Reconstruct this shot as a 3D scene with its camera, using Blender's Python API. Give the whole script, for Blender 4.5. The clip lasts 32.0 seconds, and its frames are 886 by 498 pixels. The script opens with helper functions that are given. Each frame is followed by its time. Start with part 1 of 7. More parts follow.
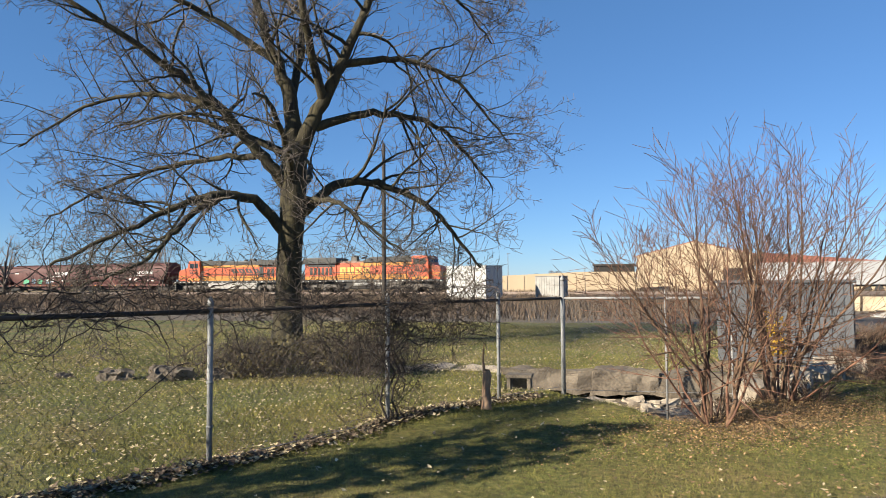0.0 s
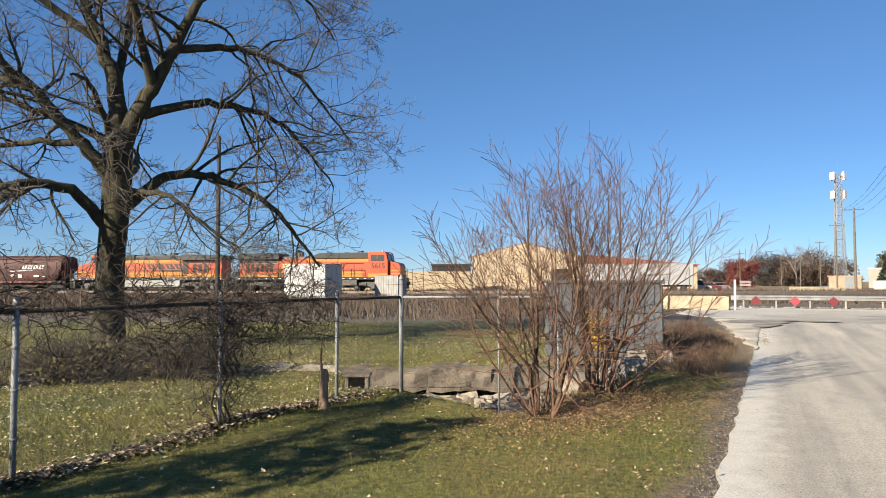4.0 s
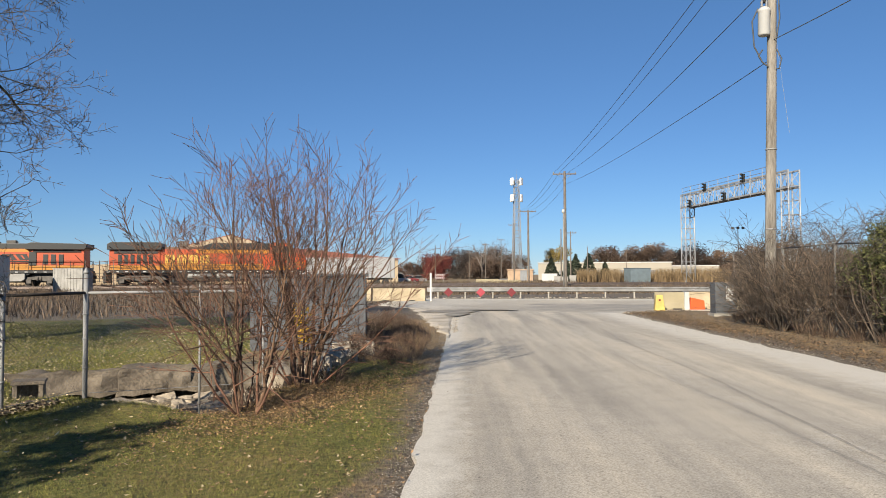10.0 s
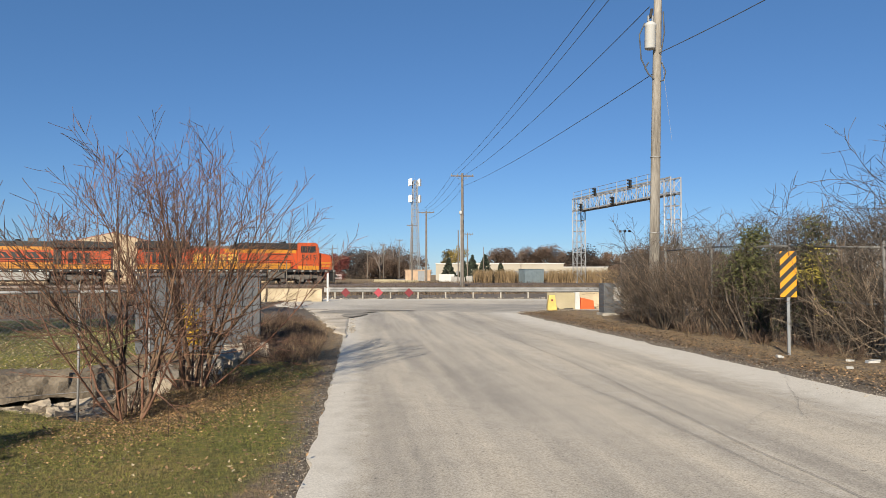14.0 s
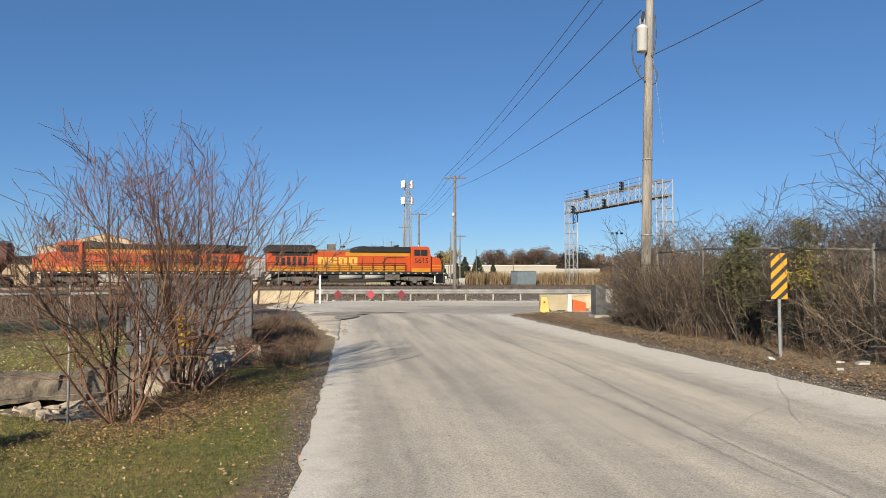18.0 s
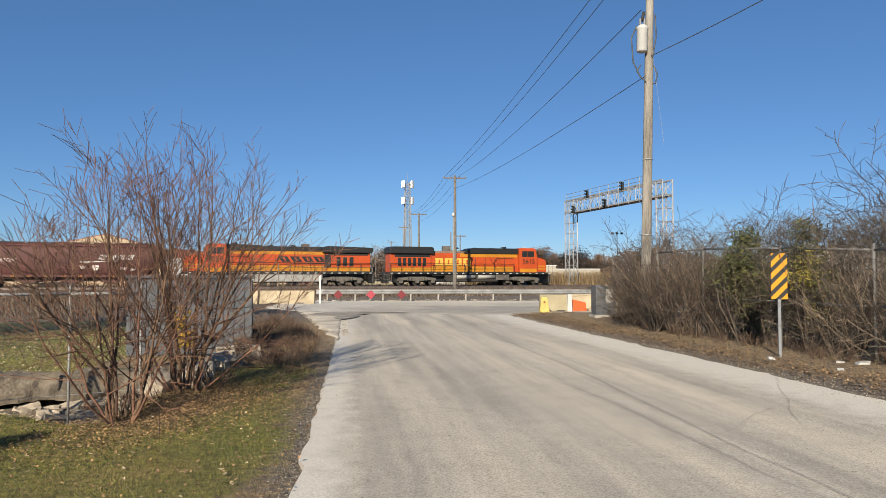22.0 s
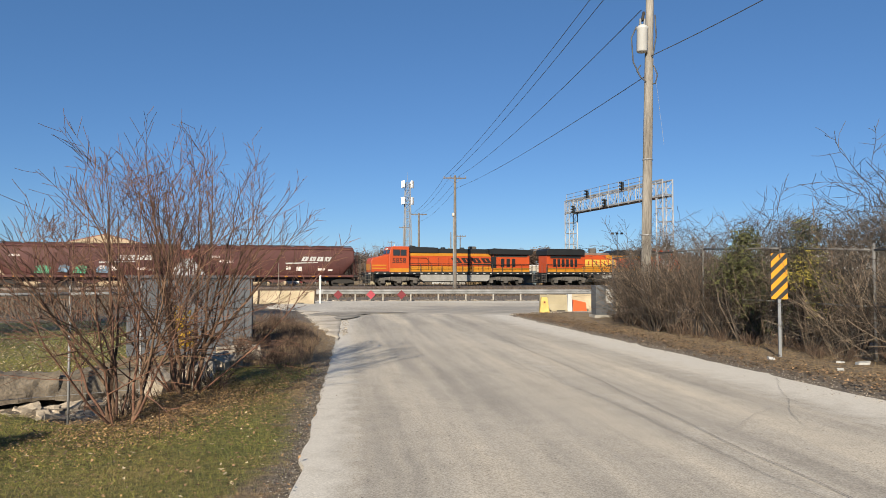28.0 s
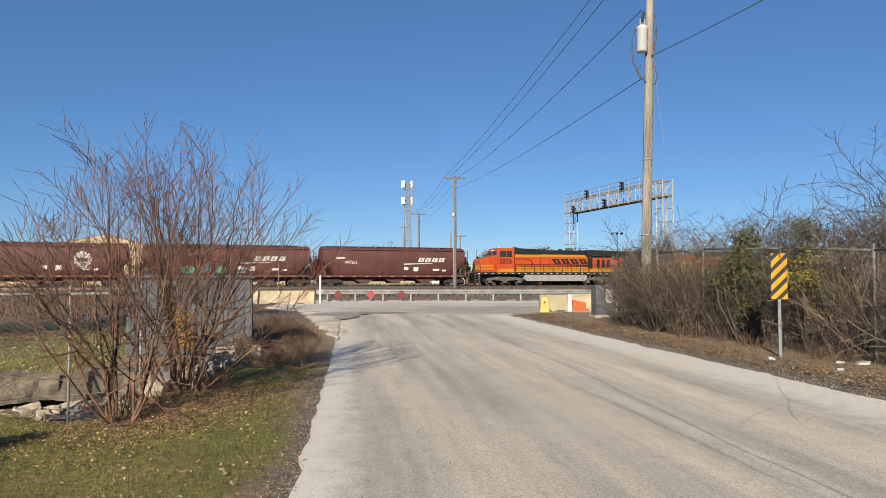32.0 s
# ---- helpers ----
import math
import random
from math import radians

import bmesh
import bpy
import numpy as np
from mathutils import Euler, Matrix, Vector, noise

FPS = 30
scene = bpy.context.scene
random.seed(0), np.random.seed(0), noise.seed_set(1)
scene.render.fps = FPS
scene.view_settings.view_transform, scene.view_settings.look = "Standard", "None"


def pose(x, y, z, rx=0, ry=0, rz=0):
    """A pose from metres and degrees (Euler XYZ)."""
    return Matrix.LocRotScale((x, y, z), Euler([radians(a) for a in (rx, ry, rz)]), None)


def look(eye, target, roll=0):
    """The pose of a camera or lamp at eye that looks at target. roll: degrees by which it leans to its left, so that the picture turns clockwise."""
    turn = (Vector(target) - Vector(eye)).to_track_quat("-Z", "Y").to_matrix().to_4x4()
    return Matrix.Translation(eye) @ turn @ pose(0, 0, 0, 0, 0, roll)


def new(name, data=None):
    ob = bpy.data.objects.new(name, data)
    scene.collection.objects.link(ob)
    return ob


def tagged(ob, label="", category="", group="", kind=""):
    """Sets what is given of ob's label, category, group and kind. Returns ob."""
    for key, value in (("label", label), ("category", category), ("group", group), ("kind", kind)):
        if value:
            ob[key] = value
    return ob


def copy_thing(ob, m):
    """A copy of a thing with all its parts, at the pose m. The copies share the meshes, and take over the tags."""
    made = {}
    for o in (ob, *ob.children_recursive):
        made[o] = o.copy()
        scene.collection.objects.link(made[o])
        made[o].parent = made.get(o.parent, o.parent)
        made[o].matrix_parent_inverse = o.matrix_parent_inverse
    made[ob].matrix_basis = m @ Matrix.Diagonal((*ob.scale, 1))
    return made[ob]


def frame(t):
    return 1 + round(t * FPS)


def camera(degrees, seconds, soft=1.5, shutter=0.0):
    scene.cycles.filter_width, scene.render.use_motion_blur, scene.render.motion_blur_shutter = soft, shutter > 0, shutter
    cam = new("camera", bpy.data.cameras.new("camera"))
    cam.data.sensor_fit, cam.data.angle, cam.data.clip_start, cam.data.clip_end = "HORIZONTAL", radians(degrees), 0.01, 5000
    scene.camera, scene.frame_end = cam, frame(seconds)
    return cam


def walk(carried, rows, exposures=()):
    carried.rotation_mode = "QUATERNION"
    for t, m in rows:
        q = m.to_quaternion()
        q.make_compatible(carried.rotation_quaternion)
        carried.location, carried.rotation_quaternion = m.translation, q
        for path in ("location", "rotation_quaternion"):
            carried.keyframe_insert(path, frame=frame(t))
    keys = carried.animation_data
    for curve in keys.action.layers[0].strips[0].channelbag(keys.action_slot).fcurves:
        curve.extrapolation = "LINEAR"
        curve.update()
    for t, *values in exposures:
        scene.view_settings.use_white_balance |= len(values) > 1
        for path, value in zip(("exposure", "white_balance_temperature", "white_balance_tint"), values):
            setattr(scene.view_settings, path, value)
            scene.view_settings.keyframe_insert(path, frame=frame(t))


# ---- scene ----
from math import cos, sin, pi, atan2, hypot
# ---------------------------------------------------------------- camera
EYE = 1.65
cam = camera(63.4, 32.0, soft=0.85, shutter=0.3)
TURNS = [(0, 44.59, 2.76, 0.37), (0.5, 42.96, 2.77, 0.33), (1, 41.40, 2.77, 0.35), (1.5, 39.86, 2.78, 0.30), (2, 38.29, 2.78, 0.31),
         (2.5, 36.66, 2.78, 0.25), (3, 35.02, 2.76, 0.22), (3.5, 33.42, 2.71, 0.15), (5.5, 26.48, 2.32, 0.05), (6, 24.29, 2.25, 0.13),
         (6.5, 22.04, 2.21, 0.29), (7, 19.87, 2.16, 0.38), (7.5, 17.77, 2.10, 0.43), (8, 15.72, 2.08, 0.38), (8.5, 13.75, 2.08, 0.32)]
TURNS += [(9, 11.90, 2.06, 0.28), (9.5, 10.21, 2.05, 0.25), (10, 8.74, 2.04, 0.21), (10.5, 7.36, 2.03, 0.23), (11, 6.07, 2.01, 0.20),
          (11.5, 4.83, 1.99, 0.16), (12, 3.66, 1.98, 0.12), (12.5, 2.64, 1.99, 0.10), (13, 1.79, 2.00, 0.06), (13.5, 1.12, 2.02, 0.05),
          (14, 0.60, 2.05, 0.01), (14.5, 0.22, 2.08, -0.02), (16.5, -0.04, 2.20, -0.01), (18, 0.0, 2.21, 0.0), (32, 0.01, 2.22, 0.0)]
walk(cam, [(t, pose(0, 0, EYE, 90 + p, r, a)) for t, a, p, r in TURNS],
     [(0, 1.25, 6500, 10), (3.5, 1.15, 6500, 10), (6, 1.0, 6500, 10), (9, 0.87, 6500, 10), (13, 0.78, 6500, 10), (17, 0.76, 6500, 10), (32, 0.76, 6500, 10)])

# ---------------------------------------------------------------- light
SUN_EL, SUN_AZ = 24.5, 193.5        # degrees; azimuth clockwise from +y
world = bpy.data.worlds.new("world")
scene.world = world
world.use_nodes = True
wn = world.node_tree.nodes
sky = wn.new("ShaderNodeTexSky")
sky.sky_type = "NISHITA"
sky.sun_disc = False
sky.sun_elevation = radians(SUN_EL)
sky.sun_rotation = radians(SUN_AZ)
sky.altitude = 1800
sky.air_density = 1.0
sky.dust_density = 0.3
sky.ozone_density = 6.6
wn["Background"].inputs["Strength"].default_value = 0.0585
# light scattered more than once is nearly even over the sky
even = wn.new("ShaderNodeMix")
even.data_type = "RGBA"
even.inputs[0].default_value = 0.25
even.inputs[7].default_value = (0.85, 2.65, 5.7, 1)
world.node_tree.links.new(sky.outputs[0], even.inputs[6])
world.node_tree.links.new(even.outputs[2], wn["Background"].inputs["Color"])
sun = new("sun", bpy.data.lights.new("sun", "SUN"))
sun.data.energy, sun.data.angle, sun.data.color = 5.0, radians(0.5), (1.0, 0.895, 0.73)
_sa, _se = radians(SUN_AZ), radians(SUN_EL)
SUN_WAY = Vector((sin(_sa) * cos(_se), cos(_sa) * cos(_se), sin(_se)))
sun.matrix_basis = look(SUN_WAY * 60, (0, 0, 0))

# ---------------------------------------------------------------- materials
MATS = {}


def mat(name, base, rough=0.7, metal=0.0, var=0.15, scale=3.0, fine=40.0, bump=0.2, tint=None, spread=0.0, space="Object", stretch=(1, 1, 1)):
    """A worn surface: two scales of noise on colour and roughness, fine relief; spread varies single pieces."""
    if name in MATS:
        return MATS[name]
    m = bpy.data.materials.new(name)
    m.use_nodes = True
    nt = m.node_tree
    n, l = nt.nodes, nt.links
    b = n["Principled BSDF"]
    co = n.new("ShaderNodeTexCoord")
    mp = n.new("ShaderNodeMapping")
    mp.inputs["Scale"].default_value = stretch
    l.new(co.outputs[space], mp.inputs[0])
    big, small = n.new("ShaderNodeTexNoise"), n.new("ShaderNodeTexNoise")
    big.inputs["Scale"].default_value, small.inputs["Scale"].default_value = scale, fine
    big.inputs["Detail"].default_value, small.inputs["Detail"].default_value = 5, 3
    for q in (big, small):
        l.new(mp.outputs[0], q.inputs["Vector"])
    add = n.new("ShaderNodeMath")
    add.operation = "MULTIPLY_ADD"
    add.inputs[1].default_value = 0.45
    l.new(small.outputs["Fac"], add.inputs[0])
    l.new(big.outputs["Fac"], add.inputs[2])
    ramp = n.new("ShaderNodeValToRGB")
    dark = [c * (1 - var) for c in base]
    light = list(tint) if tint else [min(1, c * (1 + var)) for c in base]
    ramp.color_ramp.elements[0].position, ramp.color_ramp.elements[1].position = 0.5, 0.95
    ramp.color_ramp.elements[0].color, ramp.color_ramp.elements[1].color = (*dark, 1), (*light, 1)
    l.new(add.outputs[0], ramp.inputs[0])
    last = ramp.outputs[0]
    if spread:
        info = n.new("ShaderNodeNewGeometry")
        hsv = n.new("ShaderNodeHueSaturation")
        mr = n.new("ShaderNodeMapRange")
        mr.inputs[3].default_value, mr.inputs[4].default_value = 1 - spread, 1 + spread
        l.new(info.outputs["Random Per Island"], mr.inputs[0])
        l.new(mr.outputs[0], hsv.inputs["Value"])
        l.new(last, hsv.inputs["Color"])
        last = hsv.outputs[0]
    l.new(last, b.inputs["Base Color"])
    b.inputs["Roughness"].default_value, b.inputs["Metallic"].default_value = rough, metal
    if bump:
        bp = n.new("ShaderNodeBump")
        bp.inputs["Strength"].default_value, bp.inputs["Distance"].default_value = bump, 0.02
        l.new(small.outputs["Fac"], bp.inputs["Height"])
        l.new(bp.outputs[0], b.inputs["Normal"])
    MATS[name] = m
    return m


M_WEAVE = mat("weathered wire", (0.13, 0.127, 0.12), 0.7, 0.2, 0.2, 4, 60, 0.0)
M_GALV = mat("galvanised", (0.23, 0.23, 0.225), 0.6, 0.15, 0.2, 4, 60, 0.1)
M_DULLSTEEL = mat("dull fence steel", (0.13, 0.125, 0.118), 0.7, 0.1, 0.3, 4, 60, 0.1)
M_BARK = mat("bark", (0.026, 0.021, 0.016), 0.95, 0, 0.45, 6, 30, 0.9, tint=(0.066, 0.056, 0.027), stretch=(1, 1, 0.35))
M_TWIG = mat("twig", (0.085, 0.07, 0.057), 0.9, 0, 0.3, 5, 30, 0.2, spread=0.6)
M_STEM = mat("shrub stem", (0.1, 0.046, 0.027), 0.85, 0, 0.4, 5, 30, 0.5, tint=(0.19, 0.096, 0.058), spread=0.55)
M_TRUNK = mat("shrub bark", (0.062, 0.036, 0.023), 0.9, 0, 0.4, 9, 40, 0.8, tint=(0.19, 0.112, 0.065))
M_BRUSH = mat("dry brush", (0.088, 0.062, 0.043), 0.9, 0, 0.3, 3, 20, 0.2, tint=(0.2, 0.146, 0.1), spread=0.7)
M_VINE = mat("vine", (0.05, 0.037, 0.028), 0.9, 0, 0.3, 5, 30, 0.2, tint=(0.1, 0.078, 0.058), spread=0.6)
M_POLE = mat("weathered pole", (0.15, 0.13, 0.107), 0.9, 0, 0.45, 1.5, 14, 0.8, tint=(0.315, 0.29, 0.25), stretch=(3, 3, 0.3))
M_FARPOLE = mat("far pole", (0.13, 0.112, 0.094), 0.9, 0, 0.3, 2, 15, 0.3)
M_STUMP = mat("stump wood", (0.3, 0.17, 0.095), 0.9, 0, 0.35, 6, 30, 0.6, tint=(0.42, 0.27, 0.165), stretch=(1, 1, 0.3))
M_RAILGREY = mat("guard rail steel", (0.20, 0.20, 0.195), 0.6, 0.2, 0.3, 2, 25, 0.1)
M_DARKPOLE = mat("dark pole", (0.045, 0.037, 0.03), 0.9, 0, 0.3, 2, 15, 0.4, stretch=(3, 3, 0.3))
M_CONC = mat("concrete", (0.27, 0.25, 0.215), 0.9, 0, 0.25, 2, 40, 0.5, tint=(0.36, 0.335, 0.29))
M_OLDCONC = mat("old concrete", (0.11, 0.088, 0.066), 0.95, 0, 0.45, 3, 25, 0.9, tint=(0.2, 0.165, 0.122))
M_RUBBLE = mat("broken concrete", (0.3, 0.25, 0.185), 0.95, 0, 0.25, 4, 30, 0.9, tint=(0.46, 0.39, 0.3))
M_TANCONC = mat("tan barrier", (0.3, 0.24, 0.15), 0.9, 0, 0.2, 1.5, 30, 0.3, tint=(0.43, 0.355, 0.24))
M_SIGNYEL = mat("sign yellow", (0.5, 0.22, 0.006), 0.4, 0, 0.08, 3, 30, 0.02)
M_YELLOW = mat("yellow paint", (0.5, 0.36, 0.1), 0.7, 0, 0.2, 3, 30, 0.2)
M_CREAM = mat("cream barrier", (0.27, 0.232, 0.148), 0.85, 0, 0.15, 2, 30, 0.3)
M_ORANGEP = mat("orange plastic", (0.55, 0.09, 0.02), 0.6, 0, 0.1, 3, 30, 0.05)
M_WHITE = mat("white paint", (0.4, 0.4, 0.385), 0.55, 0, 0.1, 1.2, 25, 0.05)
M_BRIGHT = mat("bright white plastic", (0.72, 0.72, 0.7), 0.5, 0, 0.08, 1.2, 25, 0.05)
M_GREYMETAL = mat("grey metal", (0.17, 0.18, 0.19), 0.6, 0.1, 0.15, 2, 25, 0.1)
M_SHED = mat("shed steel", (0.078, 0.083, 0.09), 0.75, 0.0, 0.2, 1.5, 25, 0.1)
M_SOOT = mat("sooty engine roof", (0.16, 0.11, 0.085), 0.8, 0, 0.45, 1.2, 8, 0.1)
M_BLUEMETAL = mat("blue grey steel", (0.16, 0.2, 0.22), 0.5, 0.3, 0.12, 2, 25, 0.1)
M_TAN = mat("tan siding", (0.38, 0.298, 0.198), 0.8, 0, 0.06, 0.4, 12, 0.05)
M_ROOFRED = mat("red brown roof", (0.24, 0.085, 0.06), 0.7, 0, 0.2, 0.6, 12, 0.1)
M_RED = mat("red reflector", (0.12, 0.0025, 0.008), 0.65, 0, 0.1, 3, 30, 0.02)
M_REDPALE = mat("faded red reflector", (0.27, 0.02, 0.036), 0.6, 0, 0.1, 3, 30, 0.02)
M_BLACK = mat("black paint", (0.009, 0.0095, 0.009), 0.5, 0, 0.2, 1.5, 20, 0.05)
# grime under the train; also the painted shade of doorway, lean-to and barrier slots
M_UNDER = mat("underframe grime", (0.022, 0.019, 0.016), 0.8, 0, 0.3, 1.5, 12, 0.1)
M_TRUCK = mat("truck grey", (0.085, 0.076, 0.066), 0.7, 0.1, 0.45, 2, 12, 0.1)
M_ORANGE = mat("locomotive orange", (0.36, 0.052, 0.008), 0.45, 0, 0.10, 0.7, 10, 0.03)
M_ORANGEFADE = mat("faded orange", (0.4, 0.08, 0.02), 0.5, 0, 0.14, 0.7, 10, 0.03)
M_LOCOYEL = mat("locomotive yellow", (0.4, 0.165, 0.01), 0.45, 0, 0.10, 0.7, 10, 0.03)
M_HOPPER = mat("oxide brown", (0.062, 0.017, 0.0145), 0.7, 0, 0.2, 0.5, 8, 0.05, tint=(0.092, 0.03, 0.025))
M_TANKGREY = mat("tank grey", (0.25, 0.243, 0.225), 0.6, 0.1, 0.2, 1.5, 12, 0.05)
M_STEEL = mat("rail steel", (0.25, 0.20, 0.17), 0.4, 0.8, 0.2, 2, 25, 0.1)
M_GLASS = mat("dark glass", (0.02, 0.025, 0.03), 0.08, 0, 0.1, 2, 20, 0.0)
M_BALLAST = mat("ballast", (0.075, 0.056, 0.042), 0.95, 0, 0.4, 1.5, 9, 1.0, tint=(0.15, 0.115, 0.086))
M_TIE = mat("tie", (0.09, 0.075, 0.06), 0.95, 0, 0.3, 2, 20, 0.4)
M_WIRE = mat("cable", (0.05, 0.05, 0.05), 0.6, 0, 0.1, 2, 20, 0.0)
M_LEAF = mat("fallen leaf", (0.36, 0.28, 0.15), 0.8, 0, 0.2, 9, 60, 0.1, tint=(0.52, 0.43, 0.27), spread=0.45)
M_LEAFBROWN = mat("brown leaf", (0.19, 0.105, 0.05), 0.8, 0, 0.2, 9, 60, 0.1, tint=(0.33, 0.21, 0.11), spread=0.5)
M_GRASS = mat("grass blade", (0.09, 0.11, 0.015), 0.7, 0, 0.4, 0.8, 9, 0.0, tint=(0.25, 0.228, 0.045), spread=0.6)
M_DRYGRASS = mat("dry grass", (0.19, 0.125, 0.056), 0.8, 0, 0.25, 0.6, 9, 0.0, tint=(0.32, 0.225, 0.1), spread=0.4)
M_STRAW = mat("brown straw", (0.1, 0.062, 0.026), 0.8, 0, 0.3, 0.6, 9, 0.0, tint=(0.23, 0.15, 0.066), spread=0.5)
M_WEED = mat("dead weed", (0.075, 0.046, 0.031), 0.9, 0, 0.3, 3, 20, 0.2, tint=(0.17, 0.112, 0.072), spread=0.6)
M_TANSTEM = mat("tan stem", (0.17, 0.13, 0.085), 0.85, 0, 0.3, 3, 20, 0.2, tint=(0.28, 0.215, 0.15), spread=0.4)
M_YARDWEED = mat("yard weed", (0.062, 0.043, 0.03), 0.9, 0, 0.35, 0.25, 9, 0, tint=(0.135, 0.096, 0.064), spread=0.6)
M_GANTRY = mat("silver steel", (0.3, 0.305, 0.31), 0.5, 0.2, 0.15, 2, 25, 0.05)
M_EMBLEM = mat("pale yellow paint", (0.55, 0.32, 0.05), 0.5, 0, 0.1, 2, 20, 0.02)
M_REED = mat("dry reeds", (0.15, 0.1, 0.048), 0.85, 0, 0.25, 1.2, 9, 0.0, tint=(0.21, 0.145, 0.075), spread=0.3)


# ---------------------------------------------------------------- mesh helpers
def link(name, bm, material, parent=None, label=""):
    me = bpy.data.meshes.new(name)
    bm.normal_update()
    bm.to_mesh(me)
    bm.free()
    for q in (material if isinstance(material, (list, tuple)) else [material]):
        me.materials.append(q)
    ob = new(name, me)
    if parent:
        ob.parent = parent
    if label:
        tagged(ob, label)
    return ob


def part(name, bm, material, parent, label=""):
    return link(name, bm, material, parent, label)


def thing(name, m, label, category, group="", kind=""):
    """An empty at a thing's base, which carries its parts."""
    e = new(name)
    e.empty_display_size = 0.2
    e.matrix_basis = m
    return tagged(e, label, category, group, kind)


def box(x0, x1, y0, y1, z0, z1, bevel=0.0, bm=None):
    bm2 = bmesh.new()
    bmesh.ops.create_cube(bm2, size=1)
    for v in bm2.verts:
        v.co = Vector((x0 + (v.co.x + 0.5) * (x1 - x0), y0 + (v.co.y + 0.5) * (y1 - y0), z0 + (v.co.z + 0.5) * (z1 - z0)))
    if bevel:
        bmesh.ops.bevel(bm2, geom=list(bm2.edges), offset=bevel, segments=2, affect="EDGES", profile=0.6)
    return merge(bm, bm2)


def merge(bm, bm2):
    if bm is None:
        return bm2
    me = bpy.data.meshes.new("tmp")
    bm2.to_mesh(me)
    bm2.free()
    bm.from_mesh(me)
    bpy.data.meshes.remove(me)
    return bm


def rod(p, q, r0, r1=None, n=8, bm=None):
    """A round bar from p to q, tapering from r0 to r1."""
    bm = bm or bmesh.new()
    p, q = Vector(p), Vector(q)
    r1 = r0 if r1 is None else r1
    turn = (q - p).to_track_quat("Z", "Y").to_matrix()
    rings = []
    for c, r in ((p, r0), (q, r1)):
        rings.append([bm.verts.new(c + turn @ Vector((r * cos(2 * pi * k / n), r * sin(2 * pi * k / n), 0))) for k in range(n)])
    for k in range(n):
        f = bm.faces.new((rings[0][k], rings[0][(k + 1) % n], rings[1][(k + 1) % n], rings[1][k]))
        f.smooth = n > 5
    bm.faces.new(rings[0][::-1])
    bm.faces.new(rings[1])
    return bm


def prism(outline, y0, y1, bm=None, bevel=0.0):
    """An outline in x and z, drawn out from y0 to y1."""
    bm2 = bmesh.new()
    a = [bm2.verts.new((x, y0, z)) for x, z in outline]
    b = [bm2.verts.new((x, y1, z)) for x, z in outline]
    n = len(outline)
    bm2.faces.new(a)
    bm2.faces.new(b[::-1])
    for k in range(n):
        bm2.faces.new((a[(k + 1) % n], a[k], b[k], b[(k + 1) % n]))
    bmesh.ops.recalc_face_normals(bm2, faces=bm2.faces)
    if bevel:
        bmesh.ops.bevel(bm2, geom=list(bm2.edges), offset=bevel, segments=2, affect="EDGES", profile=0.6)
    return merge(bm, bm2)


def lathe(profile, n=16, bm=None, at=(0, 0, 0)):
    """Rings of (radius, z) round a vertical axis."""
    bm = bm or bmesh.new()
    rings = [[bm.verts.new((at[0] + r * cos(2 * pi * k / n), at[1] + r * sin(2 * pi * k / n), at[2] + z)) for k in range(n)] for r, z in profile]
    for a, b in zip(rings, rings[1:]):
        for k in range(n):
            bm.faces.new((a[k], a[(k + 1) % n], b[(k + 1) % n], b[k])).smooth = True
    bm.faces.new(rings[0][::-1])
    bm.faces.new(rings[-1])
    return bm


def soup(name, verts, faces, material, parent=None, smooth=False):
    me = bpy.data.meshes.new(name)
    me.from_pydata(verts, [], faces)
    if smooth:
        me.shade_smooth()
    for q in (material if isinstance(material, (list, tuple)) else [material]):
        me.materials.append(q)
    ob = new(name, me)
    if parent:
        ob.parent = parent
    return ob


class Tubes:
    """Many thin bent tubes in one mesh."""

    def __init__(self):
        self.v, self.f = [], []

    def add(self, pts, radii, n=4):
        base = len(self.v)
        last = None
        for i, (p, r) in enumerate(zip(pts, radii)):
            d = (pts[min(i + 1, len(pts) - 1)] - pts[max(i - 1, 0)])
            d = d.normalized() if d.length > 1e-6 else Vector((0, 0, 1))
            side = d.cross(Vector((0.3, 0.9, 0.31)) if last is None else last.cross(d))
            if side.length < 1e-4:
                side = d.orthogonal()
            side.normalize()
            up = d.cross(side)
            last = side if last is None else (last - d * last.dot(d)).normalized()
            side = last
            up = d.cross(side)
            for k in range(n):
                a = 2 * pi * k / n
                self.v.append(p + (side * cos(a) + up * sin(a)) * r)
        for i in range(len(pts) - 1):
            for k in range(n):
                a, b = base + i * n + k, base + i * n + (k + 1) % n
                self.f.append((a, b, b + n, a + n))

    def make(self, name, material, parent=None):
        return soup(name, self.v, self.f, material, parent, smooth=True)


def polar(az, r, z=0.0):
    """A place by its bearing (degrees to the left of +y) and its distance from the start."""
    return Vector((-r * sin(radians(az)), r * cos(radians(az)), z))


rng = random.Random(7)
U = rng.uniform

# ---------------------------------------------------------------- the lie of the land
PHI = 19.85                          # the tracks' heading, degrees
UX, UY = cos(radians(PHI)), sin(radians(PHI))
TRACK_D = 82.5                       # the train's track, metres from the start
RAIL_Z = 0.55


def smooth(a, b, x):
    t = min(1.0, max(0.0, (x - a) / (b - a)))
    return t * t * (3 - 2 * t)


def road_left(y):
    if y < 30:
        return -0.45 - 0.125 * y
    return -4.2 - 5.6 * smooth(30, 40, y)


def road_right(y):
    if y < 31:
        return 7.2 - 0.143 * y
    return 2.77 + 1.9 * smooth(31, 33.4, y) + 55 * smooth(33.2, 37.5, y)


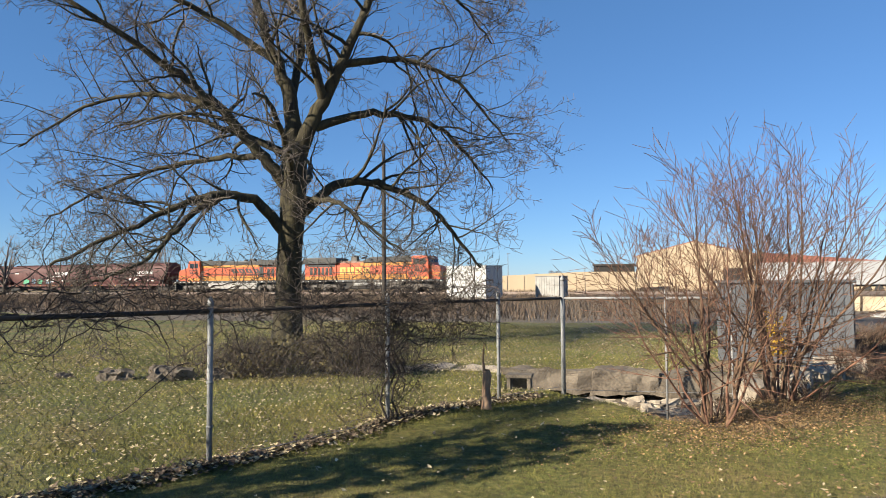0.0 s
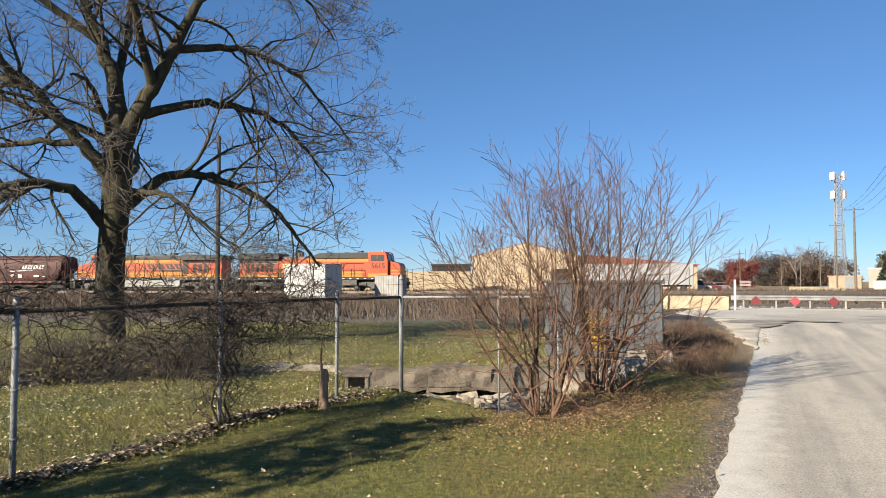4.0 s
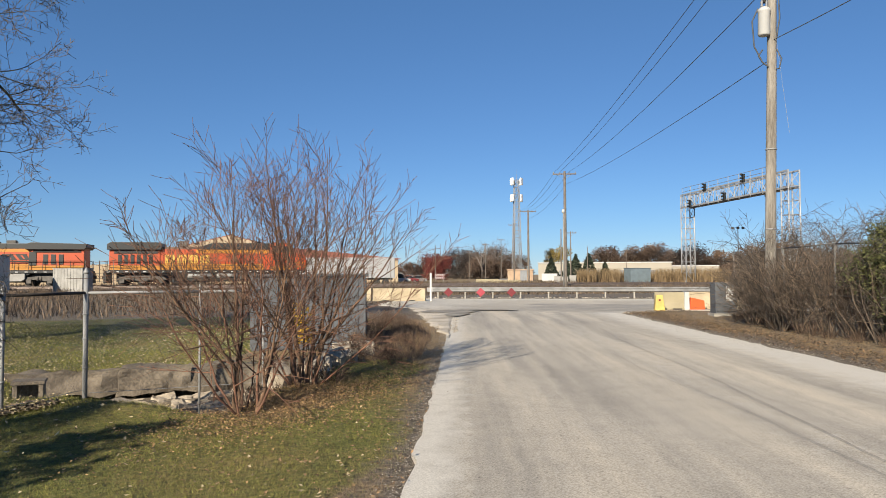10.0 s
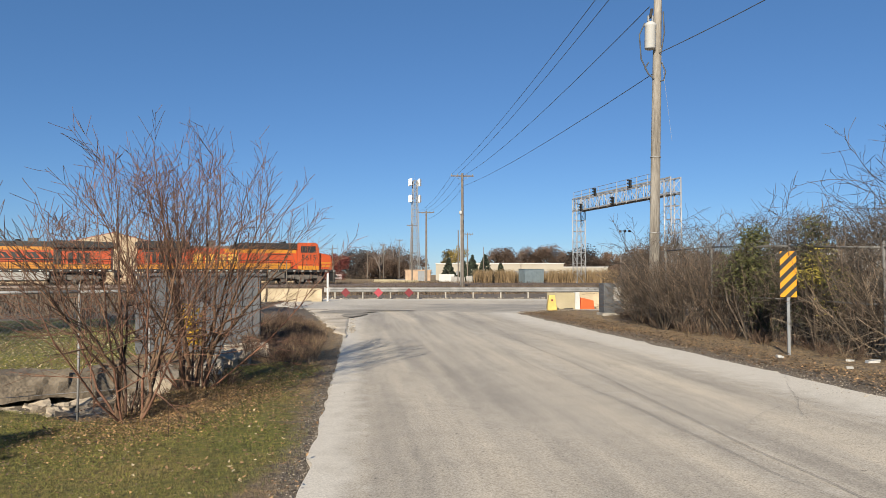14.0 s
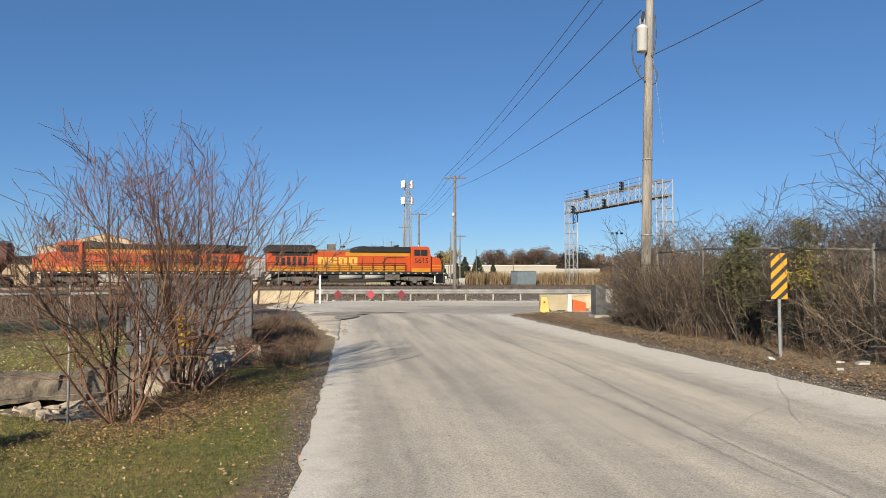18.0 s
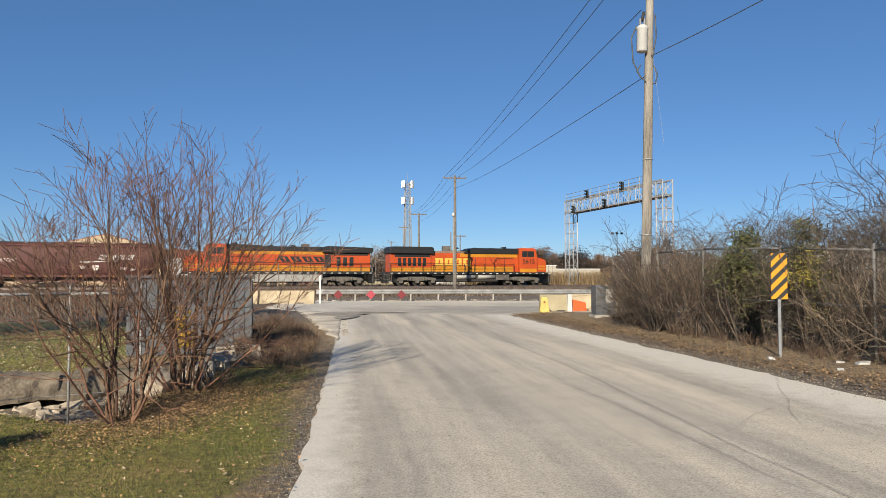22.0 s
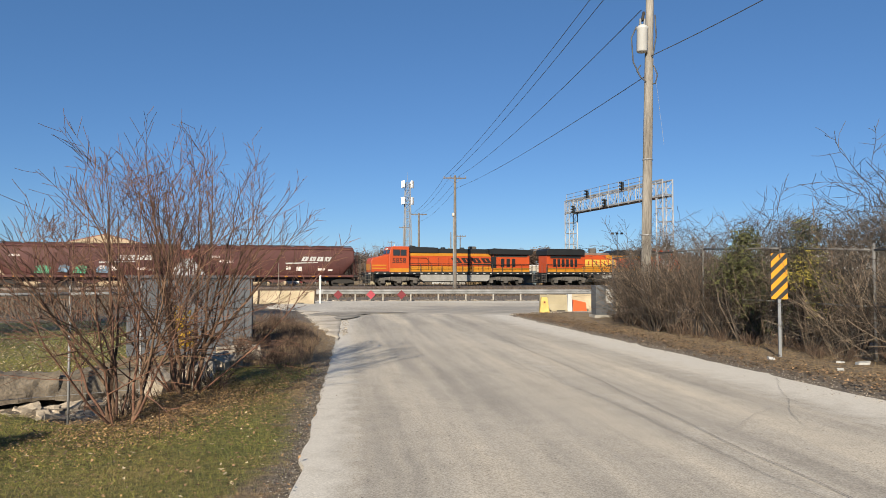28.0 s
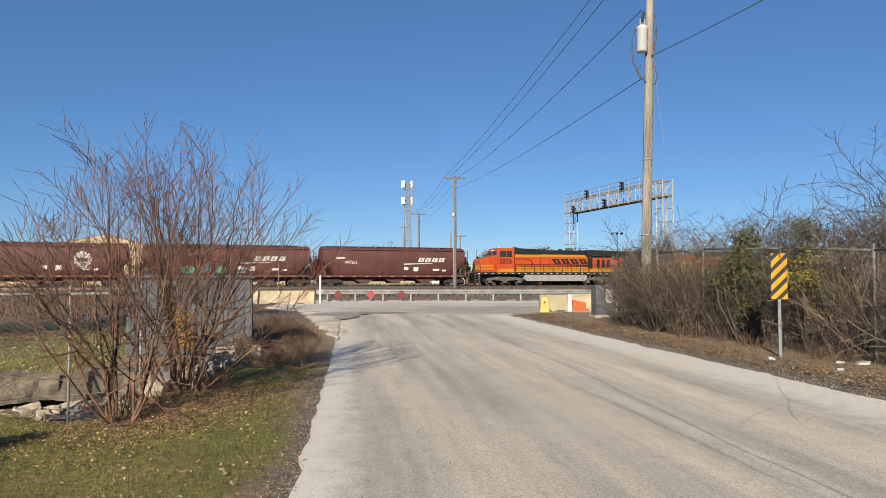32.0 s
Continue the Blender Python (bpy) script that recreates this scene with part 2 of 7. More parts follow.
ROAD_END = 48.6
WALL_P, WALL_D, WALL_N = Vector((-10.4, 9.25, 0)), Vector((0.855, 0.519, 0)), Vector((0.519, -0.855, 0))


def wall_coords(x, y):
    d = Vector((x, y, 0)) - WALL_P
    return d.dot(WALL_D), d.dot(WALL_N)


def rail_coords(x, y):
    return x * UX + y * UY, -x * UY + y * UX


def ditch(x, y):
    """How far the ditch is cut in here, 0 to 1; a deeper trench lies at the wall's foot."""
    p, q = wall_coords(x, y)
    wide = 1.85 + 1.4 * min(1.6, max(0.0, p - 3.1)) + 0.5 * max(0.0, 3.1 - p) - 1.8 * smooth(5.0, 6.3, p)
    cut = smooth(1.9, 3.3, p) * (1 - smooth(6.0, 7.2, p)) * smooth(-0.32, -0.2, q) * (1 - smooth(wide - 0.65, wide + 0.1, q))
    return cut * (1 + 0.6 * (1 - smooth(0.75, 1.05, q)))


def ground_z(x, y):
    s, n = rail_coords(x, y)
    z = 0.28 * smooth(70, 77, n) - 0.15 * smooth(95, 130, n)
    if -14 < x < 9 and -3 < y < 32:
        edge = min(abs(x - road_left(y)), abs(x - road_right(y)))
        inside = road_left(y) < x < road_right(y)
        z += 0.0 if inside else 0.05 * noise.noise(Vector((x * 0.7, y * 0.7, 0))) * min(1, edge) + 0.015 * noise.noise(Vector((x * 3, y * 3, 4)))
        z -= 0.46 * ditch(x, y)
    if y < ROAD_END + 0.6 and road_left(y) - 0.02 < x < road_right(y) + 0.02:
        z -= 0.05
    return z


def zones(x, y):
    """How much lawn, dead grass and leaf litter lies here; the rest is bare dirt and gravel."""
    s, n = rail_coords(x, y)
    w = 0.35 * noise.noise(Vector((x * 0.5, y * 0.5, 2)))
    lawn = dry = 0.0
    p, q = wall_coords(x, y)
    if x < road_left(y):
        d = road_left(y) - x
        reach = 0.32 + 0.6 * smooth(12, 16, y)
        lawn = smooth(reach - 0.35, reach + 0.5, d + w)
        dry = (0.42 + 0.55 * smooth(0.1, 0.45, d + w * 0.4)) * (1 - lawn)
        far = 26 + (x + 15) * 0.58
        lawn *= (1 - smooth(far - 1.5, far + 1.5, y + 3 * w)) if y > 13 else 1
        if q < 0 and y > 13 and x > -6.5:
            lawn, dry = 0, 0.8
        if y > 26 and x > -12:
            lawn, dry = 0, 0.25
        bed = math.exp(-((x + 3.4) ** 2 + 0.35 * (y - 9.2) ** 2) / 0.8)
        lawn, dry = lawn * (1 - 0.75 * bed), max(dry, 0.8 * bed)
        lawn *= max(0.0, 1 - 1.3 * ditch(x, y))
    elif x > road_right(y) and y < 33:
        d = x - road_right(y)
        dry = 0.2 + 0.35 * smooth(0.2, 1.2, d + w)
    if n > 95:
        lawn, dry = 0.35, 0.65
    elif n > 56:
        lawn, dry = 0.0, 0.55 if n < 72 else 0.15
    return lawn, dry


def spaced(*stops):
    out = []
    for a, b, step in stops:
        k = max(1, round((b - a) / step))
        out += [a + (b - a) * i / k for i in range(k)]
    return out + [stops[-1][1]]


def ground_material():
    m = bpy.data.materials.new("ground")
    m.use_nodes = True
    n, l = m.node_tree.nodes, m.node_tree.links
    b = n["Principled BSDF"]
    b.inputs["Roughness"].default_value = 0.95
    co = n.new("ShaderNodeTexCoord")

    def tex(scale, detail=6):
        q = n.new("ShaderNodeTexNoise")
        q.inputs["Scale"].default_value, q.inputs["Detail"].default_value = scale, detail
        l.new(co.outputs["Object"], q.inputs["Vector"])
        return q.outputs["Fac"]

    def ramp(f, *stops):
        r = n.new("ShaderNodeValToRGB")
        e = r.color_ramp.elements
        while len(e) < len(stops):
            e.new(0.5)
        for k, (p, c) in enumerate(stops):
            e[k].position, e[k].color = p, (*c, 1)
        l.new(f, r.inputs[0])
        return r.outputs[0]

    def mask(name, noise_out):
        a = n.new("ShaderNodeAttribute")
        a.attribute_name = name
        s = n.new("ShaderNodeMath")
        s.operation = "MULTIPLY_ADD"
        l.new(noise_out, s.inputs[0])
        s.inputs[1].default_value = 0.9
        l.new(a.outputs["Fac"], s.inputs[2])
        r = n.new("ShaderNodeMapRange")
        r.inputs[1].default_value, r.inputs[2].default_value = 0.8, 1.1
        l.new(s.outputs[0], r.inputs[0])
        return r.outputs[0]

    def mix(f, a, c):
        q = n.new("ShaderNodeMix")
        q.data_type = "RGBA"
        l.new(f, q.inputs[0])
        l.new(a, q.inputs[6])
        l.new(c, q.inputs[7])
        return q.outputs[2]

    fine, mid, big, vfine = tex(14), tex(3.5), tex(0.6), tex(70, 3)
    dirt = ramp(fine, (0.3, (0.075, 0.058, 0.042)), (0.55, (0.16, 0.128, 0.095)), (0.8, (0.28, 0.235, 0.18)))
    dry = ramp(fine, (0.3, (0.135, 0.09, 0.045)), (0.55, (0.28, 0.192, 0.1)), (0.8, (0.43, 0.32, 0.18)))
    lawn = ramp(fine, (0.3, (0.052, 0.06, 0.011)), (0.55, (0.125, 0.132, 0.026)), (0.8, (0.27, 0.24, 0.07)))
    lawn2 = ramp(fine, (0.3, (0.085, 0.066, 0.018)), (0.7, (0.27, 0.2, 0.07)))
    lawn = mix(ramp(big, (0.42, (0, 0, 0)), (0.68, (1, 1, 1))), lawn, lawn2)
    col = mix(mask("dry", mid), dirt, dry)
    col = mix(mask("lawn", mid), col, lawn)
    l.new(col, b.inputs["Base Color"])
    bp = n.new("ShaderNodeBump")
    bp.inputs["Strength"].default_value, bp.inputs["Distance"].default_value = 0.9, 0.05
    ad = n.new("ShaderNodeMath")
    ad.operation = "ADD"
    l.new(fine, ad.inputs[0])
    l.new(vfine, ad.inputs[1])
    l.new(ad.outputs[0], bp.inputs["Height"])
    l.new(bp.outputs[0], b.inputs["Normal"])
    return m


def build_ground():
    xs = spaced((-2500, -300, 300), (-300, -80, 20), (-80, -16, 2), (-16, 9, 0.2), (9, 60, 2.5), (60, 300, 30), (300, 2500, 300))
    ys = spaced((-600, -60, 90), (-60, -4, 4), (-4, 18, 0.2), (18, 34, 0.5), (34, 130, 2.5), (130, 400, 30), (400, 3000, 300))
    verts, lawn, dry = [], [], []
    for y in ys:
        for x in xs:
            verts.append((x, y, ground_z(x, y)))
            a, b = zones(x, y)
            lawn.append(a)
            dry.append(b)
    w = len(xs)
    faces = [(j * w + i, j * w + i + 1, (j + 1) * w + i + 1, (j + 1) * w + i) for j in range(len(ys) - 1) for i in range(w - 1)]
    ob = soup("ground", verts, faces, ground_material(), smooth=True)
    for name, data in (("lawn", lawn), ("dry", dry)):
        ob.data.attributes.new(name, "FLOAT", "POINT").data.foreach_set("value", data)
    tagged(ob, "mown lawn, dead grass verge and bare rail yard dirt", "ground", kind="structure")


def road_material():
    m = bpy.data.materials.new("road")
    m.use_nodes = True
    n, l = m.node_tree.nodes, m.node_tree.links
    b = n["Principled BSDF"]
    b.inputs["Roughness"].default_value = 0.88
    co = n.new("ShaderNodeTexCoord")
    lane = n.new("ShaderNodeAttribute")
    lane.attribute_name = "lane"
    sep = n.new("ShaderNodeSeparateXYZ")
    l.new(co.outputs["Object"], sep.inputs[0])
    run = n.new("ShaderNodeMath")
    run.operation = "MULTIPLY"
    run.inputs[1].default_value = 0.045
    l.new(sep.outputs["Y"], run.inputs[0])
    along = n.new("ShaderNodeCombineXYZ")
    l.new(lane.outputs["Fac"], along.inputs["X"])
    l.new(run.outputs[0], along.inputs["Y"])

    def tex(scale, detail=6, vec=None):
        q = n.new("ShaderNodeTexNoise")
        q.inputs["Scale"].default_value, q.inputs["Detail"].default_value = scale, detail
        l.new(vec or co.outputs["Object"], q.inputs["Vector"])
        return q.outputs["Fac"]

    def ramp(f, *stops):
        r = n.new("ShaderNodeValToRGB")
        e = r.color_ramp.elements
        while len(e) < len(stops):
            e.new(0.5)
        for k, (p, c) in enumerate(stops):
            e[k].position, e[k].color = p, (*c, 1)
        l.new(f, r.inputs[0])
        return r.outputs[0]

    def mul(a, c, f=1.0):
        q = n.new("ShaderNodeMix")
        q.data_type, q.blend_type = "RGBA", "MULTIPLY"
        q.inputs[0].default_value = f
        l.new(a, q.inputs[6])
        l.new(c, q.inputs[7])
        return q.outputs[2]

    grain, patch, worn = tex(70, 5), tex(0.35, 5), tex(2.6, 8)
    streak, fine_streak, pits = tex(1.15, 4, along.outputs[0]), tex(5.5, 5, along.outputs[0]), tex(24, 2)
    col = ramp(grain, (0.3, (0.29, 0.253, 0.2)), (0.5, (0.455, 0.405, 0.328)), (0.72, (0.61, 0.553, 0.46)))
    col = mul(col, ramp(streak, (0.36, (0.72, 0.725, 0.735)), (0.5, (0.92, 0.92, 0.92)), (0.64, (1.12, 1.1, 1.06))))
    col = mul(col, ramp(fine_streak, (0.32, (0.86, 0.86, 0.865)), (0.5, (0.98, 0.98, 0.98)), (0.68, (1.07, 1.06, 1.04))))
    col = mul(col, ramp(patch, (0.35, (0.93, 0.93, 0.93)), (0.6, (1.02, 1.02, 1.02))))
    col = mul(col, ramp(worn, (0.34, (0.92, 0.918, 0.915)), (0.46, (0.985, 0.985, 0.985)), (0.7, (1.035, 1.03, 1.02))))
    col = mul(col, ramp(pits, (0.27, (0.5, 0.49, 0.48)), (0.33, (1, 1, 1))))
    at = n.new("ShaderNodeAttribute")
    at.attribute_name = "dust"
    dust = n.new("ShaderNodeMath")
    dust.operation = "MULTIPLY_ADD"
    l.new(tex(3.5, 9), dust.inputs[0])
    dust.inputs[1].default_value = 0.9
    l.new(at.outputs["Fac"], dust.inputs[2])
    mr = n.new("ShaderNodeMapRange")
    mr.inputs[1].default_value, mr.inputs[2].default_value = 0.75, 1.25
    l.new(dust.outputs[0], mr.inputs[0])
    mx = n.new("ShaderNodeMix")
    mx.data_type = "RGBA"
    l.new(mr.outputs[0], mx.inputs[0])
    l.new(col, mx.inputs[6])
    l.new(ramp(grain, (0.3, (0.42, 0.382, 0.32)), (0.7, (0.66, 0.615, 0.53))), mx.inputs[7])
    ta = n.new("ShaderNodeAttribute")
    ta.attribute_name = "tar"
    tm = n.new("ShaderNodeMath")
    tm.operation = "MULTIPLY_ADD"
    l.new(tex(0.8, 7), tm.inputs[0])
    tm.inputs[1].default_value = 1.0
    l.new(ta.outputs["Fac"], tm.inputs[2])
    tr = n.new("ShaderNodeMapRange")
    tr.inputs[1].default_value, tr.inputs[2].default_value, tr.inputs[4].default_value = 0.85, 1.2, 0.8
    l.new(tm.outputs[0], tr.inputs[0])
    tx = n.new("ShaderNodeMix")
    tx.data_type = "RGBA"
    l.new(tr.outputs[0], tx.inputs[0])
    l.new(mx.outputs[2], tx.inputs[6])
    l.new(ramp(grain, (0.3, (0.16, 0.148, 0.13)), (0.7, (0.3, 0.275, 0.235))), tx.inputs[7])
    l.new(tx.outputs[2], b.inputs["Base Color"])
    bp = n.new("ShaderNodeBump")
    bp.inputs["Strength"].default_value, bp.inputs["Distance"].default_value = 0.35, 0.006
    l.new(grain, bp.inputs["Height"])
    l.new(bp.outputs[0], b.inputs["Normal"])
    return m


M_CRACK = mat("crack filler", (0.19, 0.17, 0.15), 0.95, 0, 0.3, 3, 30, 0.3)


def build_road():
    ys = spaced((-60, -4, 4), (-4, 30, 0.25), (30, 40, 0.5), (40, ROAD_END, 0.8))
    cols = [0, 0.015, 0.04, 0.08, 0.13] + [0.2 + 0.06 * k for k in range(11)] + [0.87, 0.92, 0.96, 0.985, 1]
    verts, dust, tar, lane = [], [], [], []
    for y in ys:
        jl, jr = 0.06 * noise.noise(Vector((0, y * 1.4, 1))) + 0.05 * noise.noise(Vector((0, y * 5, 1))), 0.14 * noise.noise(Vector((5, y * 1.1, 3))) + 0.1 * noise.noise(Vector((5, y * 4.3, 3))) + 0.05 * noise.noise(Vector((5, y * 11, 3)))
        a, c = road_left(y) + jl, road_right(y) + jr
        for u in cols:
            x = a + (c - a) * u
            lane.append(6.5 * u)
            verts.append((x, y, 0.008 + 0.012 * noise.noise(Vector((x * 0.25, y * 0.25, 8)))))
            tar.append(0.62 * smooth(29, 34, y + 0.5 * x) * (1 - smooth(39, 42.5, y)) * smooth(-3.2, -1.0, x))
            dust.append(max(0.82 * (1 - smooth(0.1, 0.85, x - a)), 0.85 * (1 - smooth(0.3, 2.2, c - x)), 0.3 * (1 - smooth(0.2, 0.9, abs(x - (a + c) / 2 - 0.3))), 0.7 * smooth(43.5, 47, y),
                            0.6 * smooth(31, 36, y) * (1 - smooth(-4.6, -3.2, x))))
    w = len(cols)
    faces = [(j * w + i, j * w + i + 1, (j + 1) * w + i + 1, (j + 1) * w + i) for j in range(len(ys) - 1) for i in range(w - 1)]
    ring = [j * w for j in range(len(ys))] + [(len(ys) - 1) * w + i for i in range(1, w)] + [j * w + w - 1 for j in range(len(ys) - 2, -1, -1)]
    for z in (0.0, -0.12):
        for k in ring:
            verts.append((verts[k][0], verts[k][1], verts[k][2] - 0.002 if z == 0 else z))
            dust.append(dust[k])
            lane.append(lane[k])
            tar.append(0.0)
    base, m = len(ys) * w, len(ring)
    faces += [(base + k, base + m + k, base + m + k + 1, base + k + 1) for k in range(m - 1)]
    ob = soup("road", verts, faces, road_material(), smooth=True)
    for name, data in (("dust", dust), ("tar", tar), ("lane", lane)):
        ob.data.attributes.new(name, "FLOAT", "POINT").data.foreach_set("value", data)
    tagged(ob, "worn pale grey asphalt road with dusty ragged edges", "road", kind="structure")


def crack(name, x0, y0, x1, y1, width, wander, label):
    """A ragged tarred crack lying on the road."""
    k = max(6, int(hypot(x1 - x0, y1 - y0) / 0.18))
    verts, faces = [], []
    nx, ny = -(y1 - y0), x1 - x0
    ln = hypot(nx, ny)
    for i in range(k + 1):
        t = i / k
        off = wander * noise.noise(Vector((t * 3.1, x0, y0))) + 0.25 * wander * noise.noise(Vector((t * 17, x0, y0)))
        hw = width * (0.45 + 0.55 * abs(noise.noise(Vector((t * 23, y0, x0))))) * 0.5
        for sgn in (-1, 1):
            verts.append((x0 + (x1 - x0) * t + nx / ln * (off + sgn * hw), y0 + (y1 - y0) * t + ny / ln * (off + sgn * hw), 0.024))
        if i:
            faces.append((2 * i - 2, 2 * i - 1, 2 * i + 1, 2 * i))
    ob = soup(name, verts, faces, M_CRACK)
    tagged(ob, label, "crack", "cracks in the road", "structure")


build_ground()
build_road()
for q in ((3.1, 4.6, 1.3, 22.0, 0.016), (2.95, 4.6, 1.15, 15.0, 0.01), (5.2, 5.2, 3.2, 19.0, 0.01), (-0.9, 8.5, 3.2, 9.4, 0.008), (-1.6, 14.0, 2.0, 15.0, 0.008), (1.3, 9.6, 2.3, 9.9, 0.01), (2.8, 7.4, 4.6, 9.6, 0.006), (4.6, 9.6, 5.6, 10.2, 0.006), (-2.5, 21.0, 1.8, 22.2, 0.01), (4.0, 8.0, 5.6, 12.4, 0.008)):
    crack("crack", *q[:4], q[4], 0.12, "thin dark crack in the worn road surface")


def apron_left(y):
    return -2.72 - 0.27 * (y - 18.5)


def build_apron():
    """Pale gravel between the verge and the road's closed end."""
    ys = spaced((18.5, 47.5, 0.4))
    verts, faces = [], []
    for y in ys:
        a = apron_left(y) + 0.35 * noise.noise(Vector((3, y * 0.8, 2)))
        b = road_left(y) + 0.06 + 0.06 * noise.noise(Vector((9, y * 0.9, 2)))
        b = max(b, a + 0.05)
        for k in range(6):
            x = a + (b - a) * (0, 0.15, 0.5, 0.8, 0.93, 1)[k]
            verts.append((x, y, 0.034 - 0.06 * (k in (0, 5)) + 0.012 * noise.noise(Vector((x * 2, y * 2, 5)))))
    for j in range(len(ys) - 1):
        faces += [(j * 6 + i, j * 6 + i + 1, j * 6 + i + 7, j * 6 + i + 6) for i in range(5)]
    ob = soup("gravel_apron", verts, faces, mat("pale gravel", (0.37, 0.315, 0.24), 0.95, 0, 0.3, 0.7, 30, 0.9, tint=(0.6, 0.525, 0.42)), smooth=True)
    tagged(ob, "pale gravel apron beside the closed road end", "gravel", kind="structure")


build_apron()
# old asphalt showing through the gravel
for cx, cy, rx, ry in ((-4.6, 31.2, 1.2, 1.3), (-3.9, 29.0, 0.45, 1.6), (-3.0, 32.6, 1.5, 0.5)):
    ring = [(cx, cy, 0.052)] + [(cx + rx * (1 + 0.5 * noise.noise(Vector((2 * cos(a) + cx, 2 * sin(a), cy)))) * cos(a), cy + ry * (1 + 0.5 * noise.noise(Vector((2 * cos(a), cx, 2 * sin(a))))) * sin(a), 0.046) for a in [2 * pi * k / 28 for k in range(28)]]
    ob = soup("asphalt_patch", ring, [(0, 1 + k, 1 + (k + 1) % 28) for k in range(28)], mat("old asphalt", (0.2, 0.178, 0.148), 0.95, 0, 0.3, 1.5, 40, 0.5, tint=(0.33, 0.295, 0.24)))
    tagged(ob, "dark old asphalt showing through pale gravel", "asphalt", "asphalt patches", "structure")


def build_far_road():
    """The street goes on beyond the closed crossing."""
    a, b = Vector((-11.5, 97)), Vector((-14.5, 300))
    verts, faces = [], []
    for k in range(25):
        c = a.lerp(b, k / 24)
        for dx in (-3.6, -1.2, 1.2, 3.6):
            z = ground_z(c.x + dx, c.y) + 0.05
            verts.append((c.x + dx, c.y, z))
    for k in range(24):
        faces += [(k * 4 + i, k * 4 + i + 1, k * 4 + i + 5, k * 4 + i + 4) for i in range(3)]
    tagged(soup("far_road", verts, faces, MATS["concrete"]), "pale grey street going on beyond the tracks", "road", kind="structure")


build_far_road()


# ---------------------------------------------------------------- railway tracks
def rail_pose(s, d, z=0.0, turn=0.0):
    """A place s metres along the tracks and d metres out."""
    return pose(s * UX - d * UY, s * UY + d * UX, z, 0, 0, PHI + turn)


def build_track(d, label):
    t = thing("railway_track", rail_pose(0, d, 0), label, "track", "railway tracks", "structure")
    z = RAIL_Z
    part("ballast_bed", prism([(-2.9, 0.0), (-1.6, z - 0.2), (1.6, z - 0.2), (2.9, 0.0)], -260, 260), M_BALLAST, t).matrix_basis = pose(0, 0, 0, 0, 0, 90)
    for y in (-0.75, 0.75):
        part("rail", prism([(-0.07, z - 0.17), (0.07, z - 0.17), (0.07, z - 0.15), (0.02, z - 0.13), (0.02, z - 0.04), (0.037, z - 0.03), (0.037, z), (-0.037, z), (-0.037, z - 0.03), (-0.02, z - 0.04), (-0.02, z - 0.13), (-0.07, z - 0.15)], -260, 260), M_STEEL, t, "rust brown steel rail with a worn top").matrix_basis = pose(0, y, 0, 0, 0, 90)
    v, f = [], []
    for k in range(-150, 260):
        x, b = k * 0.56, len(v)
        for xx in (x - 0.11, x + 0.11):
            for yy in (-1.3, 1.3):
                v += [(xx, yy, z - 0.25), (xx, yy, z - 0.17)]
        f += [(b, b + 1, b + 3, b + 2), (b + 4, b + 6, b + 7, b + 5), (b + 1, b + 5, b + 7, b + 3), (b, b + 4, b + 5, b + 1), (b + 2, b + 3, b + 7, b + 6)]
    tagged(soup("ties", v, f, M_TIE, t), kind="stuff")


build_track(TRACK_D, "straight railway track on grey ballast, carrying a train")
build_track(TRACK_D - 5.0, "empty railway track on weedy brown ballast")
build_track(TRACK_D + 4.6, "empty railway track behind the train")



# ---------------------------------------------------------------- growth
THIN = 0.0056                        # the finest twig


def grow(tubes, start, way, length, radius, level, spec, rnd, twigs=None):
    """A branch with side branches, thinner by the level; spec rows: (children, angle, length share, droop, curl)."""
    kids, angle, share, droop, wobble, steps, sides = spec[level]
    pts, radii, p, d = [], [], Vector(start), Vector(way).normalized()
    for i in range(steps + 1):
        f = i / steps
        pts.append(p.copy())
        radii.append(max(radius * (1 - 0.82 * f), THIN))
        d = (d + Vector((rnd.gauss(0, wobble), rnd.gauss(0, wobble), rnd.gauss(0, wobble) + droop * (0.5 - f if droop < 0 else 1)))).normalized()
        p = p + d * (length / steps)
    (twigs if twigs is not None and level >= 2 else tubes).add(pts, radii, sides)
    if level + 1 >= len(spec):
        return
    for k in range(kids):
        f = 0.22 + 0.76 * (k + rnd.random()) / kids
        i = min(steps - 1, int(f * steps))
        q = pts[i].lerp(pts[i + 1], f * steps - i)
        dd = (pts[i + 1] - pts[i]).normalized()
        side = dd.orthogonal()
        side.rotate(Matrix.Rotation(rnd.uniform(0, 2 * pi), 3, dd))
        a = radians(angle * rnd.uniform(0.65, 1.3))
        grow(tubes, q, dd * cos(a) + side * sin(a), length * share * rnd.uniform(0.6, 1.25) * (1.1 - 0.5 * f), radius * (1 - 0.8 * f) * 0.62, level + 1, spec, rnd, twigs)


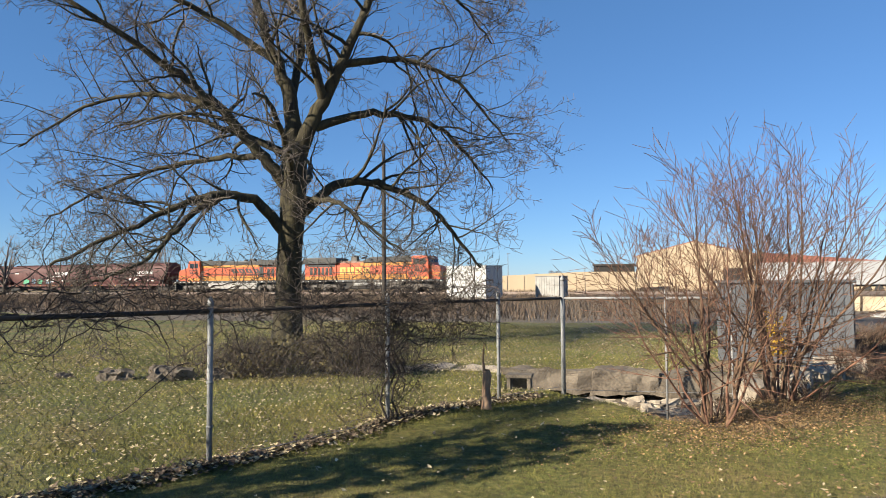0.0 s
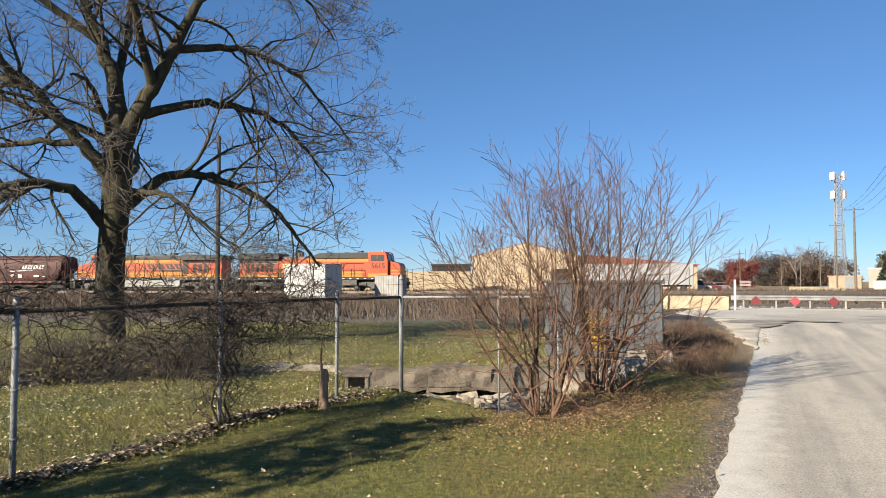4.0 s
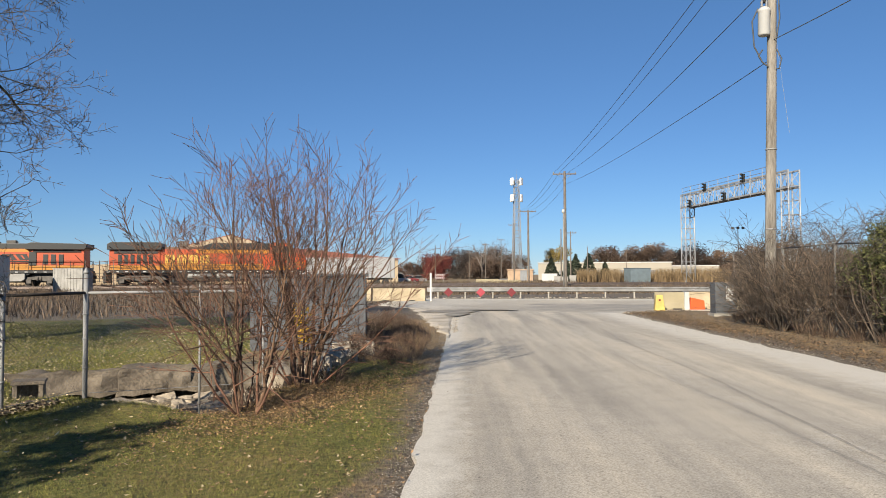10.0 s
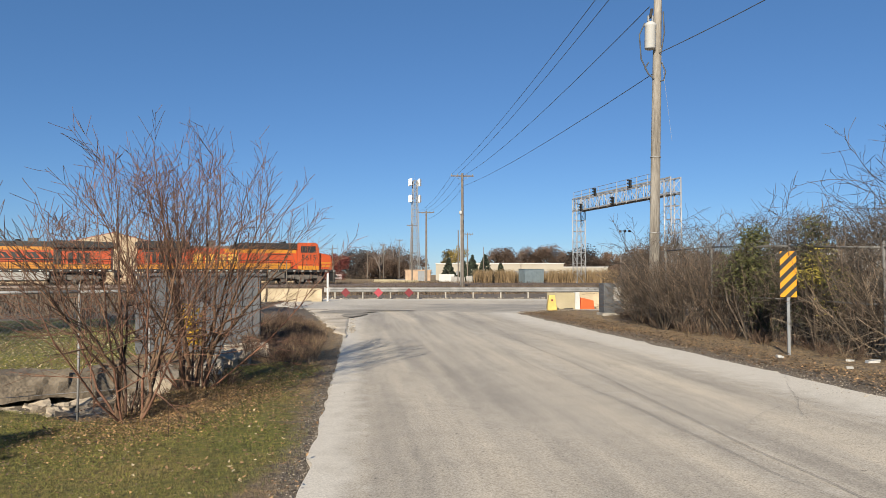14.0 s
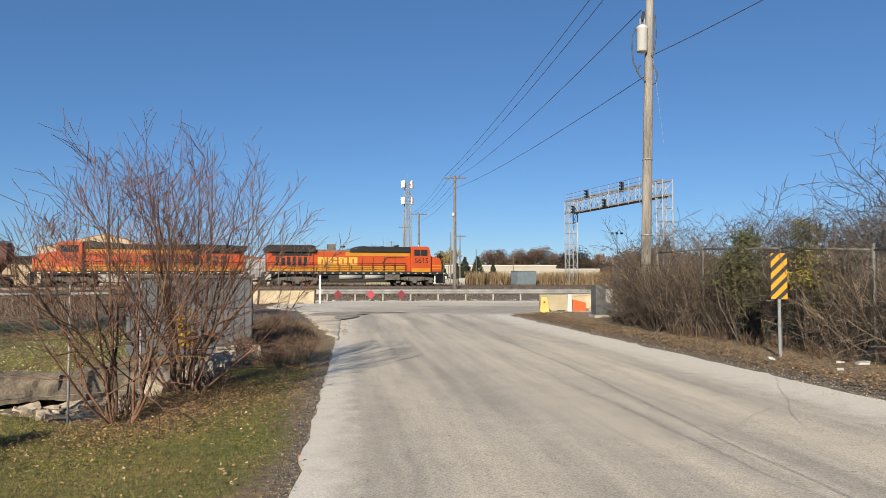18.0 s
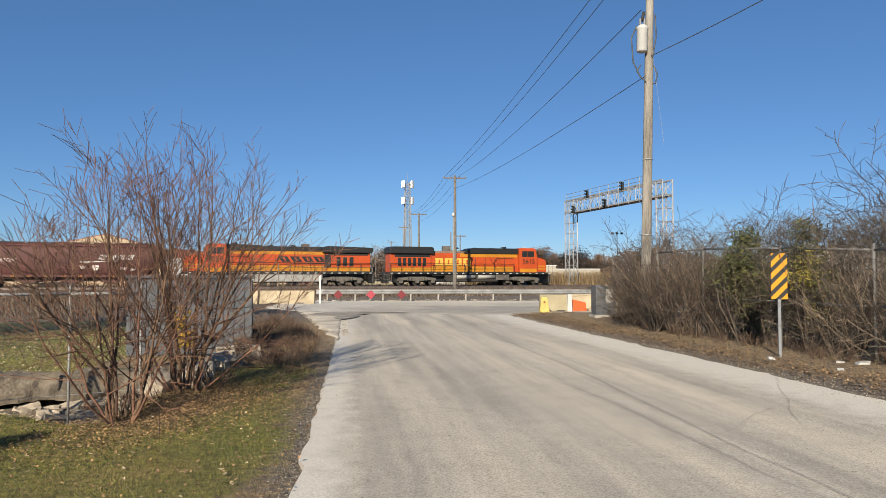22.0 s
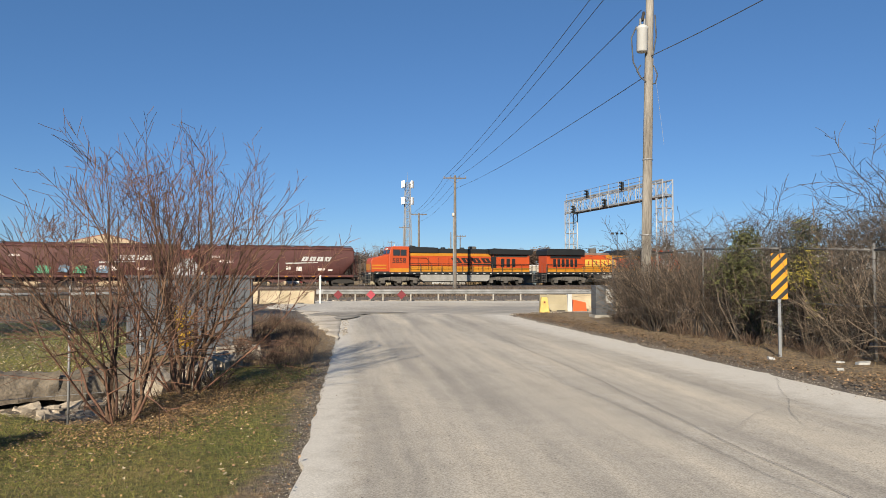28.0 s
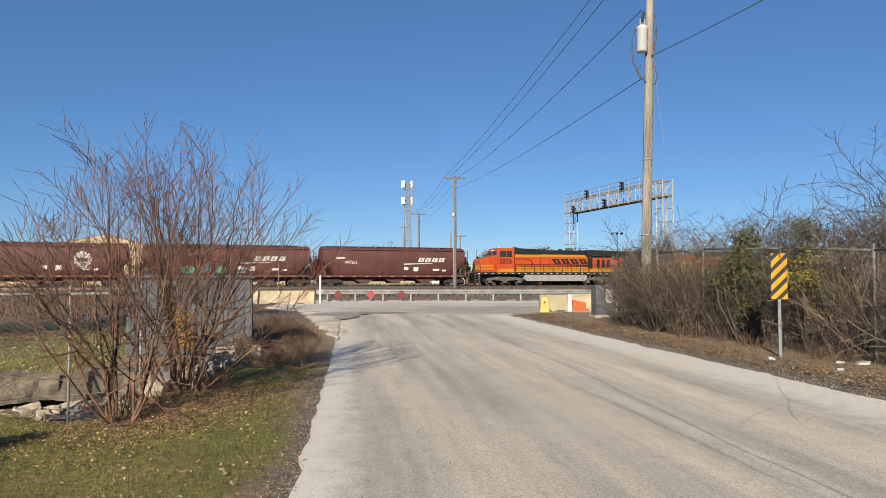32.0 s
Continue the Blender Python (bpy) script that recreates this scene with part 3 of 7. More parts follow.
def limb(tubes, twigs, pts, r0, r1, spec, rnd, kids=16, first=0.26, klen=2.4):
    """A main limb through control points, with boughs along it."""
    cps = [Vector(p) for p in pts]
    out = []
    n = len(cps)
    for i in range(n - 1):
        a, b, c, d = cps[max(0, i - 1)], cps[i], cps[i + 1], cps[min(n - 1, i + 2)]
        for k in range(7):
            t = k / 7
            out.append(0.5 * ((2 * b) + (c - a) * t + (2 * a - 5 * b + 4 * c - d) * t * t + (3 * b - a - 3 * c + d) * t ** 3))
    out.append(cps[-1])
    m = len(out) - 1
    wob = [Vector((rnd.gauss(0, 1), rnd.gauss(0, 1), rnd.gauss(0, 1))) * 0.024 for _ in out]
    out = [p + wob[i] * (min(1, i / 4)) for i, p in enumerate(out)]
    radii = [r0 + (r1 - r0) * (i / m) ** 0.8 for i in range(m + 1)]
    tubes.add(out, radii, 10)
    for k in range(kids):
        f = first + (1 - first) * (k + rnd.random()) / kids
        i = min(m - 1, int(f * m))
        q = out[i].lerp(out[i + 1], f * m - i)
        dd = (out[i + 1] - out[i]).normalized()
        side = dd.orthogonal()
        side.rotate(Matrix.Rotation(rnd.uniform(0, 2 * pi), 3, dd))
        a = radians(rnd.uniform(30, 75))
        grow(tubes, q, dd * cos(a) + side * sin(a) + Vector((0, 0, 0.15)), klen * rnd.uniform(0.5, 1.2) * (1.15 - 0.55 * f), min(0.055, radii[i] * 0.45), 1, spec, rnd, twigs)


def old_tree():
    """The big bare tree behind the fence; x to the side, y away, z up in its own space."""
    t = thing("bare_tree", pose(-15.75, 10.3, 0, 0, 0, 56.0), "large bare spreading tree with dark bark behind the fence", "tree")
    rnd = random.Random(11)
    tubes, twigs = Tubes(), Tubes()
    spec = [None, (10, 50, 0.48, -0.09, 0.15, 9, 4), (6, 50, 0.46, 0.04, 0.2, 5, 3), (1, 45, 0.6, 0.1, 0.22, 3, 3)]
    tubes.add([Vector(p) for p in ((0, 0, -0.2), (0, 0, 0.25), (0.02, 0, 1.2), (0.05, 0, 2.4), (0.12, 0, 3.4), (0.15, 0, 4.3), (0.18, 0, 5.3))], (0.58, 0.42, 0.33, 0.315, 0.32, 0.34, 0.31), 16)
    L = lambda pts, r0, r1, kids=16, klen=3.1: limb(tubes, twigs, pts, r0, r1, spec, rnd, kids, klen=klen)
    # leaders
    L(((0.1, 0, 5.0), (0.05, 0.2, 6.5), (-0.5, 0.4, 8.0), (-1.2, 0.5, 10.5), (-1.6, 0.4, 13.0)), 0.27, 0.04, 17, 3.0)
    L(((0.25, 0, 5.0), (0.75, -0.3, 6.1), (1.5, -0.5, 7.6), (2.2, -0.6, 9.6), (2.6, -0.5, 12.2)), 0.25, 0.04, 17, 3.0)
    L(((0.05, 0.2, 6.4), (0.3, 1.2, 8.2), (0.4, 2.0, 10.5), (0.2, 2.4, 12.5)), 0.14, 0.03, 16, 2.6)
    L(((0.9, -0.3, 6.3), (0.4, -1.4, 8.0), (0.2, -2.4, 9.8), (0.3, -2.8, 12.0)), 0.14, 0.03, 11, 2.4)
    # side limbs
    L(((0.05, 0, 4.1), (-0.6, -0.2, 4.85), (-1.7, -0.6, 6.05), (-2.8, -0.9, 6.85), (-4.9, -1.2, 8.2), (-6.9, -1.4, 9.0)), 0.2, 0.03, 22, 2.8)
    L(((-1.7, -0.6, 6.0), (-3.2, 0.2, 6.5), (-4.8, 0.7, 6.3), (-6.7, 1.0, 5.2)), 0.1, 0.02, 18)
    L(((0.1, 0.1, 5.0), (-1.5, 0.7, 5.7), (-3.0, 1.4, 6.2), (-4.8, 2.2, 6.0)), 0.12, 0.02, 16)
    L(((0.0, 0, 2.9), (-0.8, -0.3, 3.75), (-2.0, -0.8, 3.75), (-3.4, -1.2, 3.05), (-5.2, -1.4, 2.1)), 0.17, 0.03, 20)
    L(((-1.8, -0.8, 3.78), (-2.5, -1.5, 2.9), (-3.2, -2.1, 2.1), (-4.2, -2.6, 1.65)), 0.09, 0.02, 14)
    L(((-0.8, -0.2, 4.9), (-2.2, 0.5, 4.9), (-4.2, 1.0, 4.4), (-6.2, 1.3, 3.3)), 0.09, 0.02, 18)
    L(((0.25, 0, 3.4), (1.25, 0.2, 4.25), (2.4, 0.5, 4.4), (3.9, 0.8, 3.75), (4.7, 1.0, 2.9), (5.4, 1.1, 2.1)), 0.16, 0.03, 22)
    L(((0.4, 0, 3.85), (1.3, -0.6, 3.7), (1.9, -1.1, 3.1), (2.8, -1.7, 2.4)), 0.09, 0.02, 14)
    L(((0.7, -0.2, 5.7), (2.2, -0.1, 6.15), (3.7, 0.2, 6.05), (4.7, 0.5, 5.4), (5.7, 0.6, 4.3)), 0.13, 0.02, 22)
    L(((1.35, -0.45, 7.3), (2.9, -0.2, 7.6), (4.5, 0.0, 7.1), (6.0, 0.3, 5.6)), 0.12, 0.02, 20)
    L(((-0.4, 0.4, 7.6), (-2.0, 0.2, 8.6), (-3.8, -0.2, 9.2), (-5.4, -0.4, 9.4)), 0.11, 0.02, 18)
    L(((2.0, -0.55, 9.0), (3.4, -0.4, 9.6), (4.6, 0.1, 9.4), (5.6, 0.4, 8.4)), 0.09, 0.02, 16)
    L(((0.2, 0.1, 4.0), (0.6, 1.6, 4.8), (0.5, 3.2, 5.4), (0.2, 4.8, 5.2)), 0.13, 0.02, 11, 2.6)
    L(((0.1, -0.1, 4.2), (0.0, -1.5, 5.0), (-0.4, -3.0, 5.6), (-0.6, -4.4, 5.4)), 0.12, 0.02, 9, 2.4)
    tubes.make("trunk", M_BARK, t)
    tagged(twigs.make("crown", M_TWIG, t), "dense fine bare twigs", kind="stuff")
    return t


def shrub(name, m, label, stems, height, spread, seed, material, spec, lean=0.0, group="", thick=0):
    t = thing(name, m, label, "shrub", group)
    rnd = random.Random(seed)
    tubes, fine = Tubes(), Tubes()
    for k in range(stems):
        a = 2 * pi * (k + rnd.random()) / stems
        out = rnd.uniform(0.1, 1.0) * spread
        d = Vector((cos(a) * out + lean, sin(a) * out, 1))
        grow(tubes, (cos(a) * 0.12 * rnd.random(), sin(a) * 0.12 * rnd.random(), -0.05), d, height * rnd.uniform(0.75, 1.1), rnd.uniform(0.012, 0.026) * height / 3.2, 0, spec, rnd, fine)
    for k in range(thick):
        a = 2 * pi * k / thick + 0.5
        pts = [Vector((0.1 * cos(a), 0.1 * sin(a), -0.05))]
        for i in range(7):
            pts.append(pts[-1] + Vector((cos(a) * 0.07 + rnd.gauss(0, 0.04), sin(a) * 0.07 + rnd.gauss(0, 0.04), 0.22)))
        tubes.add(pts, [0.036 - 0.0028 * i for i in range(8)], 7)
        grow(tubes, pts[-1], pts[-1] - pts[-3], height * 0.5, 0.018, 0, spec, rnd, fine)
    tubes.make("branchwork", material, t)
    if fine.v:
        tagged(fine.make("fine_growth", material, t), kind="stuff")
    return t


def fan_shrub(m, label, stems, height, reach, seed, spec, kids=13, trunks=0, lean=(0.0, 0.0), girth=0.05, group="ditch shrubs"):
    """A many-stemmed shrub that opens like a bowl, with straight shoots sweeping up from every stem; some stems rise from thick old trunks."""
    t = thing("bare_shrub", m, label, "shrub", group)
    rnd = random.Random(seed)
    fine = Tubes()

    def stem(tubes, p, a, u, r):
        """u: 0 stands upright, 1 leans out to the bowl's rim."""
        h = height * (1 - 0.5 * u ** 1.5) * rnd.uniform(0.78, 1.0)
        out = reach * u * rnd.uniform(0.8, 1.05)
        tip = Vector((p.x + cos(a) * out + lean[0] * h, p.y + sin(a) * out + lean[1] * h, h))
        mid = p.lerp(tip, 0.5) + Vector((cos(a) * 0.13 * out, sin(a) * 0.13 * out, -0.04 * h)) + Vector((rnd.gauss(0, 0.07), rnd.gauss(0, 0.07), 0))
        n = 11
        pts = [p * (1 - f) ** 2 + mid * (2 * f * (1 - f)) + tip * f * f + Vector((rnd.gauss(0, 0.012), rnd.gauss(0, 0.012), 0)) for f in [i / n for i in range(n + 1)]]
        radii = [max(r * (1 - 0.86 * i / n), THIN) for i in range(n + 1)]
        tubes.add(pts, radii, 6)
        for k in range(kids):
            f = 0.16 + 0.82 * (k + rnd.random()) / kids
            i = min(n - 1, int(f * n))
            q = pts[i].lerp(pts[i + 1], f * n - i)
            dd = (pts[i + 1] - pts[i]).normalized()
            side = dd.orthogonal()
            side.rotate(Matrix.Rotation(rnd.uniform(0, 2 * pi), 3, dd))
            ang = radians(rnd.uniform(20, 42) + 28 * (f < 0.35))
            way = dd * cos(ang) + side * sin(ang) + Vector((0, 0, 0.24 if f > 0.35 else -0.1))
            grow(tubes, q, way, rnd.uniform(0.55, 1.35) * (1.15 - 0.5 * f) * height / 3.4, min(0.0095, radii[i] * 0.6), 1, spec, rnd, fine)

    for k in range(trunks):
        tubes = Tubes()
        a = 2 * pi * k / trunks + rnd.uniform(-0.4, 0.4)
        pts = [Vector((0.13 * cos(a), 0.13 * sin(a), -0.08))]
        for i in range(6):
            pts.append(pts[-1] + Vector((cos(a) * 0.03 + rnd.gauss(0, 0.02), sin(a) * 0.03 + rnd.gauss(0, 0.02), 0.12)))
        tubes.add(pts, [girth * (1 - 0.08 * i) for i in range(7)], 8)
        for j in range(3):
            stem(tubes, pts[4 + j % 3], a + rnd.uniform(-1.1, 1.1), rnd.uniform(0.0, 0.8), 0.4 * girth + 0.006)
        tubes.make("trunk", M_TRUNK, t)
    tubes = Tubes()
    for k in range(stems):
        a = 2.4 * k + rnd.uniform(-0.3, 0.3)
        stem(tubes, Vector((0.15 * cos(a), 0.15 * sin(a), -0.06)), a, (k + 0.5) / stems, rnd.uniform(0.012, 0.019))
    tubes.make("branchwork", M_STEM, t)
    tagged(fine.make("fine_growth", M_STEM, t), kind="stuff")
    return t


# ---------------------------------------------------------------- yard, ditch and fence
def rough_block(lx, ly, lz, seed, cuts=3, jag=0.05):
    """A broken slab of concrete."""
    bm = bmesh.new()
    bmesh.ops.create_cube(bm, size=1)
    bmesh.ops.subdivide_edges(bm, edges=list(bm.edges), cuts=cuts, use_grid_fill=True)
    for v in bm.verts:
        c = Vector((v.co.x * lx, v.co.y * ly, v.co.z * lz))
        v.co = c + Vector([jag * noise.noise(c * 2.7 + Vector((seed * 3.1 + 7 * k, seed, k))) + 0.4 * jag * noise.noise(c * 8 + Vector((seed, k * 5, seed))) for k in range(3)])
    return bm


def old_wall():
    w = thing("retaining_wall", Matrix.Translation(WALL_P) @ pose(0, 0, 0, 0, 0, math.degrees(atan2(WALL_D.y, WALL_D.x))), "low old concrete retaining wall, cracked and stained, along a ditch", "wall", kind="structure")
    x = 0.0
    rnd = random.Random(3)
    k = 0
    while x < 6.6:
        ln = rnd.uniform(0.9, 1.7)
        ob = part("wall_section", rough_block(ln + 0.06, 0.34, 0.42, k, 9, 0.09), M_RUBBLE if x < 1.2 else M_OLDCONC, w)
        ob.matrix_basis = pose(x + ln / 2, 0.17, -0.13 + rnd.uniform(-0.03, 0.02), rnd.uniform(-2, 2), rnd.uniform(-1, 1), rnd.uniform(-1.5, 1.5))
        x += ln
        k += 1
    tagged(part("footing", rough_block(4.2, 0.5, 0.25, 40, 6, 0.05), M_OLDCONC, w), kind="").matrix_basis = pose(4.6, -0.1, -0.58, 4, 0, 0)


old_wall()
rs = random.Random(77)
for k in range(30):
    p, q = 3.7 + 2.9 * (k % 15 + rs.random()) / 15, 0.12 + 0.38 * (k // 15) + rs.uniform(-0.08, 0.12)
    sz = rs.uniform(0.2, 0.42)
    c = WALL_P + WALL_D * p + WALL_N * q
    ob = link("concrete_slab", rough_block(sz * rs.uniform(1, 1.6), sz, sz * rs.uniform(0.4, 0.65), k + 60, 4, sz * 0.28), M_RUBBLE)
    ob.matrix_basis = pose(c.x, c.y, -0.6 + 0.05 * (k < 15) + rs.uniform(-0.03, 0.04), rs.uniform(-14, 14), rs.uniform(-10, 10), 31 + rs.uniform(-25, 25))
    tagged(ob, "broken pale concrete chunk lying in the ditch", "rubble", "concrete rubble")
for k, (x, y, z, lx, ly, lz, rz, tilt) in enumerate(((-4.15, 12.2, 0.0, 0.5, 0.35, 0.25, 20, 9), (-3.95, 13.0, 0.08, 0.55, 0.4, 0.28, 70, 14), (-4.6, 11.7, -0.1, 0.5, 0.4, 0.3, 80, 20), (-4.1, 14.4, 0.1, 0.8, 0.5, 0.3, 30, 6), (-3.85, 11.5, 0.0, 0.35, 0.3, 0.2, 10, 12))):
    ob = link("concrete_slab", rough_block(lx, ly, lz, k + 160, 3, 0.07), M_RUBBLE)
    ob.matrix_basis = pose(x, y, z, tilt, -tilt * 0.4, rz)
    tagged(ob, "broken pale concrete slab lying among the weeds", "rubble", "concrete rubble")
for k, (x, y, sz) in enumerate(((-12.97, 4.98, 0.85), (-12.25, 5.66, 1.05), (-11.75, 6.3, 0.7), (-13.8, 4.4, 0.45))):
    bm = rough_block(sz * 0.7, sz * 0.45, sz * 0.4, k + 20, 6, 0.0)
    for v in bm.verts:
        u = Vector((v.co.x / (sz * 0.35), v.co.y / (sz * 0.225), v.co.z / (sz * 0.2)))
        b = 0.5 + 0.5 * noise.noise(u * 1.4 + Vector((k * 5, 0, 2)))
        v.co = v.co * (1 - b + b / max(0.6, u.length)) + Vector([0.09 * sz * noise.noise(u * 2.3 + Vector((9 * j, k, 3))) + 0.04 * sz * noise.noise(u * 6 + Vector((k, 9 * j, 1))) for j in range(3)])
    ob = link("boulder", bm, M_OLDCONC)
    ob.matrix_basis = pose(x, y, sz * 0.01, k * 7, 5, 62 + k * 9)
    tagged(ob, "rough grey lump of broken concrete on the grass", "rock", "rubble row")
# a small concrete drain box by the wall
t = thing("drain_box", pose(-7.3, 9.15, -0.06, 0, 0, 32), "small dark concrete drain box beside the fence", "drain")
for k, (x0, x1, y0, y1, z0, z1) in enumerate(((-0.19, -0.13, -0.16, 0.16, 0, 0.2), (0.13, 0.19, -0.16, 0.16, 0, 0.2), (-0.13, 0.13, 0.11, 0.16, 0, 0.2))):
    part("side_wall", box(x0, x1, y0, y1, z0, z1, 0.012), M_OLDCONC, t)
part("lid", box(-0.21, 0.21, -0.18, 0.18, 0.2, 0.25, 0.012), M_OLDCONC, t)

# stump
t = thing("tree_stump", pose(-6.22, 7.1, 0), "broken leaning reddish tree stump beside the fence", "stump")
tb = Tubes()
tb.add([Vector(p) for p in ((0, 0, -0.05), (0, 0, 0.06), (-0.01, 0.01, 0.3), (0.0, 0.02, 0.45), (0.01, 0.01, 0.52))], (0.09, 0.066, 0.055, 0.06, 0.035), 10)
tb.add([Vector(p) for p in ((-0.02, 0, 0.4), (-0.06, 0.01, 0.66), (-0.03, 0.0, 0.86))], (0.026, 0.014, 0.006), 6)
tb.make("trunk", M_STUMP, t)


def chain_link(name, p, q, z0, z1, pitch, parent, wire=0.0017, rise=0.0):
    """Woven wire between two posts: zigzag wires side by side."""
    p, q = Vector(p), Vector(q)
    d = q - p
    ln = d.length
    d.normalize()
    side = Vector((-d.y, d.x, 0))
    cols, rows = max(1, int(ln / pitch)), max(2, int((z1 - z0) / (pitch * 0.5)))
    v, f = [], []
    for c in range(cols):
        x0 = c * pitch
        base = len(v)
        for r in range(rows + 1):
            x = x0 + (pitch if (r % 2) else 0) * 0.5
            z = z0 + (z1 - z0 + rise * (x0 / ln)) * r / rows
            off = wire if r % 2 else -wire
            o = p + d * x + side * off
            w = wire
            v += [(o.x - d.x * w, o.y - d.y * w, z), (o.x + d.x * w, o.y + d.y * w, z), (o.x + side.x * w * 1.6, o.y + side.y * w * 1.6, z)]
        for r in range(rows):
            a = base + r * 3
            f += [(a, a + 1, a + 4, a + 3), (a + 1, a + 2, a + 5, a + 4), (a + 2, a, a + 3, a + 5)]
        base = len(v)
        for r in range(rows + 1):
            x = x0 - (pitch * 0.5 if (r % 2) else 0)
            z = z0 + (z1 - z0 + rise * (x0 / ln)) * r / rows
            off = -wire if r % 2 else wire
            o = p + d * x + side * off
            w = wire
            v += [(o.x - d.x * w, o.y - d.y * w, z), (o.x + d.x * w, o.y + d.y * w, z), (o.x + side.x * w * 1.6, o.y + side.y * w * 1.6, z)]
        for r in range(rows):
            a = base + r * 3
            f += [(a, a + 1, a + 4, a + 3), (a + 1, a + 2, a + 5, a + 4), (a + 2, a, a + 3, a + 5)]
    return tagged(soup(name, v, f, M_WEAVE, parent), "woven galvanised chain-link wire", kind="stuff")


def fence(points, height, label, r=0.026, pitch=0.06, tall=(), extra=0.0, middle=0.0, rail=M_GALV, metal=M_GALV):
    """height: one for all posts, or one for each."""
    t = thing("chain_link_fence", pose(0, 0, 0), label, "fence")
    hs = height if isinstance(height, (list, tuple)) else [height] * len(points)
    for k, (x, y) in enumerate(points):
        z, h = ground_z(x, y), hs[k]
        big = k in tall
        bm = lathe([(r * (1.3 if big else 1), z - 0.15), (r * (1.3 if big else 1), h + (0.24 if big else 0.02))], 10)
        po = part("post", bm, metal, t)
        bm = lathe([(r * 1.15 * (1.3 if big else 1), 0), (r * 1.2 * (1.3 if big else 1), 0.03), (r * 0.6, 0.075), (0.004, 0.09)], 10)
        c = part("cap", bm, metal, po)
        c.matrix_basis = pose(0, 0, h + (0.24 if big else 0.02))
        po.matrix_basis = pose(x, y, 0)
        for zz in (0.35, 0.75, 1.1):
            part("tie_band", lathe([(r * 1.25 * (1.3 if big else 1), zz), (r * 1.25 * (1.3 if big else 1), zz + 0.022)], 8), metal, po)
    for (x0, y0), (x1, y1), h0, h1 in zip(points, points[1:], hs, hs[1:]):
        part("top_rail", rod((x0, y0, h0 - 0.03), (x1, y1, h1 - 0.03), 0.021, n=8), rail, t)
        part("tension_wire", rod((x0, y0, 0.05 + extra), (x1, y1, 0.05 + extra), 0.004, n=4), metal, t)
        if middle:
            part("middle_rail", rod((x0, y0, middle), (x1, y1, middle), 0.019, n=8), rail, t)
        chain_link("mesh", (x0, y0, 0), (x1, y1, 0), 0.04 + extra, h0 - 0.04, pitch, t, rise=h1 - h0)
    return t


FENCE_L = [(-6.0, -1.6), (-6.1, 0.8), (-6.15, 3.2), (-6.47, 5.62), (-6.64, 7.85), (-6.53, 9.27)]
FENCE_C = [(-6.53, 9.27), (-5.23, 10.08), (-4.45, 10.6)]
fence(FENCE_L, 1.44, "galvanised chain-link fence overgrown with bare vines", tall=(5,), pitch=0.07, rail=M_DARKPOLE)
fence(FENCE_C, 1.44, "galvanised chain-link fence crossing a ditch", r=0.017, extra=-0.05, pitch=0.07)


# ---------------------------------------------------------------- utility poles and lines
def utility_pole(name, m, height, r, label, arms=1, arm_len=2.4, material=None, lean=0.0, group="utility poles"):
    t = thing(name, m, label, "pole", group)
    part("shaft", lathe([(r, -0.3), (r, 0.3), (r * 0.9, height * 0.5), (r * 0.68, height - 0.05), (r * 0.6, height)], 14), material or M_POLE, t)
    for k in range(arms):
        z = height - 0.35 - 1.1 * k
        a = part("crossarm", box(-arm_len / 2, arm_len / 2, r * 0.7, r * 0.7 + 0.1, z, z + 0.13, 0.01), material or M_POLE, t)
        for x in (-arm_len * 0.46, -arm_len * 0.2, arm_len * 0.2, arm_len * 0.46):
            part("insulator", lathe([(0.03, 0), (0.06, 0.05), (0.035, 0.1), (0.06, 0.15), (0.03, 0.2)], 8, at=(x, r * 0.7 + 0.05, z + 0.13)), M_GREYMETAL, a, "grey porcelain insulator")
        for sgn in (-1, 1):
            part("brace", rod((sgn * 0.75, r * 0.7, z), (0, r * 0.8, z - 0.55), 0.018, n=5), M_GALV, t)
    return t


def cable(name, p, q, sag, r=0.015, label="thin black overhead cable between wooden poles"):
    p, q = Vector(p), Vector(q)
    tb = Tubes()
    n = 28
    tb.add([p.lerp(q, i / n) - Vector((0, 0, 4 * sag * (i / n) * (1 - i / n))) for i in range(n + 1)], [r] * (n + 1), 5)
    return tagged(tb.make(name, M_WIRE), label, "cable", "overhead cables")


NEAR_POLE = Vector((6.63, 23.6, 0))
POLE_B = polar(-0.95, 80.0)
POLE_C = polar(1.94, 118.0)
t = utility_pole("utility_pole", Matrix.Translation(NEAR_POLE) @ pose(0, 0, 0, 0, 1.4, 0), 13.6, 0.168, "tall weathered wooden utility pole carrying a white transformer", 1, 2.4)
tr = part("transformer", lathe([(0.15, 0), (0.18, 0.04), (0.18, 0.74), (0.195, 0.76), (0.195, 0.82), (0.11, 0.9), (0.05, 0.92)], 18, at=(-0.29, -0.2, 9.05)), M_WHITE, t, "white cylindrical transformer can")
for x in (-0.45, -0.31):
    part("bushing", lathe([(0.03, 0), (0.05, 0.05), (0.03, 0.1), (0.045, 0.15), (0.025, 0.22)], 8, at=(x + 0.09, -0.2, 9.95)), M_GREYMETAL, tr)
part("bracket", box(-0.2, -0.08, -0.16, 0.02, 9.2, 9.7, 0.01), M_GALV, t)
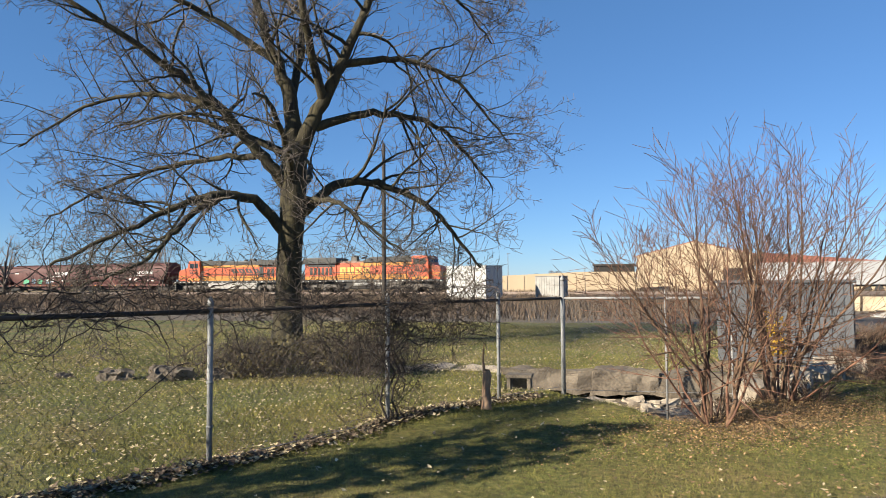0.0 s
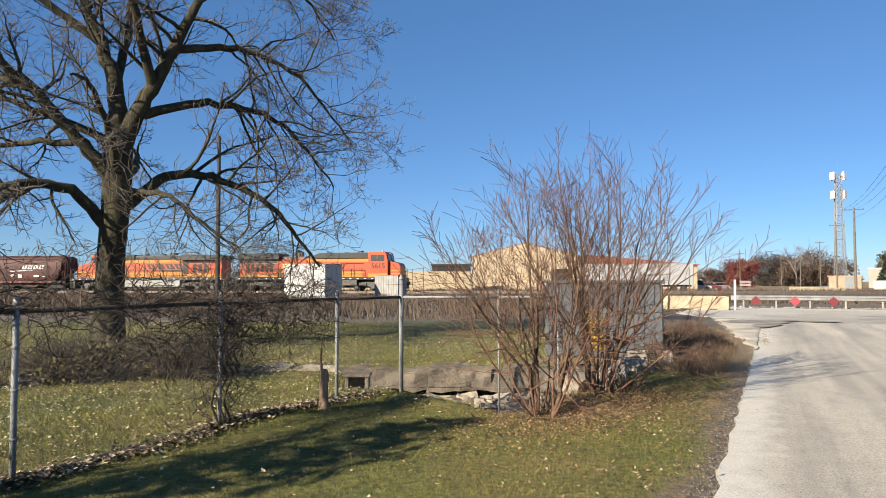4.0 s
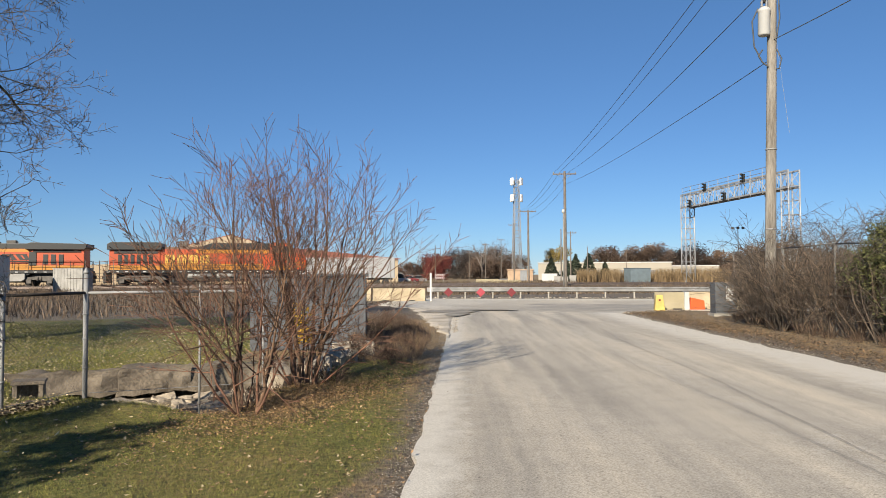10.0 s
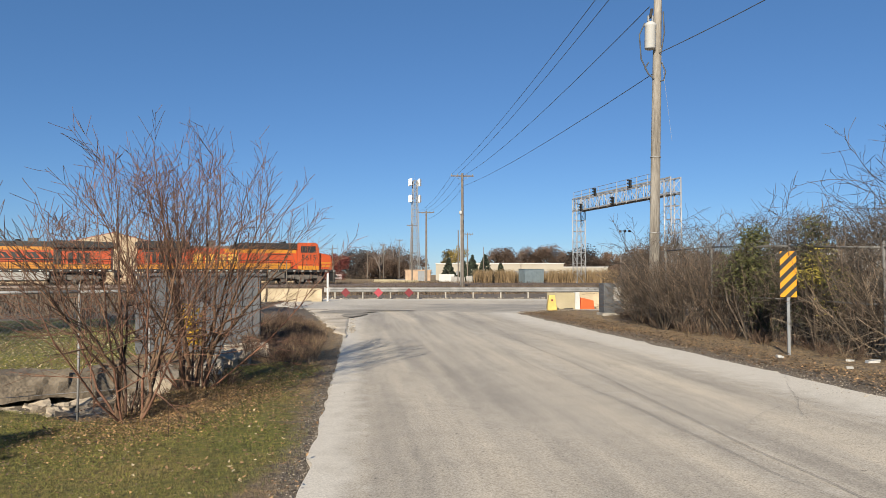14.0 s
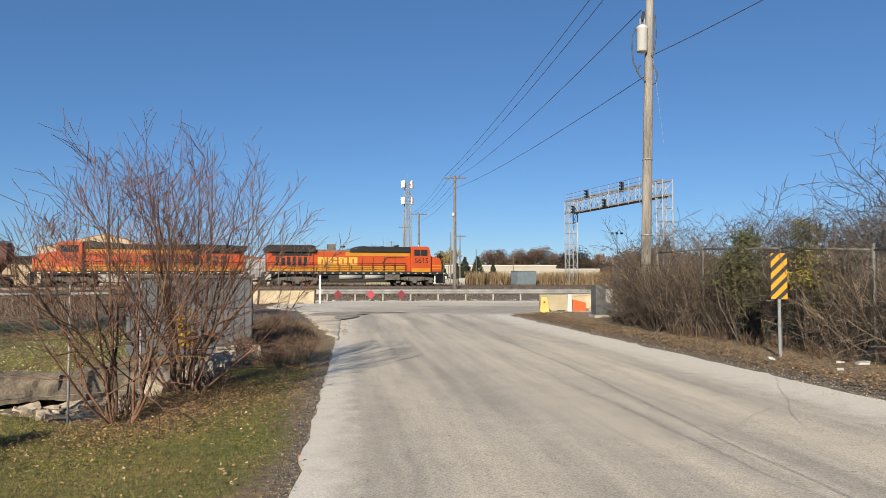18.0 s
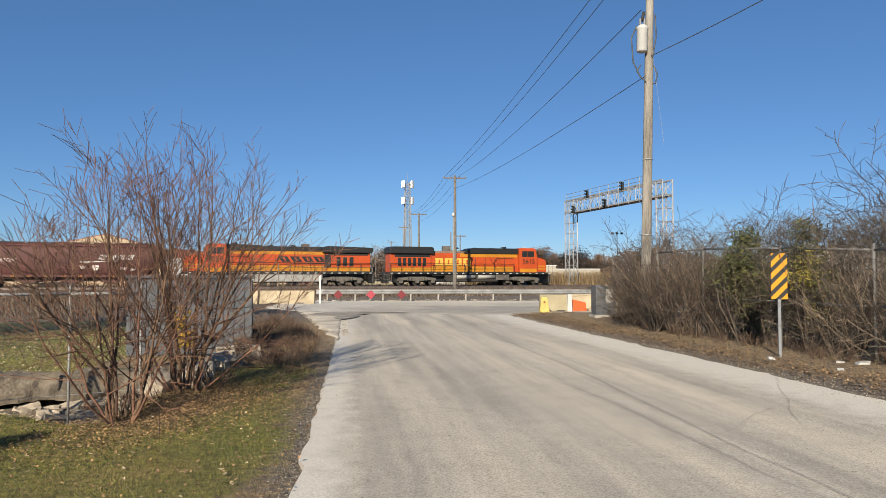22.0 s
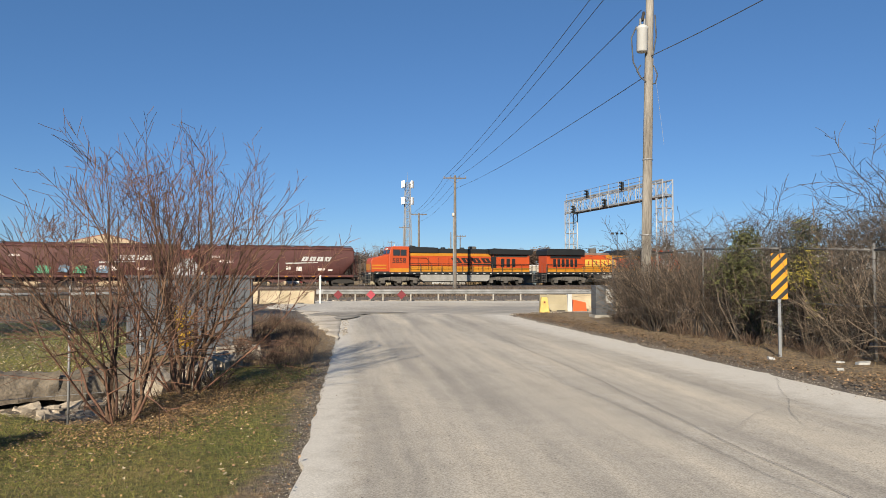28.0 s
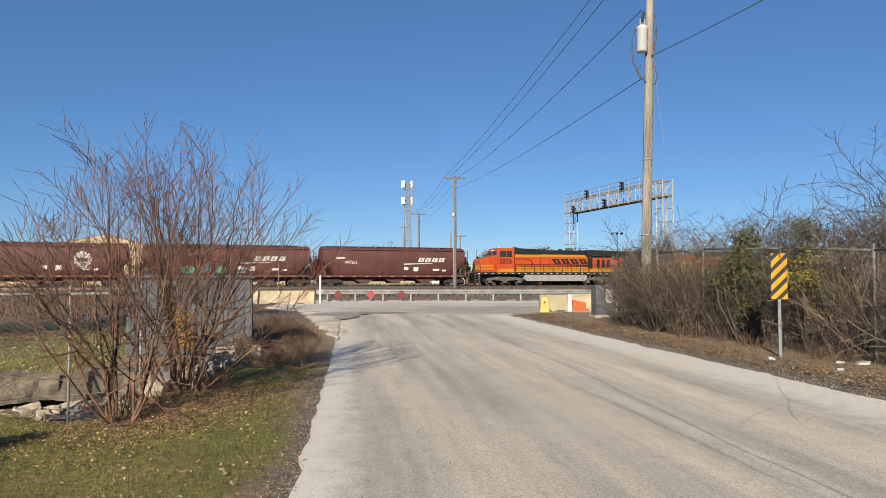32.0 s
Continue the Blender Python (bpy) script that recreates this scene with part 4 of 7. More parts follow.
for pts in (((-0.45, 0, 9.2), (-0.62, 0.0, 8.8), (-0.55, 0, 8.0), (-0.3, 0, 7.5), (-0.12, 0, 7.35)), ((0.15, 0, 9.6), (0.2, 0, 8.9), (0.1, 0, 8.2)), ((0.12, 0, 7.9), (0.26, 0, 7.6), (0.2, 0, 7.3), (-0.05, 0, 7.25)), ((-0.3, 0, 7.5), (-0.42, 0, 7.7), (-0.3, 0, 7.9))):
    tb = Tubes()
    tb.add([Vector(p) + Vector((0, -0.1, 0.75)) for p in pts], [0.024] * len(pts), 5)
    tb.make("service_lead", M_WIRE, t)
part("cutout", rod((-0.3, -0.2, 10.1), (-0.22, -0.1, 10.42), 0.05, n=8), M_UNDER, t)
for z in (1.2, 3.0, 5.5):
    part("band", lathe([(0.172, z), (0.172, z + 0.04)], 14), M_GALV, t)
utility_pole("utility_pole", Matrix.Translation(POLE_B) @ pose(0, 0, 0, 0, 0, 5), 13.0, 0.19, "brown wooden utility pole with one crossarm before the tracks", 1, 2.6, M_FARPOLE)
utility_pole("utility_pole", Matrix.Translation(POLE_C) @ pose(0, 0, 0, 0, 0, 5), 12.2, 0.19, "brown wooden utility pole with one crossarm", 1, 2.6, M_FARPOLE)
utility_pole("utility_pole", Matrix.Translation(polar(49.28, 40.0)), 9.5, 0.13, "dark bare wooden pole behind the tree", 0, material=M_DARKPOLE)
for near, dx in (((-0.12, 0.12, 13.05), -1.1), ((0.43, 0.12, 13.05), -0.5), ((-0.05, -0.1, 10.5), 0.5)):
    cable("power_cable", NEAR_POLE + Vector(near), POLE_B + Vector((dx, 0, 12.95)), 0.5)
    cable("power_cable", POLE_B + Vector((dx, 0, 12.95)), POLE_C + Vector((dx, 0, 12.1)), 0.6)
    if near[2] > 12:
        cable("power_cable", NEAR_POLE + Vector(near), (9.5 + dx, -22, 13.4), 0.9)
cable("power_cable", NEAR_POLE + Vector((0.15, 0, 8.35)), POLE_B + Vector((0.2, 0, 11.6)), 0.35, 0.014)
cable("power_cable", POLE_B + Vector((0.2, 0, 11.6)), POLE_C + Vector((0.2, 0, 10.8)), 0.6, 0.014)
cable("power_cable", NEAR_POLE + Vector((0.2, 0, 8.95)), (13.5, 6.0, 10.6), 0.4, 0.014)


cable("stay_wire", NEAR_POLE + Vector((0.25, -0.1, 9.6)), (7.25, 23.4, 6.0), 0.0, 0.004, "thin pale wire hanging slack from the utility pole").data.materials[0] = M_GALV


# ---------------------------------------------------------------- the closed end of the road
def guard_rail():
    t = thing("guard_rail", pose(-7.95, 49.4, 0, 0, 0, 2.0), "weathered steel guard rail on posts across the closed road", "guard rail")
    n, step = 17, 1.905
    prof = [(0.0, 0.46), (0.045, 0.50), (0.045, 0.56), (0.0, 0.60), (0.0, 0.63), (0.045, 0.67), (0.045, 0.73), (0.0, 0.77)]
    bm = bmesh.new()
    xs = [-0.35] + [k * step for k in range(n)]
    rings = [[bm.verts.new((x, -0.08 - y, z)) for y, z in prof] for x in xs]
    for a, b in zip(rings, rings[1:]):
        for k in range(len(prof) - 1):
            bm.faces.new((a[k], a[k + 1], b[k + 1], b[k]))
    ob = part("beam", bm, M_RAILGREY, t)
    so = ob.modifiers.new("thick", "SOLIDIFY")
    so.thickness = 0.006
    part("end_shoe", box(-0.75, -0.3, -0.13, -0.07, 0.45, 0.78, 0.02), M_GALV, t, "flared end shoe")
    for k in range(n):
        p = part("post", box(k * step - 0.05, k * step + 0.05, -0.07, 0.08, -0.3, 0.76, 0.008), M_CONC, t, "pale grey post")
        part("bolt", rod((k * step, -0.13, 0.615), (k * step, -0.11, 0.615), 0.025, n=6), M_GREYMETAL, p)


guard_rail()
for x, q, lb in ((-7.2, M_RED, "red diamond reflector on the guard rail"), (-4.95, M_REDPALE, "faded red diamond reflector on the guard rail"), (-2.85, M_RED, "red diamond reflector on the guard rail")):
    ob = link("reflector_sign", prism([(-0.32, 0), (0, -0.32), (0.32, 0), (0, 0.32)], -0.008, 0.008), q)
    ob.matrix_basis = pose(x, 49.25, 0.42, 0, 0, 2)
    tagged(ob, lb, "sign", "diamond reflectors")
    bm = None
    for i in range(3):
        for j in range(3):
            u, w = (i - 1) * 0.13, (j - 1) * 0.13
            bm = rod((u - w, -0.018, u + w), (u - w, -0.008, u + w), 0.04, n=8, bm=bm)
    tagged(part("reflector_field", bm, q, ob), kind="stuff")


def jersey(m, length, material, label):
    t = thing("jersey_barrier", m, label, "barrier", "concrete barriers")
    part("body", prism([(-0.3, 0), (0.3, 0), (0.3, 0.08), (0.14, 0.33), (0.09, 0.8), (-0.09, 0.8), (-0.14, 0.33), (-0.3, 0.08)], 0, length, bevel=0.015), material, t).matrix_basis = pose(0, 0, 0, 0, 0, -90)
    # lifting slots aren't cut: dark blocks paint the shade in them
    for x in (length * 0.25, length * 0.75):
        part("lifting_slot", box(x - 0.2, x + 0.2, -0.31, 0.31, 0, 0.07), M_UNDER, t)


jersey(pose(-11.2, 44.0, 0, 0, 0, 4), 3.3, M_TANCONC, "tan painted concrete barrier at the road's closed end")
jersey(pose(-14.6, 43.7, 0, 0, 0, 4), 3.3, M_TANCONC, "tan painted concrete barrier at the road's closed end")
jersey(pose(4.6, 34.3, 0, 0, 0, 0), 1.3, M_CREAM, "cream concrete barrier with a yellow end")
t = thing("end_block", pose(6.0, 34.3, 0), "white painted concrete barrier end", "barrier")
part("body", prism([(-0.12, 0), (0.12, 0), (0.1, 0.82), (-0.1, 0.82)], -0.3, 0.3, bevel=0.02), M_WHITE, t)
jersey(pose(6.25, 35.2, 0, 0, 0, 3), 2.4, M_TANCONC, "cream concrete barrier beside the brush")
t = thing("end_block", pose(4.62, 32.9, 0), "yellow painted concrete end block", "barrier")
part("body", prism([(-0.22, 0), (0.24, 0), (0.13, 0.72), (-0.13, 0.72)], -0.16, 0.16, bevel=0.02), M_YELLOW, t)
part("reflector", box(-0.04, 0.04, -0.172, -0.16, 0.45, 0.53), M_RED, t)
t = thing("traffic_barrel", pose(6.5, 34.4, 0, 0, 0, 12), "tipped orange plastic road barrier", "barrier")
part("body", prism([(-0.36, 0), (0.36, 0), (0.32, 0.42), (-0.3, 0.56)], -0.1, 0.1, bevel=0.02), M_ORANGEP, t)
t = thing("marker_post", pose(-7.6, 44.4, 0), "slim white marker post with a chipped top", "post")
part("post", box(-0.06, 0.06, -0.06, 0.06, -0.2, 1.75, 0.01), M_WHITE, t)
part("tip", box(-0.055, 0.055, -0.055, 0.055, 1.75, 1.8, 0.01), M_RED, t)
t = thing("electric_cabinet", pose(6.6, 29.6, 0, 0, 0, 8), "grey metal electric cabinet with a white notice", "cabinet")
part("body", box(-0.42, 0.42, -0.3, 0.3, 0.1, 1.3, 0.02), M_SHED, t)
part("base", box(-0.5, 0.5, -0.36, 0.36, -0.1, 0.1, 0.01), M_CONC, t)
part("door", box(-0.36, 0.36, -0.325, -0.3, 0.18, 1.22, 0.008), M_SHED, t)
part("notice", box(-0.02, 0.3, -0.332, -0.325, 0.6, 1.15), M_WHITE, t, "white notice sheet")

# black and yellow object marker
t = thing("object_marker_sign", pose(7.02, 15.0, 0, 0, 0, -6), "black and yellow diagonally striped object marker on a steel post", "sign")
part("plate", box(-0.165, 0.165, -0.006, 0.0, 1.18, 2.14, 0.002), M_BLACK, t)
for k in range(-2, 6):
    z = 1.1 + k * 0.245
    lo = [(-0.163, z), (0.163, z + 0.33), (0.163, z + 0.46), (-0.163, z + 0.13)]
    a, b = 1.182, 2.138
    def clip(poly, f):
        out = []
        for i in range(len(poly)):
            p, q = poly[i], poly[(i + 1) % len(poly)]
            if f(p) >= 0:
                out.append(p)
            if (f(p) >= 0) != (f(q) >= 0):
                u = f(p) / (f(p) - f(q))
                out.append((p[0] + (q[0] - p[0]) * u, p[1] + (q[1] - p[1]) * u))
        return out
    poly = clip(clip(lo, lambda p: p[1] - a), lambda p: b - p[1])
    if len(poly) > 2:
        part("stripe", prism(poly, -0.0085, -0.0062), M_SIGNYEL, t, "yellow diagonal stripe")
part("post", box(-0.03, 0.03, 0.0, 0.035, -0.3, 2.0, 0.004), M_GREYMETAL, t)

# ---------------------------------------------------------------- shed and yard boxes
def ribbed(name, m, lx, ly, h, label, material, rib=0.2, roof=True, category="shed"):
    t = thing(name, m, label, category)
    part("body", box(-lx / 2, lx / 2, -ly / 2, ly / 2, 0, h, 0.01), material, t)
    for k in range(int(lx / rib)):
        x = -lx / 2 + (k + 0.5) * rib
        for sy in (-1, 1):
            part("rib", box(x - 0.025, x + 0.025, min(sy * ly / 2, sy * (ly / 2 + 0.025)), max(sy * ly / 2, sy * (ly / 2 + 0.025)), 0.05, h - 0.05), material, t)
    for k in range(int(ly / rib)):
        y = -ly / 2 + (k + 0.5) * rib
        for sx in (-1, 1):
            part("rib", box(min(sx * lx / 2, sx * (lx / 2 + 0.025)), max(sx * lx / 2, sx * (lx / 2 + 0.025)), y - 0.025, y + 0.025, 0.05, h - 0.05), material, t)
    if roof:
        part("roof", box(-lx / 2 - 0.06, lx / 2 + 0.06, -ly / 2 - 0.06, ly / 2 + 0.06, h, h + 0.06, 0.01), material, t)
    return t


ribbed("metal_shed", pose(-5.65, 16.2, 0, 0, 0, 18), 2.5, 1.9, 1.62, "grey ribbed steel box shed behind the shrubs", M_SHED, 0.22)
ribbed("relay_shed", Matrix.Translation(polar(-6.4, 103.0, 0.2)) @ pose(0, 0, 0, 0, 0, PHI), 2.9, 2.2, 2.2, "blue grey steel railway equipment shed beyond the tracks", M_BLUEMETAL, 0.3)
ribbed("steel_container", Matrix.Translation(polar(42.1, 71.0)) @ pose(0, 0, 0, 0, 0, 3), 5.0, 2.6, 3.3, "white steel storage box with a shaded side", M_WHITE, 0.4, category="container")
ribbed("steel_container", Matrix.Translation(polar(36.0, 73.0)) @ pose(0, 0, 0, 0, 0, 3), 2.8, 1.6, 2.3, "small pale grey steel box beside the yard", M_TANKGREY, 0.3, category="container")


def barn():
    t = thing("barn", Matrix.Translation(polar(25.3, 112.0)) @ pose(0, 0, 0, 0, 0, 22), "large tan metal barn with a red brown roof behind the tracks", "building")
    part("wall", prism([(-8.2, 0), (8.2, 0), (8.2, 5.6), (0, 7.6), (-8.2, 5.6)], 0, 0.25), M_TAN, t)
    part("wall", prism([(-8.2, 0), (8.2, 0), (8.2, 5.6), (0, 7.6), (-8.2, 5.6)], 38, 38.25), M_TAN, t)
    for x in (-8.2, 7.95):
        part("wall", box(x, x + 0.25, 0.25, 38, 0, 5.6), M_TAN, t)
    for sgn in (-1, 1):
        part("roof", prism([(0, 7.62), (sgn * 8.6, 5.5), (sgn * 8.6, 5.62), (0, 7.75)], 0.26, 38.6), M_ROOFRED, t)
    for k in range(27):
        x = -7.9 + k * 0.6
        part("siding_rib", box(x, x + 0.08, -0.03, 0.0, 0.1, 5.6 + 2.0 * (1 - abs(x) / 8.2) - 0.1), M_TAN, t)
    # the wall is closed: a dark panel stands in for the doorway's shade
    part("door", box(4.0, 7.2, -0.05, 0, 0, 3.6), M_UNDER, t, "dark panel painted as the doorway's shade")
    # lower wing
    w = thing("warehouse", Matrix.Translation(polar(15.2, 118.0)) @ pose(0, 0, 0, 0, 0, 22), "low tan warehouse with a red brown roof", "building")
    part("wall", box(-11, 6, 0, 14, 0, 4.2), M_TAN, w)
    part("roof", prism([(-11.4, 4.2), (6.4, 4.2), (6.4, 4.3), (-11.4, 6.0)], -0.4, 14.4), M_ROOFRED, w)


barn()
t = thing("boundary_wall", Matrix.Translation(polar(34.6, 101.0)) @ pose(0, 0, 0, 0, 0, 30), "long low tan wall behind the tracks", "wall")
part("wall", prism([(-9.5, 0), (9.0, 0), (9.0, 3.1), (2, 3.15), (-9.5, 2.7)], 0, 0.4), M_TAN, t)
for k in range(8):
    part("pilaster", box(-9 + k * 2.4, -8.7 + k * 2.4, -0.08, 0, 0, 2.65), M_TAN, t)


def trailer(m, label, length, material):
    t = thing("semi_trailer", m, label, "trailer", "parked trailers")
    part("body", box(0, length, -1.3, 1.3, 1.1, 4.0, 0.04), material, t)
    for k in range(int(length / 1.2)):
        part("side_post", box(0.5 + k * 1.2, 0.56 + k * 1.2, -1.325, -1.3, 1.2, 3.9), material, t)
    part("chassis", box(0.3, length - 0.3, -0.5, 0.5, 0.85, 1.1), M_BLACK, t)
    for x in (length - 2.6, length - 1.3):
        for y in (-1.0, 1.0):
            part("wheel", rod((x, y - 0.15, 0.5), (x, y + 0.15, 0.5), 0.5, n=16), M_BLACK, t)
    part("landing_gear", box(3.0, 3.15, -0.9, 0.9, 0.2, 0.9), M_UNDER, t)


trailer(Matrix.Translation(polar(20.6, 104.0)) @ pose(0, 0, 0.1, 0, 0, 12), "white box semi trailer parked by the warehouse", 14.5, mat("dull white trailer", (0.26, 0.265, 0.27), 0.6, 0, 0.12, 0.8, 20, 0.03))


def lattice_tower():
    H, b, c = 25.0, 1.05, 0.5
    t = thing("radio_tower", Matrix.Translation(polar(2.85, 178.0)) @ pose(0, 0, 0, 0, 0, 20), "grey steel lattice radio tower with white panel antennas", "tower")
    w = lambda z: b + (c - b) * min(1, z / H)
    corners = ((-1, -1), (1, -1), (1, 1), (-1, 1))
    for sx, sy in corners:
        part("leg", rod((sx * w(0) , sy * w(0), 0), (sx * w(H), sy * w(H), H), 0.1, 0.07, n=6), M_GALV, t)
    n = 14
    for k in range(n):
        z0, z1 = H * k / n, H * (k + 1) / n
        for (ax, ay), (bx, by) in zip(corners, corners[1:] + corners[:1]):
            part("brace", rod((ax * w(z0), ay * w(z0), z0), (bx * w(z1), by * w(z1), z1), 0.045, n=4), M_GALV, t)
            part("brace", rod((bx * w(z0), by * w(z0), z0), (ax * w(z1), ay * w(z1), z1), 0.045, n=4), M_GALV, t)
            part("girt", rod((ax * w(z1), ay * w(z1), z1), (bx * w(z1), by * w(z1), z1), 0.045, n=4), M_GALV, t)
    for z in (20.5, 24.6):
        for a in (20, 140, 200, 320):
            x, y = 1.25 * cos(radians(a)), 1.25 * sin(radians(a))
            ob = part("antenna", box(-0.55, 0.55, -0.14, 0.14, -0.85, 0.85, 0.04), M_BRIGHT, t, "white panel antenna")
            ob.matrix_basis = pose(x * 1.1, y * 1.1, z, 0, 0, a + 90)
            part("arm", rod((x * 0.4, y * 0.4, z), (x, y, z), 0.05, n=5), M_GALV, t)
    part("mast", rod((0, 0, H), (0, 0, H + 2.6), 0.04, 0.015, n=5), M_GALV, t)


lattice_tower()


def signal_gantry():
    """The signal bridge over the tracks: two lattice legs and a truss with a caged walkway."""
    a, b = polar(-10.15, 99.5), polar(-17.2, 80.5)
    d = b - a
    ln, turn = d.length, math.degrees(atan2(d.y, d.x))
    t = thing("signal_gantry", Matrix.Translation(a) @ pose(0, 0, 0, 0, 0, turn), "galvanised signal bridge spanning the tracks with caged signal heads", "gantry")
    H0, H1, w = 10.3, 12.0, 0.62
    for x in (0.0, ln):
        for sx in (-w, w):
            for sy in (-w, w):
                part("leg", rod((x + sx, sy, 0), (x + sx, sy, H1), 0.075, n=8), M_GANTRY, t)
        k = 0
        z = 0.3
        while z < H1 - 1.4:
            for (ax, ay), (bx, by) in zip(((-w, -w), (w, -w), (w, w), (-w, w)), ((w, -w), (w, w), (-w, w), (-w, -w))):
                part("girt", rod((x + ax, ay, z), (x + bx, by, z), 0.04, n=4), M_GANTRY, t)
                p, q = ((ax, ay), (bx, by)) if k % 2 else ((bx, by), (ax, ay))
                part("brace", rod((x + p[0], p[1], z), (x + q[0], q[1], z + 1.45), 0.035, n=4), M_GANTRY, t)
            z += 1.45
            k += 1
    for z in (H0, H1):
        for sy in (-w, w):
            part("chord", box(-w, ln + w, sy - 0.08, sy + 0.08, z - 0.08, z + 0.08), M_GANTRY, t)
    n = 14
    for k in range(n):
        x0, x1 = ln * k / n, ln * (k + 1) / n
        for sy in (-w, w):
            part("truss_post", rod((x0, sy, H0), (x0, sy, H1), 0.045, n=4), M_GANTRY, t)
            part("truss_diagonal", rod((x0, sy, H1 if k % 2 else H0), (x1, sy, H0 if k % 2 else H1), 0.045, n=4), M_GANTRY, t)
        part("truss_tie", rod((x0, -w, H1), (x1, w, H1), 0.03, n=4), M_GANTRY, t)
    part("walkway", box(0, ln, -w, w, H0 + 0.05, H0 + 0.1), M_GREYMETAL, t)
    # cage rail above
    for k in range(10):
        x = 0.8 + k * (ln - 1.6) / 9
        part("cage_post", rod((x, -w - 0.5, H0 - 0.3), (x, -w - 0.5, H1 + 0.75), 0.035, n=5), M_GANTRY, t)
    for z in (H1 + 0.75, H1 + 0.25, H1 - 0.3):
        part("cage_rail", rod((0.8, -w - 0.5, z), (ln - 0.8, -w - 0.5, z), 0.03, n=4), M_GANTRY, t)
    for k, x in enumerate((3.2, 7.0, 11.5, 15.5)):
        if x > ln - 2:
            continue
        for z in ((H1 + 0.1,) if k % 2 else (H0 + 0.2,)):
            s = part("signal_head", box(x - 0.2, x + 0.2, -w - 0.75, -w - 0.55, z - 0.45, z + 0.5, 0.03), M_BLACK, t, "black three-lamp signal head")
            for j in range(3):
                part("hood", rod((x, -w - 0.75, z - 0.3 + j * 0.36), (x, -w - 1.0, z - 0.3 + j * 0.36), 0.1, n=10), M_BLACK, s)


signal_gantry()


# ---------------------------------------------------------------- trees and shrubs
old_tree()

FAN_SPEC = [None, (7, 32, 0.5, 0.02, 0.03, 6, 4), (3, 34, 0.5, 0.015, 0.045, 4, 3)]
THIN = 0.0031
fan_shrub(pose(-3.72, 8.35, 0), "tall bare reddish brown shrub with many upright stems", 8, 3.3, 1.65, 5, FAN_SPEC, 10, 3, (-0.02, 0.0), 0.03)
fan_shrub(pose(-3.7, 10.3, 0), "tall bare reddish brown shrub with thick clumped trunks", 9, 3.75, 2.55, 6, FAN_SPEC, 11, 4, (-0.01, 0.0), 0.048)

BRUSH_SPEC = [(7, 38, 0.55, -0.04, 0.13, 7, 4), (5, 46, 0.55, -0.05, 0.2, 4, 3)]
THIN = 0.0052


def variants(name, label, count, stems, height, spread, material, spec, group):
    return [shrub(name, pose(60 + 3 * k, -40, 0), label, stems, height, spread, 100 + 7 * k, material, spec, 0, group) for k in range(count)]


def scatter(kinds, places, rnd, lo, hi):
    """Copies of the kinds at the places, turned and sized by chance; the first ones move into place themselves."""
    used = set()
    for k, (x, y) in enumerate(places):
        src = kinds[k % len(kinds)]
        s = rnd.uniform(lo, hi)
        m = pose(x, y, ground_z(x, y) - 0.03, 0, 0, rnd.uniform(0, 360))
        if src.name not in used:
            used.add(src.name)
            src.matrix_basis = m
            src.scale = (s, s, s)
        else:
            c = copy_thing(src, m)
            c.scale = (s, s, s)


# thicket along the far side of the road
FENCE_R = [(9.6, 6.0), (9.0, 9.6), (8.35, 13.9), (7.95, 16.9), (7.25, 20.0), (7.0, 23.4), (7.0, 26.8), (7.1, 30.0)]


def fence_r_x(y):
    for (a, b), (c, d) in zip(FENCE_R, FENCE_R[1:]):
        if y <= d:
            return a + (c - a) * (y - b) / (d - b)
    return FENCE_R[-1][0]


fence(FENCE_R, [2.1, 2.15, 2.2, 2.35, 2.45, 2.45, 2.45, 2.45], "tall chain-link fence overgrown by bare brown brush", r=0.028, pitch=0.08, middle=1.07, rail=M_DULLSTEEL, metal=M_DULLSTEEL)
rr = random.Random(21)
kinds = [q for pair in zip(variants("brush_shrub", "tangled bare brown brush growing through the fence", 3, 17, 2.3, 0.55, M_BRUSH, BRUSH_SPEC, "roadside brush"), variants("brush_shrub", "dark tangle of bare stems growing behind the fence", 3, 17, 2.2, 0.6, M_VINE, BRUSH_SPEC, "roadside brush")) for q in pair]
places = []
for k in range(44):
    y = 8.5 + 22.5 * (k + rr.random()) / 44
    places.append((fence_r_x(y) + rr.uniform(0.25, 0.9) - 1.1 * smooth(18, 21, y) * (1 - smooth(25.5, 27, y)) + 0.5 * smooth(26, 28, y), y))
for k in range(24):
    y = 9 + 24 * (k + rr.random()) / 24
    places.append((fence_r_x(y) + rr.uniform(1.2, 4.0), y))
scatter(kinds, places, rr, 0.75, 1.25)
kinds = variants("brush_shrub", "tall tangled bare brush behind the fence", 3, 18, 3.1, 0.5, M_BRUSH, BRUSH_SPEC, "roadside brush")
scatter(kinds, [(fence_r_x(y) + 1.0 + rr.uniform(0, 1.6), y) for y in [16.5 + 0.75 * k for k in range(9)]], rr, 0.7, 1.0)
kinds = variants("brush_shrub", "long arching tan stems of dead brush", 3, 9, 2.2, 0.75, M_TANSTEM, [(5, 35, 0.5, -0.16, 0.09, 9, 4), (3, 40, 0.5, -0.05, 0.15, 4, 3)], "roadside brush")
scatter(kinds, [(fence_r_x(y) + rr.uniform(-0.25, 0.7), y) for y in [8.6 + 0.8 * k for k in range(11)]], rr, 0.6, 1.0)


